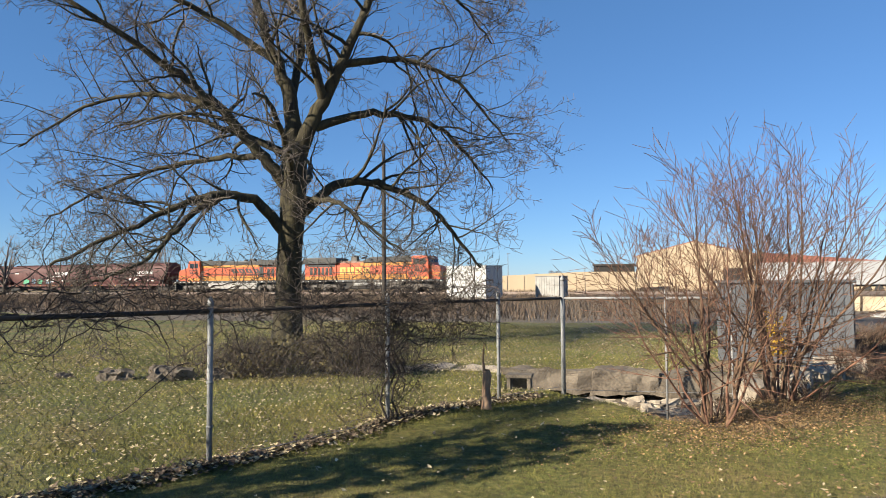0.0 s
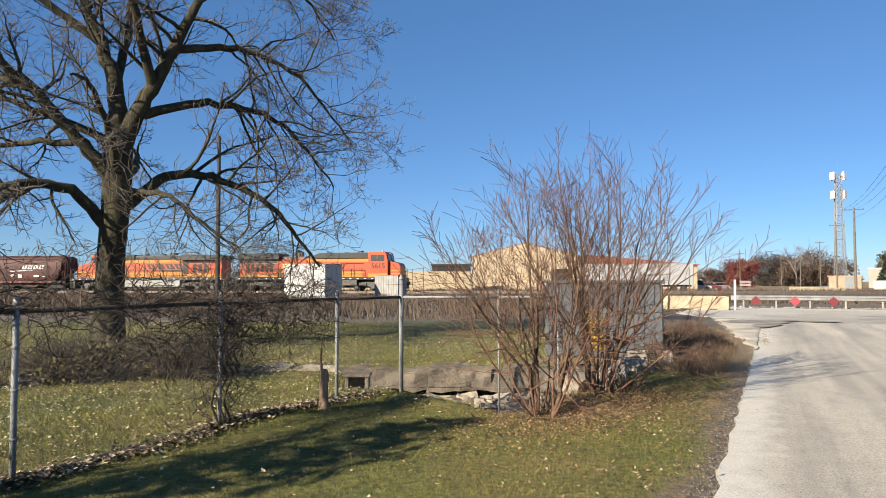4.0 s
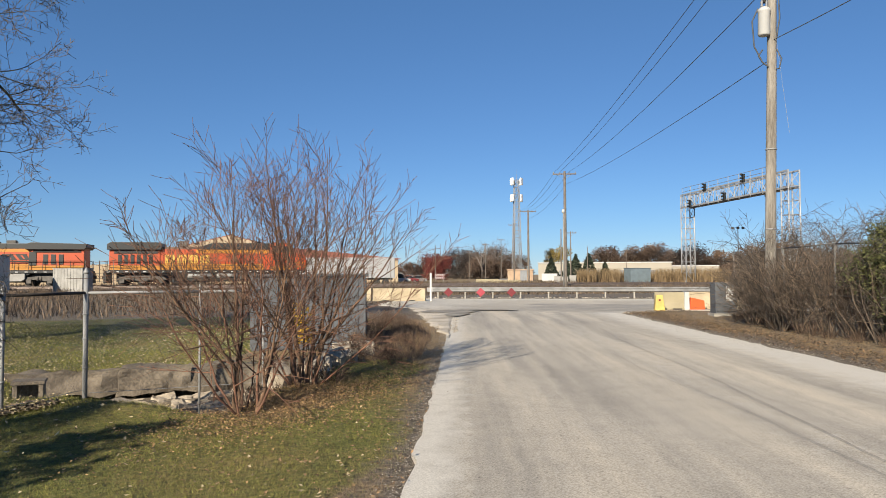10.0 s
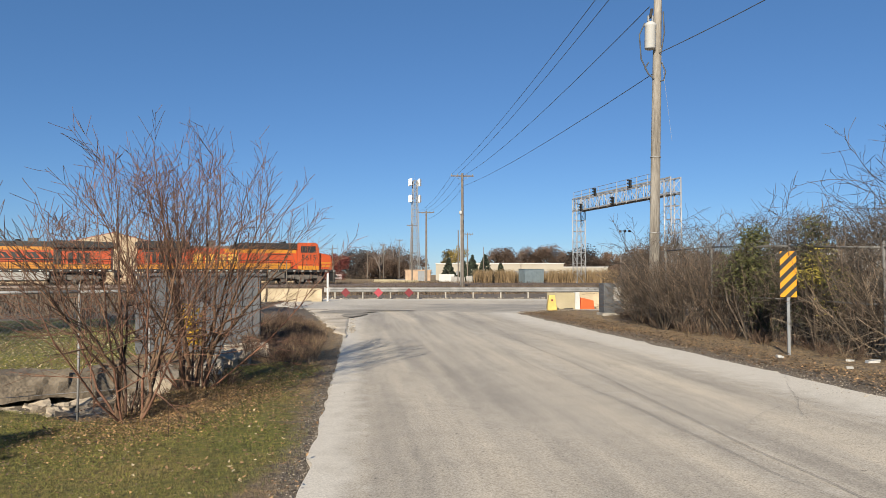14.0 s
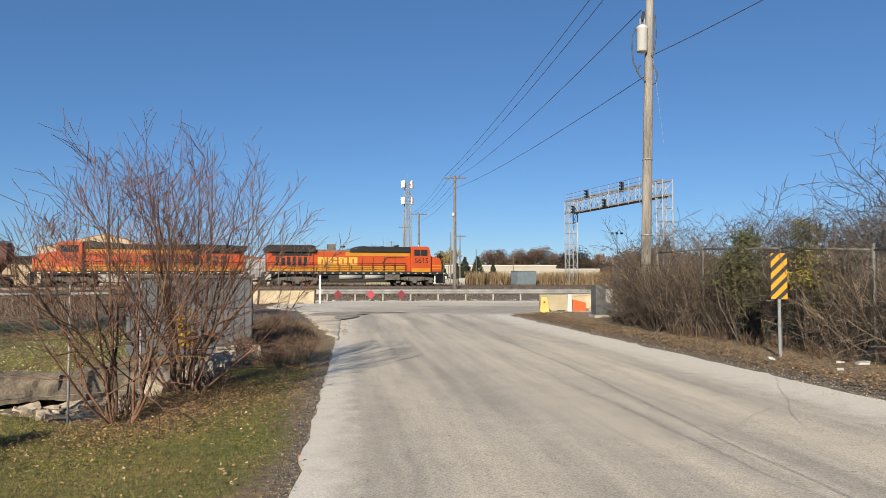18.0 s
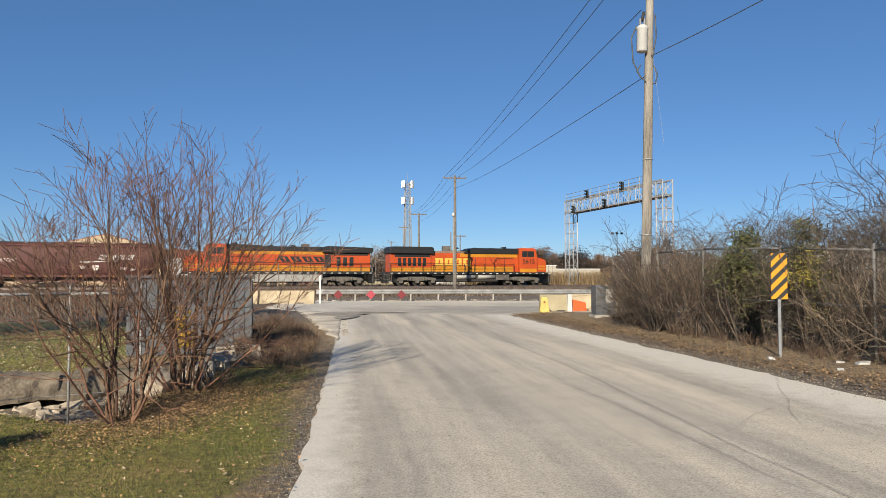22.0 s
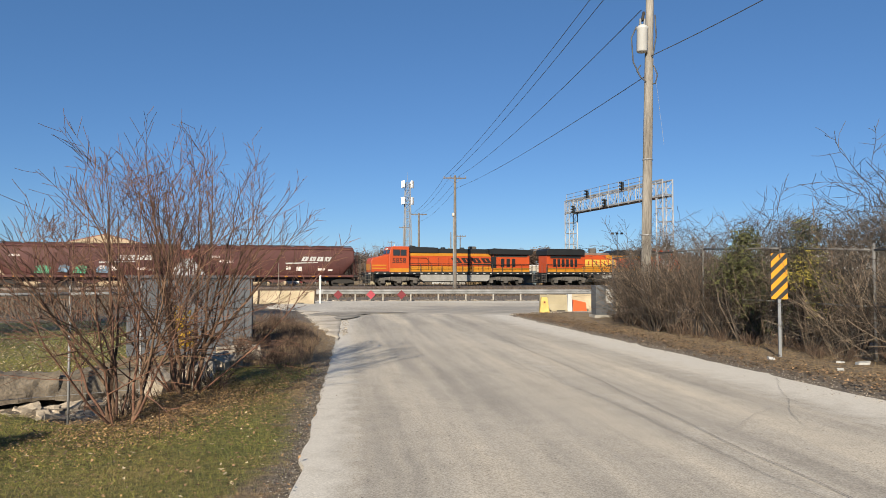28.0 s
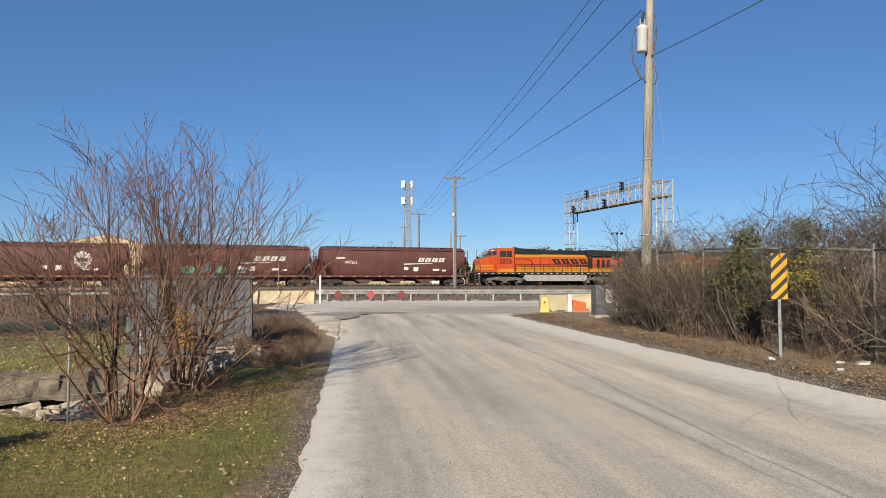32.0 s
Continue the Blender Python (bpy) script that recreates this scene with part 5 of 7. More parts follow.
def arches(label, count, y0, y1, seed):
    """Bare vines that arch over the fence in heaps."""
    rnd = random.Random(seed)
    t = thing("vine_thicket", pose(0, 0, 0), label, "vine", "vine thickets")
    for bunch in range(5):
        tb = Tubes()
        for _ in range(count // 5):
            y = rnd.uniform(y0, y1)
            p = Vector((fence_r_x(y) + rnd.uniform(0.2, 2.0), y, rnd.uniform(1.7, 2.5)))
            a, run, top = rnd.uniform(0, 6.28), rnd.uniform(0.7, 2.2), rnd.uniform(0.2, 0.85)
            pts = [p + Vector((cos(a) * run * f, sin(a) * run * f, top * 4 * f * (1.05 - f))) + Vector((rnd.gauss(0, 0.035), rnd.gauss(0, 0.035), rnd.gauss(0, 0.03))) for f in [i / 9 for i in range(10)]]
            r = rnd.uniform(0.005, 0.011)
            tb.add(pts, [r * (1 - 0.7 * i / 9) for i in range(10)], 4)
            for i in range(2, 10):
                for _k in range(2):
                    e = Vector((rnd.gauss(0, 0.6), rnd.gauss(0, 0.6), rnd.gauss(0.15, 0.6))).normalized() * rnd.uniform(0.12, 0.45)
                    tb.add([pts[i], pts[i] + e * 0.55 + Vector((0, 0, 0.03)), pts[i] + e], (0.0045, 0.0035, 0.002), 3)
        tagged(tb.make("tangle", M_TWIG, t), kind="stuff")


arches("heaped bare grey brown vines arching over the fence", 130, 13.0, 19.5, 61)
arches("low bare vines arching over the fence", 60, 19.5, 27.0, 62)
SMALL_TREE = [(9, 40, 0.5, 0.0, 0.1, 8, 6), (7, 45, 0.5, -0.06, 0.15, 6, 4), (5, 42, 0.5, -0.04, 0.18, 4, 3), (3, 40, 0.6, 0, 0.2, 3, 3)]
for x, y, h, st, sp, seed, lb in ((9.3, 19.5, 3.4, 5, 0.6, 31, "bare grey brown sapling arching over the fence"), (10.6, 14.6, 4.6, 5, 0.5, 32, "tall bare sapling behind the fence"), (9.4, 16.2, 3.3, 6, 0.7, 33, "bare grey brown sapling tangled with vines"), (11.8, 17.6, 4.0, 5, 0.7, 34, "bare grey brown sapling behind the fence"), (7.6, 25.5, 3.6, 4, 0.35, 35, "thin bare sapling beside the utility pole")):
    shrub("bare_sapling", pose(x, y, 0), lb, st + 4, h, sp, seed, M_VINE, SMALL_TREE[:3], 0, "saplings")


def leaf_cloud(v, f, c, r, count, size, rnd, squash=1.0):
    """Small bent leaves strewn through a rounded space."""
    for _ in range(count):
        while True:
            p = Vector((rnd.uniform(-1, 1), rnd.uniform(-1, 1), rnd.uniform(-1, 1)))
            if p.length < 1:
                break
        p = p * (0.55 + 0.45 * p.length)
        p = Vector((c[0] + p.x * r, c[1] + p.y * r, c[2] + p.z * r * squash))
        a = Vector((rnd.gauss(0, 1), rnd.gauss(0, 1), rnd.gauss(0, 1))).normalized()
        b = a.orthogonal().normalized()
        s = size * rnd.uniform(0.6, 1.3)
        k = len(v)
        v += [p - a * s, p + b * s * 0.5, p + a * s, p - b * s * 0.5]
        f.append((k, k + 1, k + 2, k + 3))


M_IVY = mat("ivy leaf", (0.034, 0.042, 0.012), 0.6, 0, 0.3, 2, 9, 0, tint=(0.1, 0.098, 0.03), spread=0.6)
M_YLEAF = mat("yellow leaf", (0.17, 0.155, 0.03), 0.6, 0, 0.3, 2, 9, 0, tint=(0.32, 0.26, 0.045), spread=0.5)


def leafy(name, label, m, blobs, material, size, seed, category="vine"):
    t = thing(name, m, label, category)
    rnd = random.Random(seed)
    v, f = [], []
    for c, r, n, sq in blobs:
        leaf_cloud(v, f, c, r, n, size, rnd, sq)
    tagged(soup("foliage", v, f, material, t), kind="stuff")
    tb = Tubes()
    for c, r, n, sq in blobs:
        for k in range(4):
            a = rnd.uniform(0, 6.28)
            tb.add([Vector((c[0] * 0.3, c[1] * 0.3, -0.05)), Vector((c[0] * 0.8 + 0.2 * cos(a), c[1] * 0.8 + 0.2 * sin(a), c[2] * 0.55)), Vector((c[0] + r * 0.5 * cos(a), c[1] + r * 0.5 * sin(a), c[2] + 0.2))], (0.02, 0.014, 0.005), 5)
    tb.make("stem", M_VINE, t)
    return t


leafy("ivy_bush", "dark green ivy climbing over the fence", pose(7.68, 18.2, 0), [((-0.05, 0, 2.0), 0.55, 1300, 1.1), ((0.1, 0.2, 2.6), 0.4, 700, 0.9), ((0.1, -0.2, 1.2), 0.6, 700, 1.2), ((0.6, -0.3, 1.6), 0.6, 800, 1.4), ((-0.5, 0.3, 1.7), 0.5, 350, 1.2), ((0.2, -0.3, 0.5), 0.5, 250, 0.8)], M_IVY, 0.045, 3)
leafy("ivy_bush", "green ivy beside the striped marker", pose(8.15, 16.2, 0), [((0, 0, 1.9), 0.5, 800, 1.1), ((0.3, -0.4, 1.3), 0.5, 500, 1.1), ((0.2, 0.3, 2.7), 0.4, 450, 0.9), ((0.1, 0.5, 0.9), 0.5, 400, 1.1)], M_IVY, 0.045, 5)
leafy("yellow_leaf_bush", "yellow green leaves of late autumn brush", pose(8.0, 15.8, 0), [((-0.1, 0, 1.7), 0.42, 420, 1.0), ((0.45, 0.1, 1.5), 0.45, 340, 0.9), ((0.1, 0, 2.1), 0.35, 120, 1.0), ((0.3, 0, 1.0), 0.4, 120, 1.0)], M_YLEAF, 0.04, 4, "shrub")
leafy("yellow_leaf_bush", "small clump of bright yellow autumn leaves", pose(-4.35, 11.9, -0.1), [((0.0, 0, 1.0), 0.2, 150, 1.6), ((0.15, 0, 0.7), 0.18, 110, 1)], mat("gold leaf", (0.45, 0.27, 0.02), 0.6, 0, 0.2, 2, 9, 0, spread=0.3), 0.045, 8, "shrub")
# an unseen tree, added to cast the shade that lies on the lawn
leafy("evergreen_tree", "unseen leafy tree added to shade the lawn", pose(-7.0, -3.0, 0), [((0.35, 0, 1.4), 1.1, 360, 1.1), ((0.35, 0, 2.7), 1.05, 420, 1.0), ((0.25, 0, 3.8), 0.85, 300, 0.9), ((0.05, 0, 4.6), 0.55, 150, 0.7)], M_IVY, 0.11, 9, "tree")

# brown weeds along the near edge of the road
WEED_SPEC = [(6, 28, 0.5, 0.02, 0.08, 5, 3), (4, 34, 0.5, 0.02, 0.12, 3, 3)]
kinds = variants("dead_weed", "knee-high dead brown weed beside the road", 4, 16, 0.75, 0.6, M_WEED, WEED_SPEC, "roadside weeds")
places = []
for k in range(34):
    y = 12.9 + 11.0 * (k + rr.random()) / 34
    places.append((min(road_left(y) - 0.6, apron_left(y) - 0.6) - rr.uniform(0.3, 1.8), y))
scatter(kinds, places, rr, 0.38, 0.72)
far_weeds = [(s * UX - d * UY, s * UY + d * UX) for s, d in ((rr.uniform(-80, 14), rr.uniform(55, 74)) for k in range(44))] + [(s * UX - d * UY, s * UY + d * UX) for s, d in ((rr.uniform(-75, -26), rr.uniform(38, 60)) for k in range(44))]
kinds = variants("dead_weed", "clump of dead brown weeds in the rail yard", 3, 24, 0.8, 0.9, M_BRUSH, WEED_SPEC, "rail yard weeds")
scatter(kinds, far_weeds, rr, 0.8, 1.5)
kinds = variants("dead_weed", "low dead weed at the foot of the fence", 2, 14, 0.5, 0.9, M_WEED, WEED_SPEC, "fence weeds")
places = [(fence_r_x(y) - rr.uniform(0.1, 0.7), y) for y in [9 + 0.62 * k for k in range(34)]] + [(-4.0 + rr.uniform(-0.6, 0.7), 8.6 + 0.14 * k) for k in (0, 4, 9, 14, 17, 20)]
scatter(kinds, places, rr, 0.5, 0.9)
# brush round the old tree
kinds = variants("brush_shrub", "low dark tangle of dead vines and twigs under the tree", 3, 26, 1.15, 1.3, M_VINE, BRUSH_SPEC, "brush under the tree")
places = [(-12.1 + 2.3 * f + rr.gauss(0, 0.3), 6.3 + 2.5 * f + rr.gauss(0, 0.35)) for f in [k / 12 for k in range(13)]] + [(-12.4 + rr.gauss(0, 0.7), 8.2 + rr.gauss(0, 0.7)) for k in range(5)]
scatter(kinds, places, rr, 0.45, 0.85)
M_DULL = mat("dull dying leaf", (0.05, 0.04, 0.014), 0.8, 0, 0.3, 2, 9, 0, tint=(0.14, 0.115, 0.04), spread=0.6)
for x, y, rx, n in ((-11.6, 7.0, 0.75, 900), (-10.7, 7.9, 0.6, 700), (-12.6, 8.6, 0.8, 900), (-12.3, 7.4, 0.6, 600)):
    leafy("undergrowth", "low mound of dull brown green undergrowth below the tree", pose(x, y, 0), [((0, 0, 0.25), rx, n, 0.55), ((0.3, 0.2, 0.4), rx * 0.6, n // 2, 0.6)], M_DULL, 0.04, int(-x * 10), "shrub")


# vines on the near fence
def fence_l_x(y):
    for (a, b), (c, d) in zip(FENCE_L, FENCE_L[1:]):
        if y <= d:
            return a + (c - a) * (y - b) / (d - b)
    return FENCE_L[-1][0]


def vines(label, count, y0, y1, z0, z1, seed, reach, rise=0.0, parent=None):
    rnd = random.Random(seed)
    t = thing("fence_vine", pose(0, 0, 0), label, "vine", "fence vines")
    bunches = [Tubes() for k in range(4)]
    for _ in range(count):
        y = rnd.uniform(y0, y1)
        tb = bunches[min(3, int(4 * (y - y0) / (y1 - y0)))]
        p = Vector((fence_l_x(y) + rnd.gauss(0, 0.05), y, rnd.uniform(z0, z1)))
        d = Vector((rnd.gauss(0, 0.25), rnd.choice((-1, 1)) * rnd.uniform(0.3, 1), rnd.gauss(rise, 0.5))).normalized()
        n = rnd.randint(6, 14)
        pts = []
        for i in range(n):
            pts.append(p.copy())
            back = Vector(((fence_l_x(max(y0, min(y1, p.y))) - p.x) * 0.5, 0, ((z0 + z1) / 2 - p.z) * 0.25))
            d = (d + back + Vector((rnd.gauss(0, 0.22), rnd.gauss(0, 0.25), rnd.gauss(0, 0.3)))).normalized()
            p = p + d * reach / 9
        r = rnd.uniform(0.003, 0.008)
        tb.add(pts, [r * (1 - 0.7 * i / n) for i in range(n)], 3)
        if rnd.random() < 0.8:
            for i in range(2, n, 2):
                q = pts[i]
                e = Vector((rnd.gauss(0, 0.5), rnd.gauss(0, 0.6), rnd.gauss(0.1, 0.7))).normalized() * rnd.uniform(0.06, 0.2)
                tb.add([q, q + e * 0.6 + Vector((0, 0, 0.02)), q + e], (0.003, 0.0025, 0.0015), 3)
    for tb in bunches:
        if tb.v:
            tagged(tb.make("tangle", M_VINE, t), kind="stuff")


vines("dark bare vines tangled along the fence's top rail", 480, -1.5, 7.6, 1.34, 1.62, 41, 0.62)
vines("bare vines hanging in the fence wire", 260, 4.4, 7.4, 0.8, 1.5, 42, 0.6)
vines("bare vines climbing up a fence post", 110, 5.35, 5.95, 0.0, 1.5, 43, 0.6, 0.4)
vines("few bare vines in the fence wire", 14, 2.6, 5.0, 0.9, 1.45, 44, 0.9)
for y in (5.66, 5.75, 5.55):
    tb = Tubes()
    pts = [Vector((fence_l_x(y) + 0.05 * sin(i * 2 + y), y + 0.05 * cos(i * 1.7), i * 0.16 - 0.05)) for i in range(10)]
    tb.add(pts, [0.016 - 0.0012 * i for i in range(10)], 6)
    tagged(tb.make("woody_vine", M_VINE), "thick woody vine stem climbing a fence post", "vine", "fence vines")


# ---------------------------------------------------------------- far trees
def far_tree(name, m, label, height, width, material, seed, leaves=420, size=0.5, bare=False, cone=False):
    t = thing(name, m, label, "tree", "far trees")
    rnd = random.Random(seed)
    part("trunk", rod((0, 0, -0.2), (0, 0, height * 0.55), 0.03 * height, 0.012 * height, n=7), M_DARKPOLE, t)
    if bare:
        tb = Tubes()
        spec = [(8, 38, 0.55, 0.02, 0.1, 5, 4), (6, 42, 0.5, 0.02, 0.15, 4, 3), (4, 42, 0.5, 0.0, 0.2, 2, 3)]
        for k in range(6):
            a = 2 * pi * k / 6 + rnd.random()
            o = width / height * 0.55
            grow(tb, (0, 0, height * rnd.uniform(0.15, 0.4)), (o * cos(a), o * sin(a), 1), height * 0.62, 0.016 * height, 0, spec, rnd, None)
        tagged(tb.make("crown", material, t), kind="stuff")
        return t
    v, f = [], []
    if cone:
        for _ in range(leaves):
            z = rnd.random() ** 1.4
            a, r = rnd.uniform(0, 6.28), width / 2 * (1 - z) * rnd.uniform(0.5, 1.0) + 0.05
            leaf_cloud(v, f, (r * cos(a), r * sin(a), 0.3 + z * (height - 0.3)), size * 0.4, 1, size, rnd)
    else:
        for k in range(22):
            a, e = rnd.uniform(0, 6.28), rnd.random()
            r = width * 0.36 * e ** 0.6
            leaf_cloud(v, f, (r * cos(a), r * sin(a), height * rnd.uniform(0.12, 0.84) - 0.1 * r), width * rnd.uniform(0.12, 0.22), leaves // 22, size, rnd, 0.9)
    tagged(soup("crown", v, f, material, t), kind="stuff")
    return t


M_FREDT = mat("dark red foliage", (0.11, 0.022, 0.016), 0.8, 0, 0.3, 0.6, 4, 0, spread=0.4)
M_FRUST = mat("rust foliage", (0.14, 0.085, 0.05), 0.8, 0, 0.3, 0.6, 4, 0, tint=(0.2, 0.125, 0.075), spread=0.4)
M_FGOLD = mat("gold green foliage", (0.17, 0.125, 0.03), 0.8, 0, 0.3, 0.6, 4, 0, tint=(0.26, 0.18, 0.045), spread=0.4)
M_FBROWN = mat("brown foliage", (0.105, 0.07, 0.05), 0.9, 0, 0.3, 0.6, 4, 0, spread=0.35)
M_FDARK = mat("dark foliage", (0.05, 0.038, 0.032), 0.9, 0, 0.3, 0.6, 4, 0, spread=0.35)
M_FCON = mat("conifer", (0.02, 0.028, 0.014), 0.8, 0, 0.3, 0.6, 4, 0, spread=0.4)
M_FBARE = mat("far bare wood", (0.16, 0.13, 0.11), 0.9, 0, 0.2, 0.6, 4, 0, spread=0.3)
at = lambda a, r, z=0.0: Matrix.Translation(polar(a, r, z))
far_tree("far_tree", at(9.1, 200), "round dark red autumn tree beyond the tracks", 9.0, 10.5, M_FREDT, 1, 5200, 0.25)
far_tree("far_tree", at(-0.4, 208), "round gold green autumn tree behind the white building", 10.6, 11, M_FGOLD, 2, 5200, 0.25)
far_tree("far_tree", at(5.6, 235), "tall bare grey tree beyond the tracks", 13.5, 9, M_FBARE, 3, bare=True)
far_tree("far_tree", at(4.3, 250), "tall bare grey tree beyond the tracks", 14.5, 10, M_FBARE, 4, bare=True)
far_tree("far_tree", at(53.6, 190), "bare grey tree far behind the rail yard", 12, 10, M_FBARE, 5, bare=True)
far_tree("far_tree", at(66.5, 170), "bare grey tree far behind the rail yard", 11, 10, M_FBARE, 6, bare=True)
far_tree("far_tree", at(76.0, 120), "bushy bare tree far behind the rail yard", 9.5, 9, M_FBARE, 7, bare=True)
for a, r, h in ((0.15, 152, 5.0), (-1.75, 150, 5.6), (-2.75, 152, 5.8), (-4.0, 156, 4.0), (-1.1, 158, 4.4)):
    far_tree("conifer", at(a, r), "small dark green conifer before the white building", h, h * 0.85, M_FCON, int(100 + a * 10), 900, 0.34, cone=True)
# the tree line on the horizon: a few kinds, repeated
rf = random.Random(77)
KINDS = [far_tree("far_tree", at(-5, 300), lb, h, w, q, 30 + k, 3600, 0.27) for k, (lb, h, w, q) in enumerate((("brown autumn tree in the far tree line", 12, 12, M_FBROWN), ("rust brown autumn tree in the far tree line", 11.5, 12, M_FRUST), ("dark leafless tree in the far tree line", 11, 13, M_FDARK), ("dull brown broad tree in the far tree line", 10, 14, M_FBROWN)))]
for k, src in enumerate(KINDS):
    src.matrix_basis = at(-4.5 - 2.2 * k, 285 + 6 * k)
far_places = [(7.7 - 0.55 * k, 260 + rf.uniform(-15, 30)) for k in range(9)] + [(13.5 - 0.5 * k, 330 + rf.uniform(-15, 30)) for k in range(10)]
far_places += [(-3.6 - 0.62 * k, 265 + rf.uniform(-10, 45)) for k in range(48)] + [(84 - 1.35 * k, 330 + rf.uniform(-30, 60)) for k in range(52)]
for k, (a, r) in enumerate(far_places):
    src = KINDS[rf.choice((0, 0, 1, 2, 3))] if a < 0 else KINDS[rf.choice((0, 2, 2, 3))]
    c = copy_thing(src, at(a, r) @ pose(0, 0, 0, 0, 0, rf.uniform(0, 360)))
    s = rf.uniform(0.75, 1.1) * (0.62 if a > 10 else 1.0)
    c.scale = (s * 1.4, s * 1.4, s * 1.05)

# ---------------------------------------------------------------- far buildings and clutter
def plain_building(name, m, lx, ly, h, label, wall, roof=None, doors=0):
    t = thing(name, m, label, "building", "far buildings")
    part("wall", box(-lx / 2, lx / 2, 0, ly, 0, h, 0.02), wall, t)
    part("roof", box(-lx / 2 - 0.2, lx / 2 + 0.2, -0.2, ly + 0.2, h, h + 0.25, 0.02), roof or wall, t)
    for k in range(doors):
        x = -lx / 2 + (k + 0.7) * lx / (doors + 0.4)
        part("door", box(x, x + 1.6, -0.06, 0.0, 0, 2.6), M_GREYMETAL, t)
    return t


M_CREAMWALL = mat("cream wall", (0.3, 0.274, 0.222), 0.8, 0, 0.06, 0.3, 8, 0.02)
plain_building("white_warehouse", at(-3.9, 192) @ pose(0, 0, 0, 0, 0, -2), 34, 20, 4.5, "long low cream warehouse beyond the tracks", M_CREAMWALL, M_WHITE, 4)
plain_building("white_warehouse", at(-10.6, 200) @ pose(0, 0, 0, 0, 0, -8), 12, 14, 3.6, "low cream building beyond the tracks", M_CREAMWALL, M_WHITE, 1)
plain_building("equipment_hut", at(2.6, 172), 6.0, 4, 2.6, "small tan brick hut at the tower's foot", mat("tan brick", (0.34, 0.24, 0.16), 0.9, 0, 0.2, 1, 10, 0.1), None, 1)
plain_building("pale_building", at(-29.5, 62) @ pose(0, 0, 0, 0, 0, -28), 11, 10, 3.1, "white building half hidden behind the brush", M_WHITE, M_WHITE, 2)
# a closed box whose dark walls paint the shade inside an open lean-to
plain_building("lean_to", at(31.2, 104) @ pose(0, 0, 0, 0, 0, 28), 5.5, 3, 4.0, "lean-to beside the barn, its shaded inside painted as dark walls", M_UNDER, M_DARKPOLE)
t = thing("crossing_notice", at(0.3, 118), "low white notice board beyond the tracks", "sign")
part("board", box(-1.25, 1.25, -0.05, 0.05, 0.5, 1.75, 0.02), M_WHITE, t)
for x in (-1.0, 1.0):
    part("post", box(x - 0.06, x + 0.06, 0.05, 0.15, -0.2, 1.6), M_WHITE, t)
jersey(at(4.6, 112) @ pose(0, 0, 0, 0, 0, 3), 4.0, M_CREAM, "cream painted concrete barrier beyond the tracks")
jersey(at(6.1, 128) @ pose(0, 0, 0, 0, 0, 3), 4.0, M_CREAM, "cream painted concrete barrier beyond the tracks")
t = thing("striped_barricade", at(9.0, 116) @ pose(0, 0, 0.3, 0, 0, 4), "red and white striped road barricade", "barricade")
for z in (0.7, 1.15):
    b0 = part("board", box(-0.75, 0.75, -0.02, 0.02, z, z + 0.3, 0.005), M_WHITE, t)
    for k in range(5):
        part("stripe", prism([(-0.72 + k * 0.3, z), (-0.57 + k * 0.3, z), (-0.45 + k * 0.3, z + 0.3), (-0.6 + k * 0.3, z + 0.3)], -0.026, -0.021), M_RED, b0)
for x in (-0.6, 0.6):
    part("leg", box(x - 0.03, x + 0.03, 0.02, 0.07, 0, 1.5), M_GALV, t)


plain_building("white_building", pose(40, 62, 0, 0, 0, -8), 19, 8, 4.0, "low white metal building behind the brush", M_WHITE)


def car(m, label, material, van=False):
    t = thing("parked_car", m, label, "car", "parked cars")
    h = 2.0 if van else 1.45
    body = [(-2.3, 0.35), (2.3, 0.35), (2.3, 0.85), (1.4, 0.98), (0.8, h), (-1.9, h), (-2.25, 0.95)]
    part("body", prism(body, -0.9, 0.9, bevel=0.06), material, t)
    part("window_band", prism([(0.85, h - 0.1), (1.3, 1.02), (-1.9, 1.02), (-1.8, h - 0.1)], -0.91, 0.91), M_GLASS, t)
    for x in (-1.45, 1.4):
        for y in (-0.85, 0.85):
            w = part("wheel", rod((x, y - 0.1, 0.33), (x, y + 0.1, 0.33), 0.33, n=14), M_BLACK, t)
            part("rim", rod((x, y - 0.11, 0.33), (x, y + 0.11, 0.33), 0.18, n=10), M_GALV, w)


car(at(12.3, 138) @ pose(0, 0, 0, 0, 0, 15), "white van parked beyond the tracks", M_WHITE, True)
car(at(10.9, 142) @ pose(0, 0, 0, 0, 0, 60), "white car parked beyond the tracks", M_WHITE)
car(at(11.6, 140) @ pose(0, 0, 0, 0, 0, 15), "red car parked beyond the tracks", M_RED)
for a, r, h, rad, lb in ((3.07, 150, 12.2, 0.15, 1), (4.1, 220, 12.5, 0.15, 1), (5.35, 230, 11.5, 0.15, 1), (9.35, 150, 7.8, 0.11, 0), (-0.62, 128, 9.6, 0.13, 0), (-1.36, 132, 9.4, 0.12, 1), (-2.65, 150, 7.4, 0.1, 0), (-5.6, 170, 7.5, 0.1, 0), (6.6, 240, 9.5, 0.13, 1), (24.0, 90, 4.0, 0.05, 0), (33.4, 66, 3.0, 0.04, 0), (12.9, 70, 3.0, 0.05, 0), (39.4, 320, 15, 0.15, 1)):
    utility_pole("utility_pole", at(a, r) @ pose(0, 0, 0, 0, 0, 10), h, rad, "thin distant wooden pole beyond the tracks", lb, 2.2, M_FARPOLE)
t = thing("lamp_post", at(-0.82, 78), "slim pale lamp post with a white lamp head", "street lamp")
part("shaft", rod((0, 0, -0.2), (0, 0, 8.3), 0.07, 0.05), M_GALV, t)
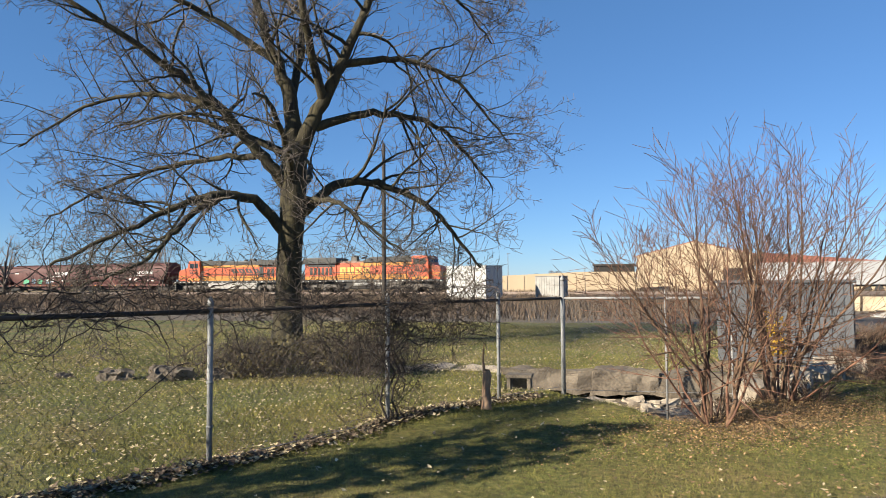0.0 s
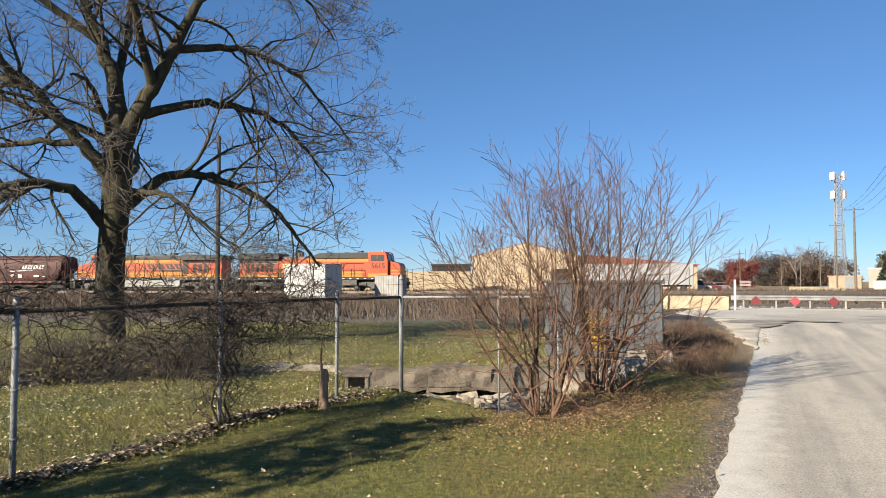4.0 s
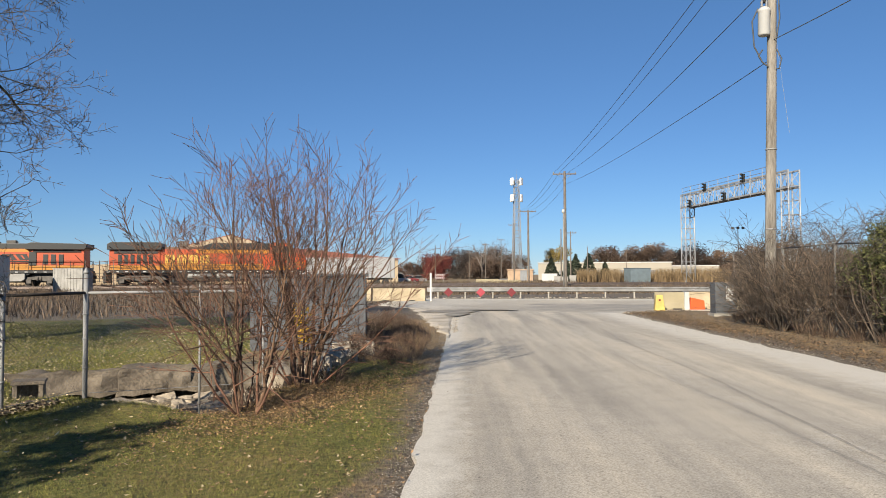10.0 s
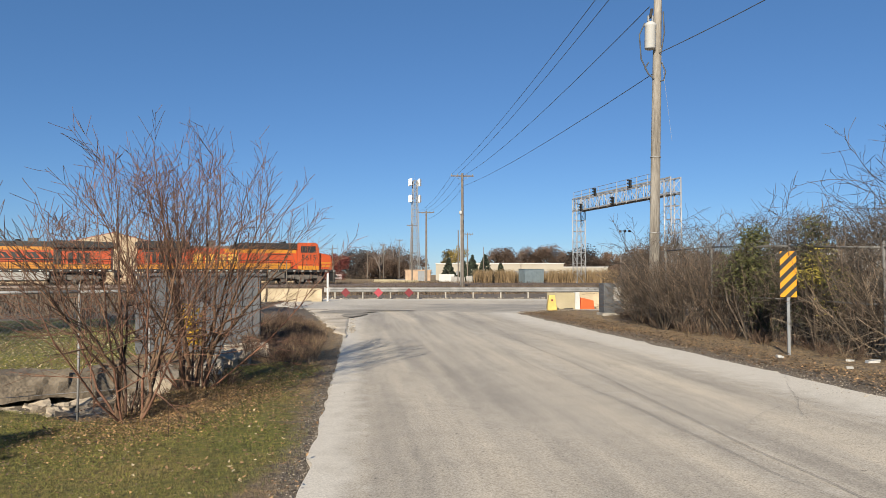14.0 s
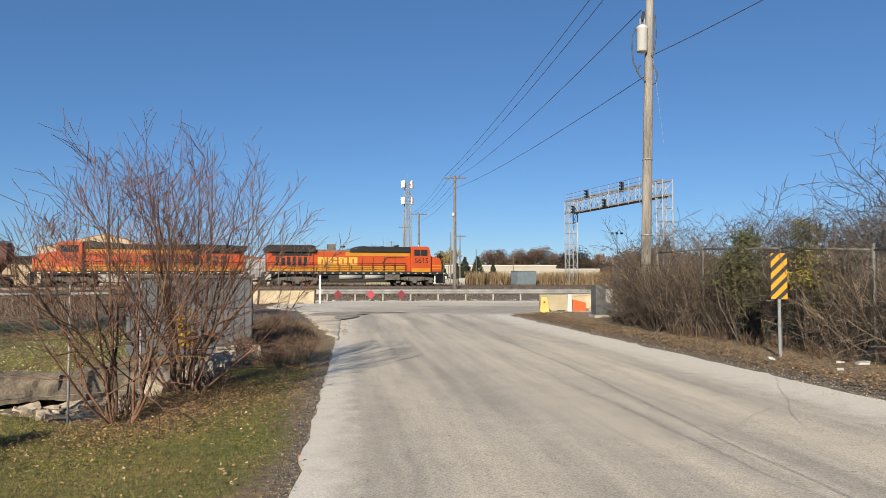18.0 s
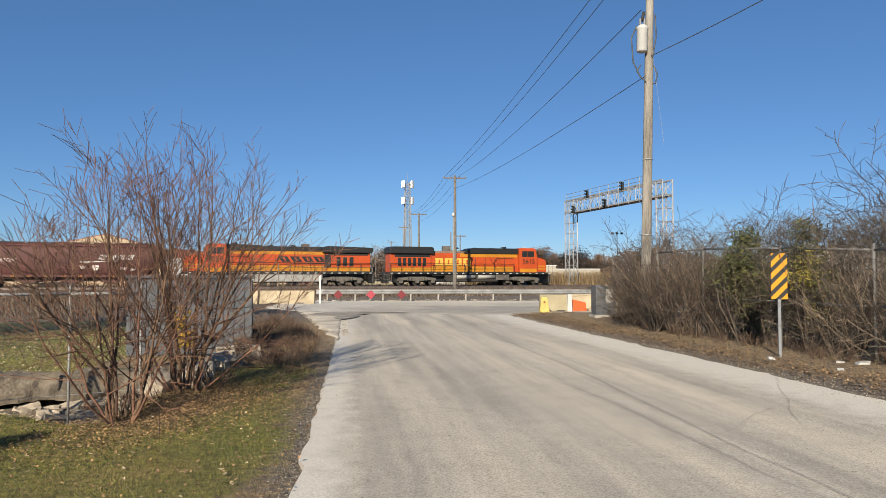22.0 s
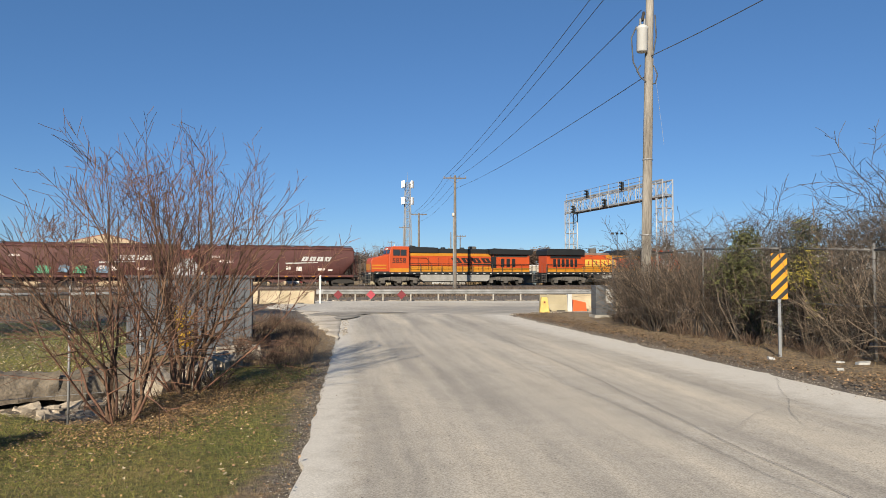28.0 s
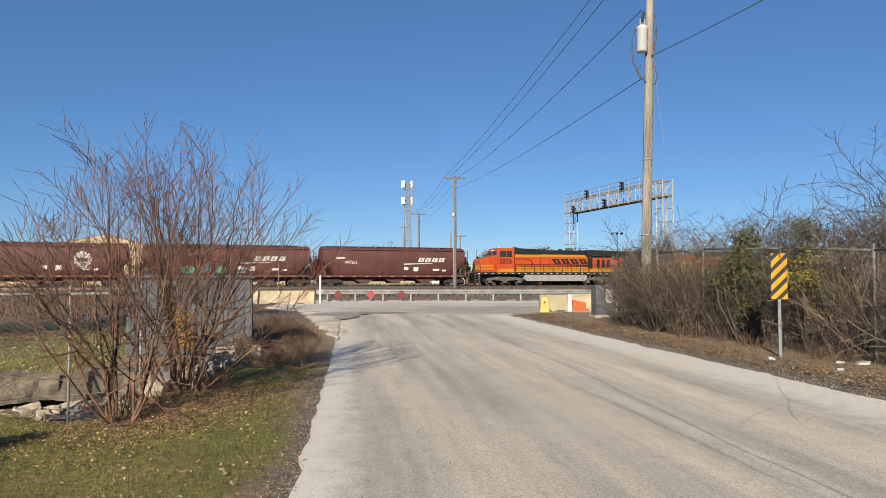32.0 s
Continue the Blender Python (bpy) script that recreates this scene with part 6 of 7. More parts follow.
part("lamp_head", lathe([(0.08, 0), (0.17, 0.08), (0.16, 0.35), (0.08, 0.42)], 12, at=(0, 0, 8.2)), M_WHITE, t)
for k, (a, r, h) in enumerate(((-0.3, 112, 1.3), (-0.9, 112, 1.2), (-1.5, 113, 1.4))):
    t = thing("signal_box", at(a, r), "small grey railway equipment box", "cabinet", "track boxes")
    part("body", box(-0.5, 0.5, -0.35, 0.35, 0, h, 0.03), M_TANKGREY, t)
    part("lid", box(-0.55, 0.55, -0.4, 0.4, h, h + 0.06, 0.01), M_TANKGREY, t)
t = thing("lamp_mast", at(-13.65, 95), "thin mast with a cluster of lamps", "street lamp")
part("shaft", rod((0, 0, 0), (0, 0, 7.2), 0.07, 0.05), M_DARKPOLE, t)
for x in (-0.6, 0, 0.6):
    part("lamp_head", box(x - 0.15, x + 0.15, -0.15, 0.15, 7.1, 7.35, 0.03), M_DARKPOLE, t)


# ---------------------------------------------------------------- reeds, grass and leaves (too many to count)
def blades(name, count, pick, h0, h1, width, material, seed, label, lean=0.35):
    rnd = np.random.default_rng(seed)
    v, f = [], []
    for x, y in pick(count, rnd):
        z = ground_z(x, y)
        a, h = rnd.uniform(0, 6.28), rnd.uniform(h0, h1)
        b = rnd.uniform(0, 6.28)
        l = lean * h * rnd.uniform(0, 1)
        dx, dy = width * cos(a), width * sin(a)
        k = len(v)
        v += [(x - dx, y - dy, z - 0.01), (x + dx, y + dy, z - 0.01), (x + l * cos(b), y + l * sin(b), z + h)]
        f.append((k, k + 1, k + 2))
    return tagged(soup(name, v, f, material), label, "grass", kind="stuff")


def reed_places(count, rnd):
    for _ in range(count):
        a, r = rnd.uniform(-13, -1.9), rnd.uniform(99, 110)
        if -7.8 < a < -5.1 and r < 106:
            continue
        p = polar(a, r)
        yield p.x, p.y


blades("reed_bed", 9000, reed_places, 1.3, 2.35, 0.05, M_REED, 1, "strip of tall dry tan reeds beyond the tracks", 0.25)


def trackside(count, rnd):
    for _ in range(count):
        s, d = rnd.uniform(-110, 60), rnd.choice([rnd.uniform(54, 74), rnd.uniform(30, 74), rnd.uniform(30, 56), rnd.uniform(89, 100)])
        if d < 56 and s > -3:
            continue
        yield s * UX - d * UY, s * UY + d * UX


blades("trackside_weeds", 90000, trackside, 0.15, 0.7, 0.035, M_YARDWEED, 2, "dead brown weeds beside the tracks", 0.6)


def lawn_near(count, rnd):
    n = 0
    while n < count:
        y = rnd.uniform(2.2, 14) if rnd.random() < 0.75 else rnd.uniform(2.2, 8)
        x = road_left(y) - rnd.uniform(0.1, 7.5)
        n += 1
        a, b = zones(x, y)
        if rnd.random() < a and ditch(x, y) < 0.3:
            yield x, y


def lawn_yard(count, rnd):
    for _ in range(count):
        x, y = rnd.uniform(-24, -6), rnd.uniform(1, 22)
        if zones(x, y)[0] > 0.5 and ditch(x, y) < 0.2 and x < road_left(y) - 3:
            yield x, y


def verge(count, rnd):
    n = 0
    while n < count:
        n += 1
        y = rnd.uniform(2.5, 15)
        x = road_left(y) - 0.16 - rnd.uniform(0.0, 1.0) ** 0.7 * 3.3 - 0.14 * noise.noise(Vector((0, y * 1.3, 5)))
        if rnd.random() < zones(x, y)[1]:
            yield x, y


def verge_right(count, rnd):
    for _ in range(count):
        y = rnd.uniform(7, 32)
        yield road_right(y) + rnd.uniform(0.7, 3.0), y


blades("lawn_grass", 280000, lawn_near, 0.012, 0.034, 0.002, M_GRASS, 3, "short mown green grass", 2.4)
blades("lawn_grass", 70000, lawn_near, 0.01, 0.03, 0.002, M_STRAW, 33, "dead straw among the mown grass", 2.2)
blades("lawn_grass", 140000, lawn_yard, 0.025, 0.07, 0.005, M_GRASS, 4, "short green grass of the fenced yard", 1.3)
blades("dry_grass", 60000, verge, 0.015, 0.06, 0.0024, M_STRAW, 5, "dead brown grass along the road's edge", 1.0)


def verge_tall(count, rnd):
    for _ in range(count):
        y = rnd.uniform(13.0, 25)
        yield min(road_left(y), apron_left(y)) - 0.4 - abs(rnd.normal(0, 0.7)), y


blades("dry_grass", 3000, verge_tall, 0.08, 0.36, 0.004, M_WEED, 8, "spiky dead brown grass beside the road", 1.0)
blades("dry_grass", 500, verge_tall, 0.06, 0.26, 0.004, M_DRYGRASS, 9, "spiky pale dead grass beside the road", 1.1)
blades("dry_grass", 1500, verge_right, 0.03, 0.13, 0.003, M_DRYGRASS, 6, "dead grass at the foot of the brush", 1.0)


def leaves(name, count, pick, size, material, seed, label):
    rnd = np.random.default_rng(seed)
    v, f = [], []
    for x, y in pick(count, rnd):
        z = ground_z(x, y) + rnd.uniform(0.015, 0.06)
        a, s = rnd.uniform(0, 6.28), size * rnd.uniform(0.6, 1.4)
        t1, t2, cup = rnd.normal(0, 0.3), rnd.normal(0, 0.3), rnd.uniform(0.1, 0.5) * s
        ca, sa = cos(a), sin(a)
        k = len(v)
        for u, w, c in ((-1, 0, cup), (-0.2, 0.55, cup * 0.4), (0.9, 0.1, cup), (-0.1, -0.6, cup * 0.5), (0, 0, 0)):
            px, py = u * s, w * s
            v.append((x + px * ca - py * sa, y + px * sa + py * ca, z + c + t1 * px + t2 * py))
        f += [(k, k + 4, k + 1), (k + 1, k + 4, k + 2), (k + 2, k + 4, k + 3), (k + 3, k + 4, k)]
    return tagged(soup(name, v, f, material), label, "leaves", kind="stuff")


def leaf_fence(count, rnd):
    for _ in range(count):
        y = rnd.uniform(-0.5, 8.6)
        yield fence_l_x(y) + 0.05 + rnd.normal(0, 0.12), y


def leaf_yard(count, rnd):
    for _ in range(count):
        x, y = rnd.uniform(-26, -6.4), rnd.uniform(0.5, 22)
        if zones(x, y)[0] > 0.4:
            yield x, y


def leaf_lawn(count, rnd):
    for _ in range(count):
        y = rnd.uniform(2.5, 13)
        yield road_left(y) - rnd.uniform(0.3, 5.5), y


def leaf_shrub(count, rnd):
    for _ in range(count):
        f = rnd.normal(0, 1.0)
        yield -3.3 + 0.14 * f + rnd.normal(0, 0.55), 9.1 + 1.35 * f


def leaf_right(count, rnd):
    for _ in range(count):
        y = rnd.uniform(7, 33)
        yield road_right(y) + 0.15 + abs(rnd.normal(0.75, 0.55)), y


M_GOLDLEAF = mat("golden brown leaf", (0.21, 0.12, 0.048), 0.8, 0, 0.25, 9, 60, 0.1, tint=(0.39, 0.25, 0.112), spread=0.55)
M_LITTER = mat("dark leaf litter", (0.07, 0.048, 0.03), 0.85, 0, 0.3, 9, 60, 0.1, tint=(0.15, 0.105, 0.065), spread=0.6)
leaves("fallen_leaves", 2000, leaf_fence, 0.03, M_LEAF, 11, "pale dry leaves heaped along the fence line")
leaves("fallen_leaves", 3200, leaf_fence, 0.032, M_LITTER, 18, "dark rotting leaves heaped along the fence line")
leaves("fallen_leaves", 36000, leaf_yard, 0.021, M_LEAF, 12, "pale dry leaves strewn over the yard")
leaves("fallen_leaves", 420, leaf_lawn, 0.024, M_LEAF, 13, "few pale dry leaves on the lawn")
leaves("fallen_leaves", 4000, leaf_shrub, 0.015, M_LITTER, 20, "dark leaf litter under the shrubs")
leaves("fallen_leaves", 13000, leaf_shrub, 0.0125, M_GOLDLEAF, 14, "brown leaves under the shrubs")
leaves("fallen_leaves", 3200, leaf_right, 0.026, M_LEAFBROWN, 15, "brown leaf litter below the brush")
leaves("fallen_leaves", 5000, leaf_right, 0.028, M_LITTER, 19, "dark leaf litter below the brush")


def leaf_verge(count, rnd):
    for _ in range(count):
        y = rnd.uniform(3, 18)
        yield road_left(y) - abs(rnd.normal(0.1, 0.9)), y


leaves("fallen_leaves", 1300, leaf_verge, 0.018, M_LEAFBROWN, 16, "brown leaves blown along the road's edge")


def pebbles(count, pick, lo, hi, material, seed, label):
    """Small angular stones."""
    rnd = np.random.default_rng(seed)
    v, f = [], []
    for x, y in pick(count, rnd):
        s, k = lo + (hi - lo) * rnd.uniform(0, 1) ** 3, len(v)
        z = max(ground_z(x, y), 0.004) + s * 0.2
        a = rnd.uniform(0, 6.28)
        for dx, dy, dz in ((cos(a), sin(a), 0), (-sin(a) * 0.8, cos(a) * 0.8, 0), (-cos(a), -sin(a), 0.1), (sin(a) * 0.7, -cos(a) * 0.7, 0), (0.1, 0, 0.6), (0, 0, -0.6)):
            j = rnd.uniform(0.75, 1.2)
            v.append((x + dx * s * j, y + dy * s * j, z + dz * s * j))
        f += [(k, k + 1, k + 4), (k + 1, k + 2, k + 4), (k + 2, k + 3, k + 4), (k + 3, k, k + 4), (k + 1, k, k + 5), (k + 2, k + 1, k + 5), (k + 3, k + 2, k + 5), (k, k + 3, k + 5)]
    return tagged(soup("gravel", v, f, material), label, "gravel", kind="stuff")


def edge_left(count, rnd):
    for _ in range(count):
        y = rnd.uniform(3, 22)
        yield road_left(y) - abs(rnd.normal(0.05, 0.12)) + 0.03, y


def edge_right(count, rnd):
    for _ in range(count):
        y = rnd.uniform(7, 34)
        yield road_right(y) + rnd.normal(0.1, 0.28), y


def apron_spread(count, rnd):
    for _ in range(count):
        y = rnd.uniform(20, 47)
        yield apron_left(y) + (road_left(y) + 0.3 - apron_left(y)) * rnd.uniform(0, 1), y


M_PALESTONE = mat("pale edge gravel", (0.26, 0.225, 0.175), 0.95, 0, 0.3, 9, 60, 0.1, tint=(0.45, 0.395, 0.315), spread=0.35)
M_PEBBLE = mat("edge gravel", (0.22, 0.19, 0.15), 0.95, 0, 0.3, 9, 60, 0.1, tint=(0.34, 0.3, 0.245), spread=0.4)
pebbles(5000, edge_left, 0.003, 0.012, M_PEBBLE, 71, "loose grey gravel at the road's edge")
pebbles(4500, edge_right, 0.005, 0.02, M_PALESTONE, 72, "loose gravel and dirt crumbs along the road's edge")
pebbles(3000, apron_spread, 0.012, 0.05, M_PEBBLE, 73, "loose pale gravel on the apron")


def rail_foot(count, rnd):
    for _ in range(count):
        x = rnd.uniform(-9.5, 24)
        yield x, 49.1 + 0.035 * (x + 8) + rnd.normal(0, 0.28)


pebbles(900, rail_foot, 0.03, 0.13, M_PALESTONE, 74, "pale stones and crumbs strewn along the guard rail")
# litter
for k, (x, y, s) in enumerate(((7.75, 13.35, 0.13), (7.55, 13.7, 0.08), (6.55, 14.4, 0.1), (7.0, 12.7, 0.06))):
    ob = link("litter", rough_block(s * 1.6, s, s * 0.7, 200 + k, 3, s * 0.5), M_WHITE)
    ob.matrix_basis = pose(x, y, s * 0.2, 10, 5, 40 * k)
    tagged(ob, "crumpled white scrap of litter in the leaves", "litter", "roadside litter")

# ---------------------------------------------------------------- the train (all in the vehicle's own space: x ahead, z from the rail)
def wheelset(parent, x, r, grey=M_TRUCK):
    bm = rod((0, -0.75, 0), (0, 0.75, 0), 0.09)
    for sgn in (-1, 1):
        rod((0, sgn * 0.68, 0), (0, sgn * 0.8, 0), r, n=20, bm=bm)
        rod((0, sgn * 0.8, 0), (0, sgn * 0.84, 0), r * 0.62, n=14, bm=bm)
        for k in range(3):
            a = 2 * pi * k / 3
            rod((r * 0.4 * cos(a), sgn * 0.84, r * 0.4 * sin(a)), (r * 0.4 * cos(a), sgn * 0.86, r * 0.4 * sin(a)), 0.07, n=6, bm=bm)
    w = part("wheelset", bm, M_UNDER, parent)
    w.matrix_basis = pose(x, 0, r)
    WHEELS.append((w, x, r))
    return w


WHEELS = []


def block(name, parent, x0, x1, w, z0, z1, material, label="", bevel=0.05):
    return part(name, box(x0, x1, -w / 2, w / 2, z0, z1, bevel), material, parent, label)


def locomotive(m, label, number, kind):
    t = thing("locomotive", m, label, "locomotive", "train")
    L = 10.6
    old = kind == "old"
    paint = M_ORANGE
    frame_bm = box(-L, L, -1.5, 1.5, 1.38, 1.62, 0.03)
    part("frame", frame_bm, M_BLACK, t)
    for sgn in (-1, 1):
        bm = None
        for k in range(24):
            x = -L + 0.3 + k * 0.9
            bm = box(x, x + 0.28, sgn * 1.5, sgn * 1.525, 1.47, 1.56, bm=bm)
        part("sill_stripe", bm, M_WHITE, t, "row of white reflective dashes")
        part("walkway_edge", box(-L + 0.4, L - 0.6, min(sgn * 1.44, sgn * 1.505), max(sgn * 1.44, sgn * 1.505), 1.62, 1.72, 0.01), M_UNDER, t)
        part("lower_stripe", box(-5.05, 5.7, min(sgn * 1.05, sgn * 1.07), max(sgn * 1.05, sgn * 1.07), 1.64, 2.35, 0.006), M_LOCOYEL, t, "yellow lower stripe")
        part("lower_stripe", box(-10.15, -5.12, min(sgn * 1.15, sgn * 1.17), max(sgn * 1.15, sgn * 1.17), 1.64, 2.2, 0.006), M_LOCOYEL, t, "yellow lower stripe")
        part("lower_stripe", box(5.8 if not old else 6.45, 8.1 if not old else 8.75, min(sgn * 1.52, sgn * 1.53), max(sgn * 1.52, sgn * 1.53), 1.66, 2.1, 0.006), M_LOCOYEL, t, "yellow lower stripe")
    # hoods
    block("engine_hood", t, -5.1, 6.4 if old else 5.8, 2.1, 1.62, 3.95, paint)
    block("radiator_hood", t, -10.2, -5.1, 2.3, 1.62, 3.85, paint)
    for sgn in (-1, 1):
        a, b = sgn * 1.05, sgn * 1.075
        lo, hi = min(a, b), max(a, b)
        part("upper_stripe", box(-4.9 if not old else -1.4, 6.3 if old else 5.7, lo, hi, 3.5 if old else 3.6, 3.93, 0.008), M_LOCOYEL, t, "broad yellow band under the roof")
        # doors and grilles
        for k in range(8):
            x = -4.6 + k * 1.3
            bm = box(x, x + 0.03, min(sgn * 1.05, sgn * 1.09), max(sgn * 1.05, sgn * 1.09), 1.95, 3.4)
            part("hood_seam", bm, M_UNDER, t)
        c, d = sgn * 1.15, sgn * 1.2
        lo, hi = min(c, d), max(c, d)
        if old:
            for k in range(6):
                part("grille", box(-9.3 + k * 0.62, -8.92 + k * 0.62, lo, hi, 2.35, 3.35, 0.01), M_BLACK, t, "black louvred grille")
            part("grille", box(-9.7, -5.3, lo, hi, 3.45, 3.8, 0.01), M_BLACK, t, "black louvred grille")
        else:
            for k in range(3):
                part("grille", box(-8.2 + k * 0.75, -7.75 + k * 0.75, lo, hi, 2.3, 3.35, 0.01), M_BLACK, t, "black louvred grille")
            part("grille", box(-5.6, -4.9, lo, hi, 2.2, 3.6, 0.01), M_BLACK, t, "black louvred grille")
            part("grille", box(-9.9, -5.3, lo, hi, 3.55, 3.82, 0.01), M_UNDER, t, "dark roof grille")
    # roofs
    if old:
        part("radiator_roof", prism([(-10.35, 3.85), (-4.9, 3.85), (-4.9, 4.55), (-5.3, 4.66), (-10.0, 4.66), (-10.35, 4.45)], -1.5, 1.5, bevel=0.04), M_BLACK, t, "black flared radiator roof")
        part("engine_roof", prism([(-4.9, 3.9), (-0.4, 3.9), (-0.4, 4.2), (-4.9, 4.2)], -1.0, 1.0, bevel=0.06), M_SOOT, t, "low sooty weathered engine roof")
        part("inverter_roof", prism([(6.4, 3.92), (6.4, 4.62), (0.2, 4.62), (-0.9, 4.22), (-0.9, 3.92)], -1.2, 1.2, bevel=0.05), M_BLACK, t, "raised black roof box")
    else:
        part("radiator_roof", prism([(-10.5, 4.05), (-10.3, 3.85), (-4.6, 3.85), (-4.6, 4.45), (-5.2, 4.6), (-10.5, 4.45)], -1.52, 1.52, bevel=0.04), M_BLACK, t, "black overhanging radiator roof")
        part("engine_roof", prism([(-4.6, 3.9), (2.0, 3.9), (2.0, 4.5), (-4.6, 4.5)], -1.05, 1.05, bevel=0.08), M_BLACK, t, "black engine roof")
        part("inverter_roof", prism([(2.0, 3.95), (5.75, 3.95), (5.75, 4.7), (2.0, 4.6)], -1.2, 1.2, bevel=0.05), M_BLACK, t, "raised black roof box")
    part("exhaust_stack", box(-3.3, -2.4, -0.3, 0.3, 4.1, 4.85, 0.05), M_TRUCK, t, "sooty exhaust stack")
    for x in (1.0, 3.2, -1.5):
        part("roof_vent", lathe([(0.3, 0), (0.3, 0.12), (0.22, 0.2)], 12, at=(x, 0, 4.5)), M_BLACK, t)
    part("horn", rod((4.6, 0.2, 4.75), (5.3, 0.2, 4.78), 0.05, 0.11), M_BLACK, t)
    # cab and nose
    c0, c1 = (6.4, 8.75) if old else (5.75, 8.1)
    cab = part("cab", prism([(c0, 1.62), (c1 + 0.1, 1.62), (c1 + 0.1, 3.55), (c1 - 0.1, 4.5), (c1 - 0.35, 4.68), (c0 + 0.1, 4.68), (c0, 4.55)], -1.52, 1.52, bevel=0.06), paint, t)
    nose = part("nose", prism([(c1, 1.62), (10.3, 1.62), (10.3, 2.95), (10.1, 3.3), (c1, 3.62 if old else 3.75)], -1.15, 1.15, bevel=0.08), paint, t)
    part("nose_stripe", prism([(10.302, 1.9), (10.33, 1.9), (10.33, 2.6), (10.302, 2.6)], -1.1, 1.1), M_LOCOYEL, t, "yellow band round the nose")
    part("antenna", rod((c0 + 1.4, 0, 4.66), (c0 + 1.4, 0, 4.95), 0.12, 0.05), M_WHITE, t)
    for y in (-0.25, 0.25):
        part("headlight", rod((c1 - 0.12, y, 4.40), (c1 + 0.06, y, 4.38), 0.1, n=12), M_WHITE, t, "round clear headlight")
    for sgn in (-1, 1):
        lo, hi = min(sgn * 1.515, sgn * 1.535), max(sgn * 1.515, sgn * 1.535)
        for x0, x1 in ((c0 + 0.4, c0 + 1.05), (c0 + 1.2, c0 + 1.95)):
            w = part("side_window", box(x0, x1, lo, hi, 3.62, 4.25, 0.01), M_GLASS, t, "dark cab side window")
            part("window_frame", box(x0 - 0.05, x1 + 0.05, lo + 0.002 * sgn, hi - 0.006 * sgn, 3.57, 4.3, 0.005), M_BLACK, w)
        part("windscreen", prism([(c1 - 0.04, 3.85), (c1 + 0.1, 3.85), (c1 + 0.0, 4.28), (c1 - 0.1, 4.28)], sgn * 0.75 - 0.55, sgn * 0.75 + 0.55), M_GLASS, t, "dark sloped windscreen")
        for zz in (2.0, 2.35):
            part("nose_stripe", box(c1 + 0.35, 10.2, min(sgn * 1.15, sgn * 1.165), max(sgn * 1.15, sgn * 1.165), zz, zz + 0.16, 0.004), M_LOCOYEL, t, "yellow stripe on the nose side")
        # fleet number
        cu = bpy.data.curves.new("number", "FONT")
        cu.body, cu.size, cu.extrude, cu.align_x, cu.align_y = number, 0.86, 0.004, "CENTER", "CENTER"
        cu.materials.append(M_BLACK)
        ob = new("number", cu)
        ob.parent = t
        ob.matrix_basis = pose(c0 + 1.25, sgn * 1.54, 2.98, 90, 0, 0 if sgn < 0 else 180)
        # maker's lettering as plain shapes
        y0 = sgn * 1.082
        for k in range(4):
            x = (-4.6 if old else -5.0) + k * (1.2 if old else 1.3)
            skew = 0.0 if old else 0.45
            hgt = (2.4, 3.34) if old else (2.78, 3.38)
            out = [(x, hgt[0]), (x + 1.0, hgt[0]), (x + 1.0 + skew, hgt[1]), (x + skew, hgt[1])]
            hole = part("emblem", prism(out, min(y0, y0 + 0.012 * sgn), max(y0, y0 + 0.012 * sgn)), M_EMBLEM if old else M_BLACK, t, "yellow emblem block" if old else "slanted black emblem block")
            xi = x + 0.42
            zi = (hgt[0] + hgt[1]) / 2
            part("emblem_gap", prism([(xi + skew * 0.2, zi - 0.3 * (hgt[1] - hgt[0])), (xi + 0.16 + skew * 0.2, zi - 0.3 * (hgt[1] - hgt[0])), (xi + 0.16 + skew * 0.8, zi + 0.3 * (hgt[1] - hgt[0])), (xi + skew * 0.8, zi + 0.3 * (hgt[1] - hgt[0]))], min(y0 + 0.012 * sgn, y0 + 0.02 * sgn), max(y0 + 0.012 * sgn, y0 + 0.02 * sgn)), paint, hole)
        if not old:
            part("emblem", prism([(-5.4, 2.5), (-0.2, 2.62), (-0.1, 2.68), (-5.3, 2.62)], min(y0, y0 + 0.012 * sgn), max(y0, y0 + 0.012 * sgn)), M_BLACK, t, "thin black swoosh")
        # handrails and steps
        bm = rod((-10.3, sgn * 1.45, 2.65), (5.7, sgn * 1.45, 2.65), 0.036, n=5)
        rod((-10.3, sgn * 1.45, 2.15), (5.7, sgn * 1.45, 2.15), 0.022, n=5, bm=bm)
        rod((3.0, sgn * 1.12, 2.7), (3.5, sgn * 1.12, 3.35), 0.03, n=5, bm=bm)
        rod((3.5, sgn * 1.12, 3.35), (5.7, sgn * 1.12, 3.35), 0.03, n=5, bm=bm)
        for k in range(13):
            x = -10.3 + k * 1.33
            rod((x, sgn * 1.45, 1.62), (x, sgn * 1.45, 2.65), 0.03, n=5, bm=bm)
        part("handrail", bm, M_BLACK, t, "thin dark handrail along the walkway")
        for x in (-10.75, 10.75):
            bm = None
            for k in range(4):
                bm = box(x - 0.3, x + 0.3, min(sgn * 1.15, sgn * 1.5), max(sgn * 1.15, sgn * 1.5), 0.45 + 0.3 * k, 0.5 + 0.3 * k, bm=bm)
            for dx in (-0.32, 0.32):
                box(x + dx - 0.02, x + dx + 0.02, sgn * 1.48 - 0.02, sgn * 1.48 + 0.02, 0.4, 2.7, bm=bm)
            part("steps", bm, M_TRUCK, t)
    for x in (-L, L):
        sg = 1 if x > 0 else -1
        part("coupler", box(min(x, x + sg * 0.55), max(x, x + sg * 0.55), -0.15, 0.15, 0.75, 1.05, 0.03), M_UNDER, t)
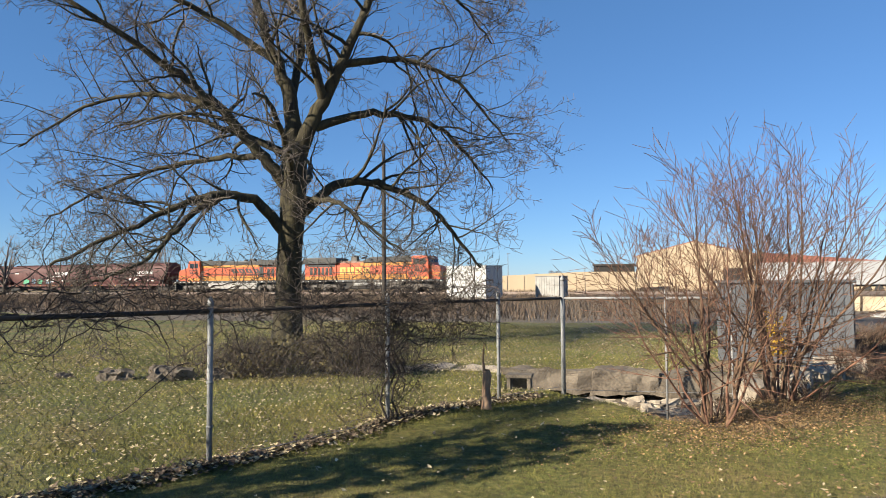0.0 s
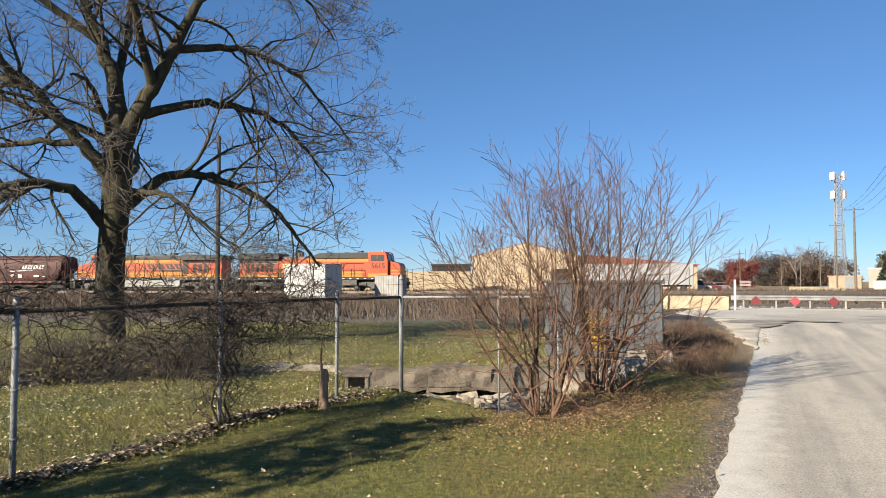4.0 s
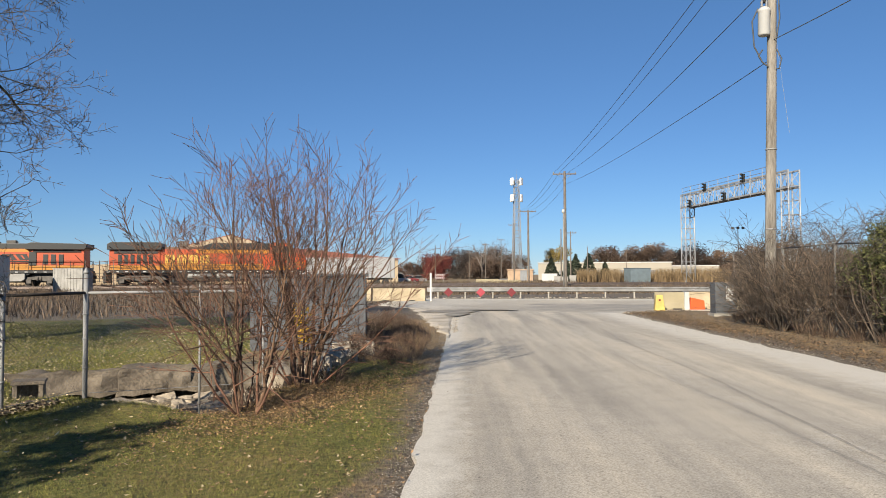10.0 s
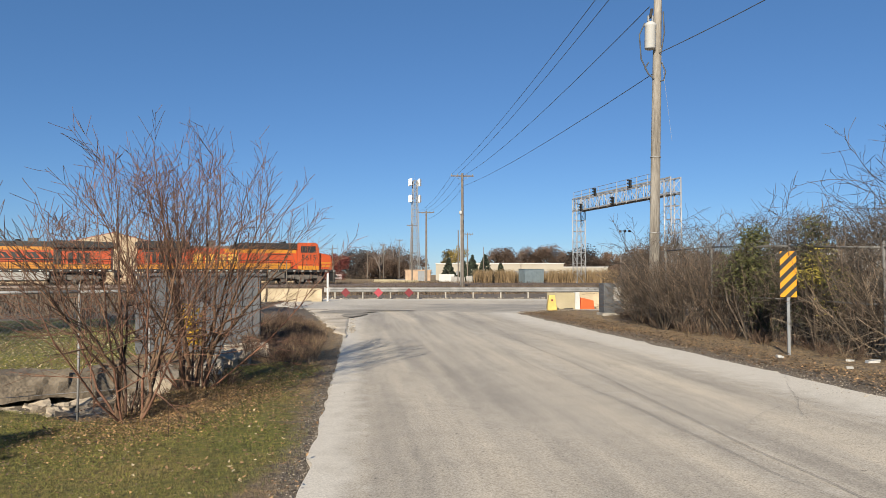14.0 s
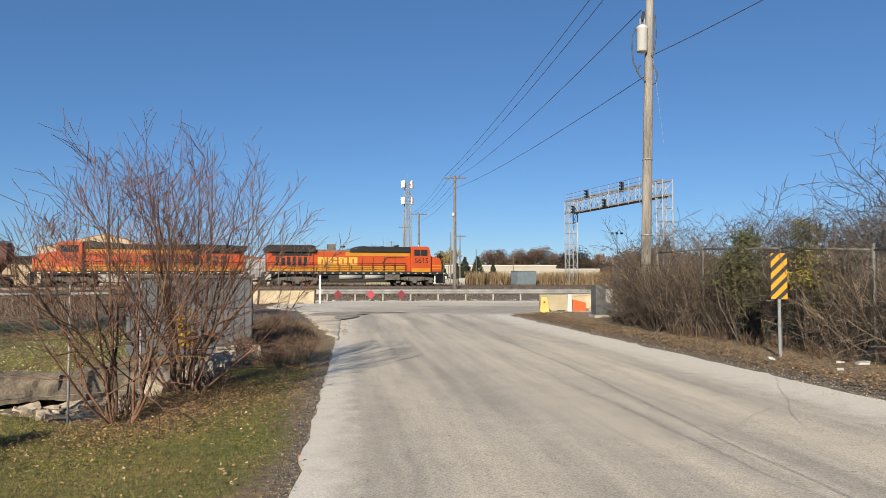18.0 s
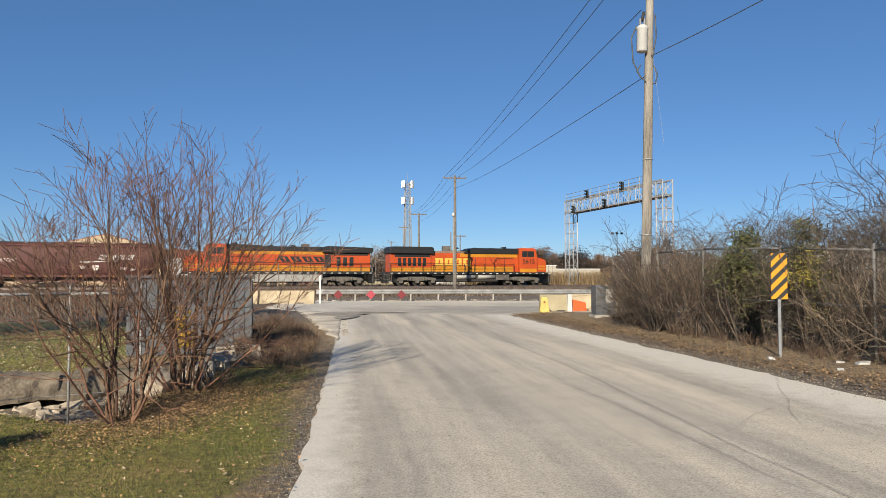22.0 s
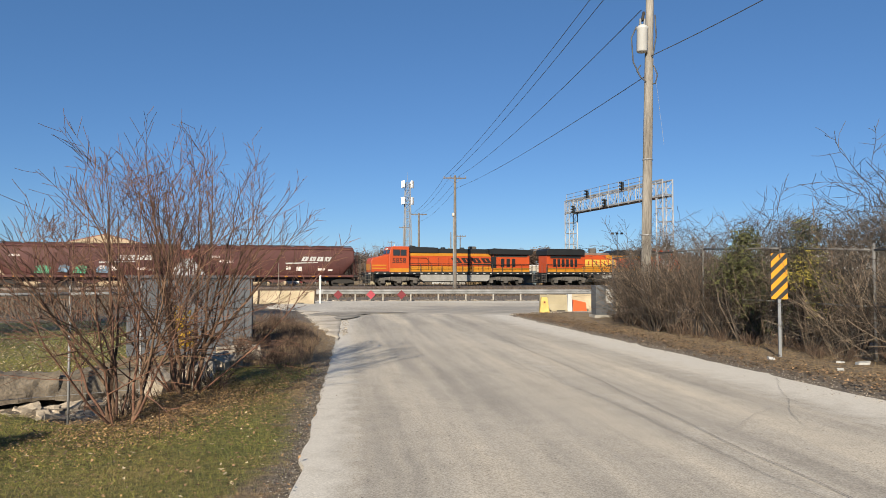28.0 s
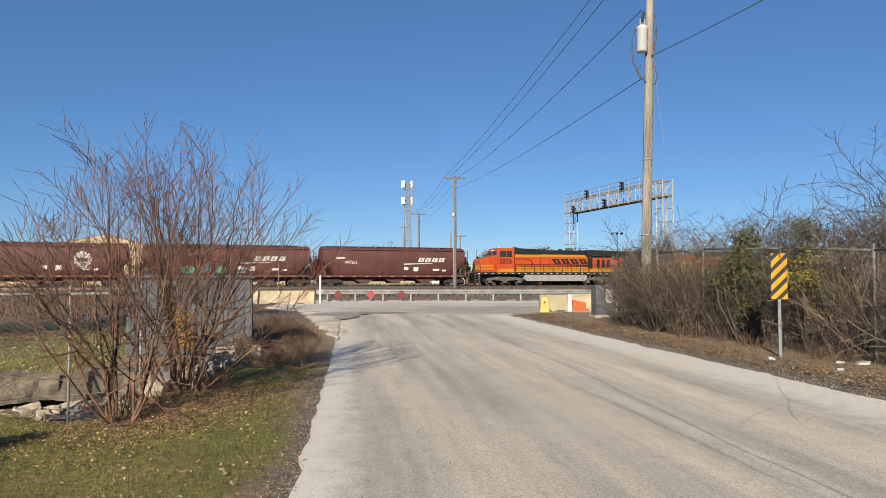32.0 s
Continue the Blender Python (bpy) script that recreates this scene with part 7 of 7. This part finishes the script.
        part("pilot", box(min(x - 0.1 * sg, x + 0.08 * sg), max(x - 0.1 * sg, x + 0.08 * sg), -1.45, 1.45, 0.3, 1.4, 0.03), M_BLACK, t)
    # underframe
    part("underframe", box(-9.6, 9.6, -0.55, 0.55, 0.42, 1.4, 0.02), M_BLACK, t)
    part("piping", box(-5.0, 5.0, -1.3, 1.3, 1.2, 1.39, 0.02), M_BLACK, t)
    if old:
        part("fuel_tank", prism([(-3.2, 0.5), (3.4, 0.5), (3.6, 0.75), (3.6, 1.38), (-3.4, 1.38), (-3.4, 0.75)], -1.35, 1.35, bevel=0.04), M_UNDER, t)
        for sgn in (-1, 1):
            part("air_tank", rod((-2.2, sgn * 1.38, 1.08), (0.4, sgn * 1.38, 1.08), 0.24, n=14), M_TANKGREY, t, "pale grey air reservoir")
            part("air_tank", rod((0.8, sgn * 1.38, 1.08), (3.0, sgn * 1.38, 1.08), 0.24, n=14), M_TANKGREY, t, "pale grey air reservoir")
            part("equipment_box", box(3.2, 5.0, sgn * 1.2 - 0.25, sgn * 1.2 + 0.25, 0.7, 1.36, 0.03), M_TRUCK, t)
    else:
        part("fuel_tank", prism([(-4.3, 0.55), (4.0, 0.55), (4.3, 0.8), (4.3, 1.36), (-4.6, 1.36), (-4.6, 0.8)], -1.42, 1.42, bevel=0.04), M_TANKGREY, t, "long pale grey fuel tank")
    for cx in (-6.9, 6.9):
        for sgn in (-1, 1):
            y = sgn * 1.08
            bm = prism([(cx - 2.5, 0.62), (cx - 2.3, 0.95), (cx - 1.0, 1.1), (cx + 1.0, 1.1), (cx + 2.3, 0.95), (cx + 2.5, 0.62), (cx + 1.2, 0.72), (cx + 0.4, 0.55), (cx - 0.4, 0.55), (cx - 1.2, 0.72)], y - 0.08, y + 0.08, bevel=0.02)
            for dx in (-2.0, 0, 2.0):
                box(cx + dx - 0.24, cx + dx + 0.24, y - 0.16, y + 0.16, 0.32, 0.78, 0.03, bm=bm)
            for dx in (-1.0, 1.0):
                for ddx in (-0.16, 0.16):
                    rod((cx + dx + ddx, y + 0.06 * sgn, 0.6), (cx + dx + ddx, y + 0.06 * sgn, 1.05), 0.11, n=8, bm=bm)
            part("truck_frame", bm, M_TRUCK, t, "grey dusty truck sideframe with coil springs")
        for dx in (-2.0, 0, 2.0):
            wheelset(t, cx + dx, 0.53)
    return t


def hopper(m, label, length, circle=False, graffiti=False, number=""):
    t = thing("hopper_car", m, label, "freight car", "train")
    h = length / 2 - 0.75
    part("centre_sill", box(-h, h, -0.45, 0.45, 0.62, 1.2, 0.02), M_BLACK, t)
    # body: rounded sides, slope ends
    rings = []
    bm = bmesh.new()
    prof = [(1.30, 1.12), (1.46, 1.5), (1.55, 2.3), (1.56, 3.2), (1.50, 3.9), (1.30, 4.3), (0.9, 4.48), (0.0, 4.54)]
    sect = [(-y, z) for y, z in prof] + [(y, z) for y, z in prof[-2::-1]]
    xs = [-h, -h + 0.02, -h + 1.3, 0, h - 1.3, h - 0.02, h]
    for x in xs:
        ring = []
        for y, z in sect:
            e = abs(abs(x) - h) < 0.03
            ring.append(bm.verts.new((x, y, z if not e else max(z, 2.75))))
        rings.append(ring)
    for a, b in zip(rings, rings[1:]):
        for k in range(len(sect) - 1):
            bm.faces.new((a[k], a[k + 1], b[k + 1], b[k])).smooth = True
        bm.faces.new((a[-1], a[0], b[0], b[-1]))
    bm.faces.new(rings[0])
    bm.faces.new(rings[-1][::-1])
    bmesh.ops.remove_doubles(bm, verts=bm.verts, dist=0.001)
    bmesh.ops.recalc_face_normals(bm, faces=bm.faces)
    part("body", bm, M_HOPPER, t)
    for sgn in (-1, 1):
        part("side_sill", box(-h, h, min(sgn * 1.38, sgn * 1.56), max(sgn * 1.38, sgn * 1.56), 1.05, 1.32, 0.02), M_HOPPER, t)
        part("top_chord", box(-h, h, min(sgn * 1.36, sgn * 1.5), max(sgn * 1.36, sgn * 1.5), 4.18, 4.3, 0.02), M_HOPPER, t)
        bm = None
        k = 0
        x = -h + 0.4
        while x < h - 0.5:
            bm = box(x, x + 0.35, sgn * 1.562 - 0.004, sgn * 1.562 + 0.004, 1.12, 1.2, bm=bm)
            x += 1.5
        part("reflector_strip", bm, M_LOCOYEL, t, "yellow reflector dashes")
        for k in range(9):
            x = -h + (k + 1) * 2 * h / 10
            part("body_seam", box(x - 0.012, x + 0.012, min(sgn * 1.54, sgn * 1.572), max(sgn * 1.54, sgn * 1.572), 1.4, 3.5), M_HOPPER, t)
        y = sgn * 1.566
        lo, hi = min(y, y + 0.012 * sgn), max(y, y + 0.012 * sgn)
        flip = -sgn
        if circle:
            bm = bmesh.new()
            rod((flip * 4.6, y, 2.85), (flip * 4.6, y + 0.014 * sgn, 2.85), 0.85, n=24, bm=bm)
            part("emblem", bm, M_WHITE, t, "round white emblem")
            part("emblem_bar", box(flip * 4.6 - 0.5, flip * 4.6 + 0.5, min(y + 0.014 * sgn, y + 0.02 * sgn), max(y + 0.014 * sgn, y + 0.02 * sgn), 2.65, 3.0), M_HOPPER, t)
        else:
            for k in range(4):
                x = flip * 3.4 + (k - 0.5) * 0.85
                sk = 0.2 * flip
                b1 = part("emblem", prism([(x - 0.34, 2.85), (x + 0.34, 2.85), (x + 0.34 + sk, 3.35), (x - 0.34 + sk, 3.35)], lo, hi), M_WHITE, t, "slanted white emblem block")
                part("emblem_gap", prism([(x - 0.04, 2.95), (x + 0.06, 2.95), (x + 0.06 + sk * 0.5, 3.25), (x - 0.04 + sk * 0.5, 3.25)], min(y + 0.012 * sgn, y + 0.02 * sgn), max(y + 0.012 * sgn, y + 0.02 * sgn)), M_HOPPER, b1)
            part("emblem", prism([(flip * 3.0 - 2.1, 2.5), (flip * 3.0 + 1.5, 2.68), (flip * 3.0 + 1.5, 2.74), (flip * 3.0 - 2.1, 2.66)], lo, hi), M_WHITE, t, "thin white swoosh")
        # stencil lines of small type
        for x, z, wd, hg in ((-h + 2.0, 3.15, 1.0, 0.2), (flip * 1.2, 1.9, 0.5, 0.35), (flip * 4.9, 1.8, 0.8, 0.25), (flip * 5.9, 1.75, 0.5, 0.2), (flip * 2.4, 1.75, 0.6, 0.5)):
            x = x if flip > 0 else -abs(x) if x > 0 else x
            part("stencil", box(x - wd / 2, x + wd / 2, lo, hi, z, z + hg), M_STENCIL, t)
        if number:
            cu = bpy.data.curves.new("number", "FONT")
            cu.body, cu.size, cu.extrude, cu.align_x, cu.align_y = number, 0.5, 0.003, "CENTER", "CENTER"
            cu.materials.append(M_STENCIL)
            ob = new("number", cu)
            ob.parent = t
            ob.matrix_basis = pose(-flip * 5.4, y + 0.012 * sgn, 2.75, 90, 0, 0 if sgn < 0 else 180)
        if graffiti and sgn < 0:
            for x, z, wd, hg, q in ((-4.2, 1.5, 1.5, 0.8, M_GRAF1), (-2.3, 1.6, 1.1, 0.75, M_GRAF2), (-0.8, 1.5, 1.3, 0.85, M_GRAF1), (1.3, 1.55, 1.4, 0.7, M_GRAF2)):
                part("graffiti", prism([(x - wd / 2, z), (x + wd / 2 - 0.2, z - 0.06), (x + wd / 2, z + hg * 0.7), (x + 0.1, z + hg), (x - wd / 2 + 0.15, z + hg * 0.8)], lo, hi), q, t, "patch of sprayed colour")
    # roof walk and hatches
    part("running_board", box(-h, h, -0.35, 0.35, 4.6, 4.64), M_UNDER, t, "grated roof walkway")
    for k in range(int(h)):
        x = -h + 0.8 + k * 2
        part("roof_hatch", box(x, x + 1.5, -0.32, 0.32, 4.53, 4.6, 0.02), M_HOPPER, t)
        part("walkway_bracket", box(x - 0.03, x + 0.03, -0.8, 0.8, 4.44, 4.6), M_UNDER, t)
    for sx in (-1, 1):
        e = sx * (h + 0.55)
        for sgn in (-1, 1):
            bm = None
            for k in range(7):
                z = 1.2 + k * 0.45
                bm = rod((sx * (h + 0.05), sgn * 1.35, z), (sx * (h + 0.45), sgn * 1.35, z), 0.02, n=5, bm=bm)
            rod((sx * (h + 0.05), sgn * 1.35, 0.9), (sx * (h + 0.05), sgn * 1.35, 4.2), 0.03, n=5, bm=bm)
            rod((sx * (h + 0.45), sgn * 1.35, 0.9), (sx * (h + 0.45), sgn * 1.35, 4.2), 0.03, n=5, bm=bm)
            part("ladder", bm, M_HOPPER, t)
            part("end_post", rod((sx * (h + 0.4), sgn * 1.2, 1.2), (sx * (h - 0.05), sgn * 1.2, 4.2), 0.06, n=6), M_HOPPER, t)
        part("end_platform", box(min(e, sx * (h - 1.2)), max(e, sx * (h - 1.2)), -1.45, 1.45, 1.05, 1.25, 0.02), M_UNDER, t)
        part("slope_sheet", prism([(sx * (h - 0.0), 2.78), (sx * (h - 1.9), 1.1), (sx * (h - 2.0), 1.1), (sx * (h - 0.1), 2.9)], -1.4, 1.4), M_HOPPER, t)
        part("coupler", box(min(e, e + sx * 0.22), max(e, e + sx * 0.22), -0.15, 0.15, 0.75, 1.05, 0.03), M_UNDER, t)
        cx = sx * (h - 1.1)
        for sgn in (-1, 1):
            y = sgn * 1.02
            bm = prism([(cx - 1.25, 0.4), (cx - 1.25, 0.65), (cx - 0.5, 0.92), (cx + 0.5, 0.92), (cx + 1.25, 0.65), (cx + 1.25, 0.4), (cx + 0.9, 0.42), (cx + 0.4, 0.32), (cx - 0.4, 0.32), (cx - 0.9, 0.42)], y - 0.07, y + 0.07, bevel=0.02)
            part("truck_frame", bm, M_UNDER, t)
        for dx in (-0.88, 0.88):
            wheelset(t, cx + dx, 0.46)
    for k in (-1, 0, 1):
        cx = k * (h - 2.6) * 0.62
        part("discharge_bay", prism([(cx - 1.9, 1.15), (cx + 1.9, 1.15), (cx + 0.5, 0.45), (cx - 0.5, 0.45)], -1.05, 1.05), M_HOPPERDARK, t, "dark funnel shaped discharge bay")
        part("discharge_gate", box(cx - 0.55, cx + 0.55, -1.15, 1.15, 0.33, 0.46, 0.02), M_UNDER, t)
    return t


M_STENCIL = mat("faded stencil", (0.55, 0.48, 0.44), 0.7, 0, 0.3, 4, 20, 0.0)
M_GRAF1 = mat("green spray", (0.05, 0.22, 0.12), 0.6, 0, 0.4, 3, 20, 0.0)
M_GRAF2 = mat("blue spray", (0.10, 0.16, 0.22), 0.6, 0, 0.4, 3, 20, 0.0)
M_HOPPERDARK = mat("grimy oxide", (0.07, 0.03, 0.026), 0.8, 0, 0.3, 1, 10, 0.05)

LOCO_A = locomotive(rail_pose(0, TRACK_D, RAIL_Z), "leading orange and yellow diesel locomotive with black roof", "5615", "old")
LOCO_B = locomotive(rail_pose(0, TRACK_D, RAIL_Z, 180), "second orange diesel locomotive running backwards, black roof", "5858", "new")
CARS = [(LOCO_A, -10.6, 0), (LOCO_B, -33.45, 180)]
for k, (off, ln, kw) in enumerate(((-54.5, 18.7, dict(number="497262")), (-73.3, 18.9, dict(graffiti=True)), (-92.2, 18.9, dict(circle=True)), (-111.1, 18.9, dict()))):
    CARS.append((hopper(rail_pose(0, TRACK_D, RAIL_Z), "dusty oxide brown covered hopper car with " + ("a round white emblem" if "circle" in kw else "sprayed graffiti" if "graffiti" in kw else "white slanted emblem"), ln, **kw), off, 0))



# ---------------------------------------------------------------- what moves
TRAVEL = [(0, -37.5), (3, -25.9), (6, -14.4), (9, -3.0), (13.5, 13.5), (17, 25.9), (20, 36.6), (24, 50.5), (28, 64.2), (32, 77.9)]


def travelled(t):
    for (a, p), (b, q) in zip(TRAVEL, TRAVEL[1:]):
        if t <= b:
            return p + (q - p) * (t - a) / (b - a)
    return TRAVEL[-1][1]


def motions():
    for car, off, turn in CARS:
        walk(car, [(t, rail_pose(s + off, TRACK_D, RAIL_Z, turn)) for t, s in TRAVEL])
    back = {car.name: turn for car, off, turn in CARS}
    for w, x, r in WHEELS:
        sgn = -1 if back[w.parent.name] else 1
        walk(w, [(k / 6, pose(x, 0, r, 0, sgn * math.degrees((travelled(k / 6) + 37.5) / r), 0)) for k in range(193)])


motions()
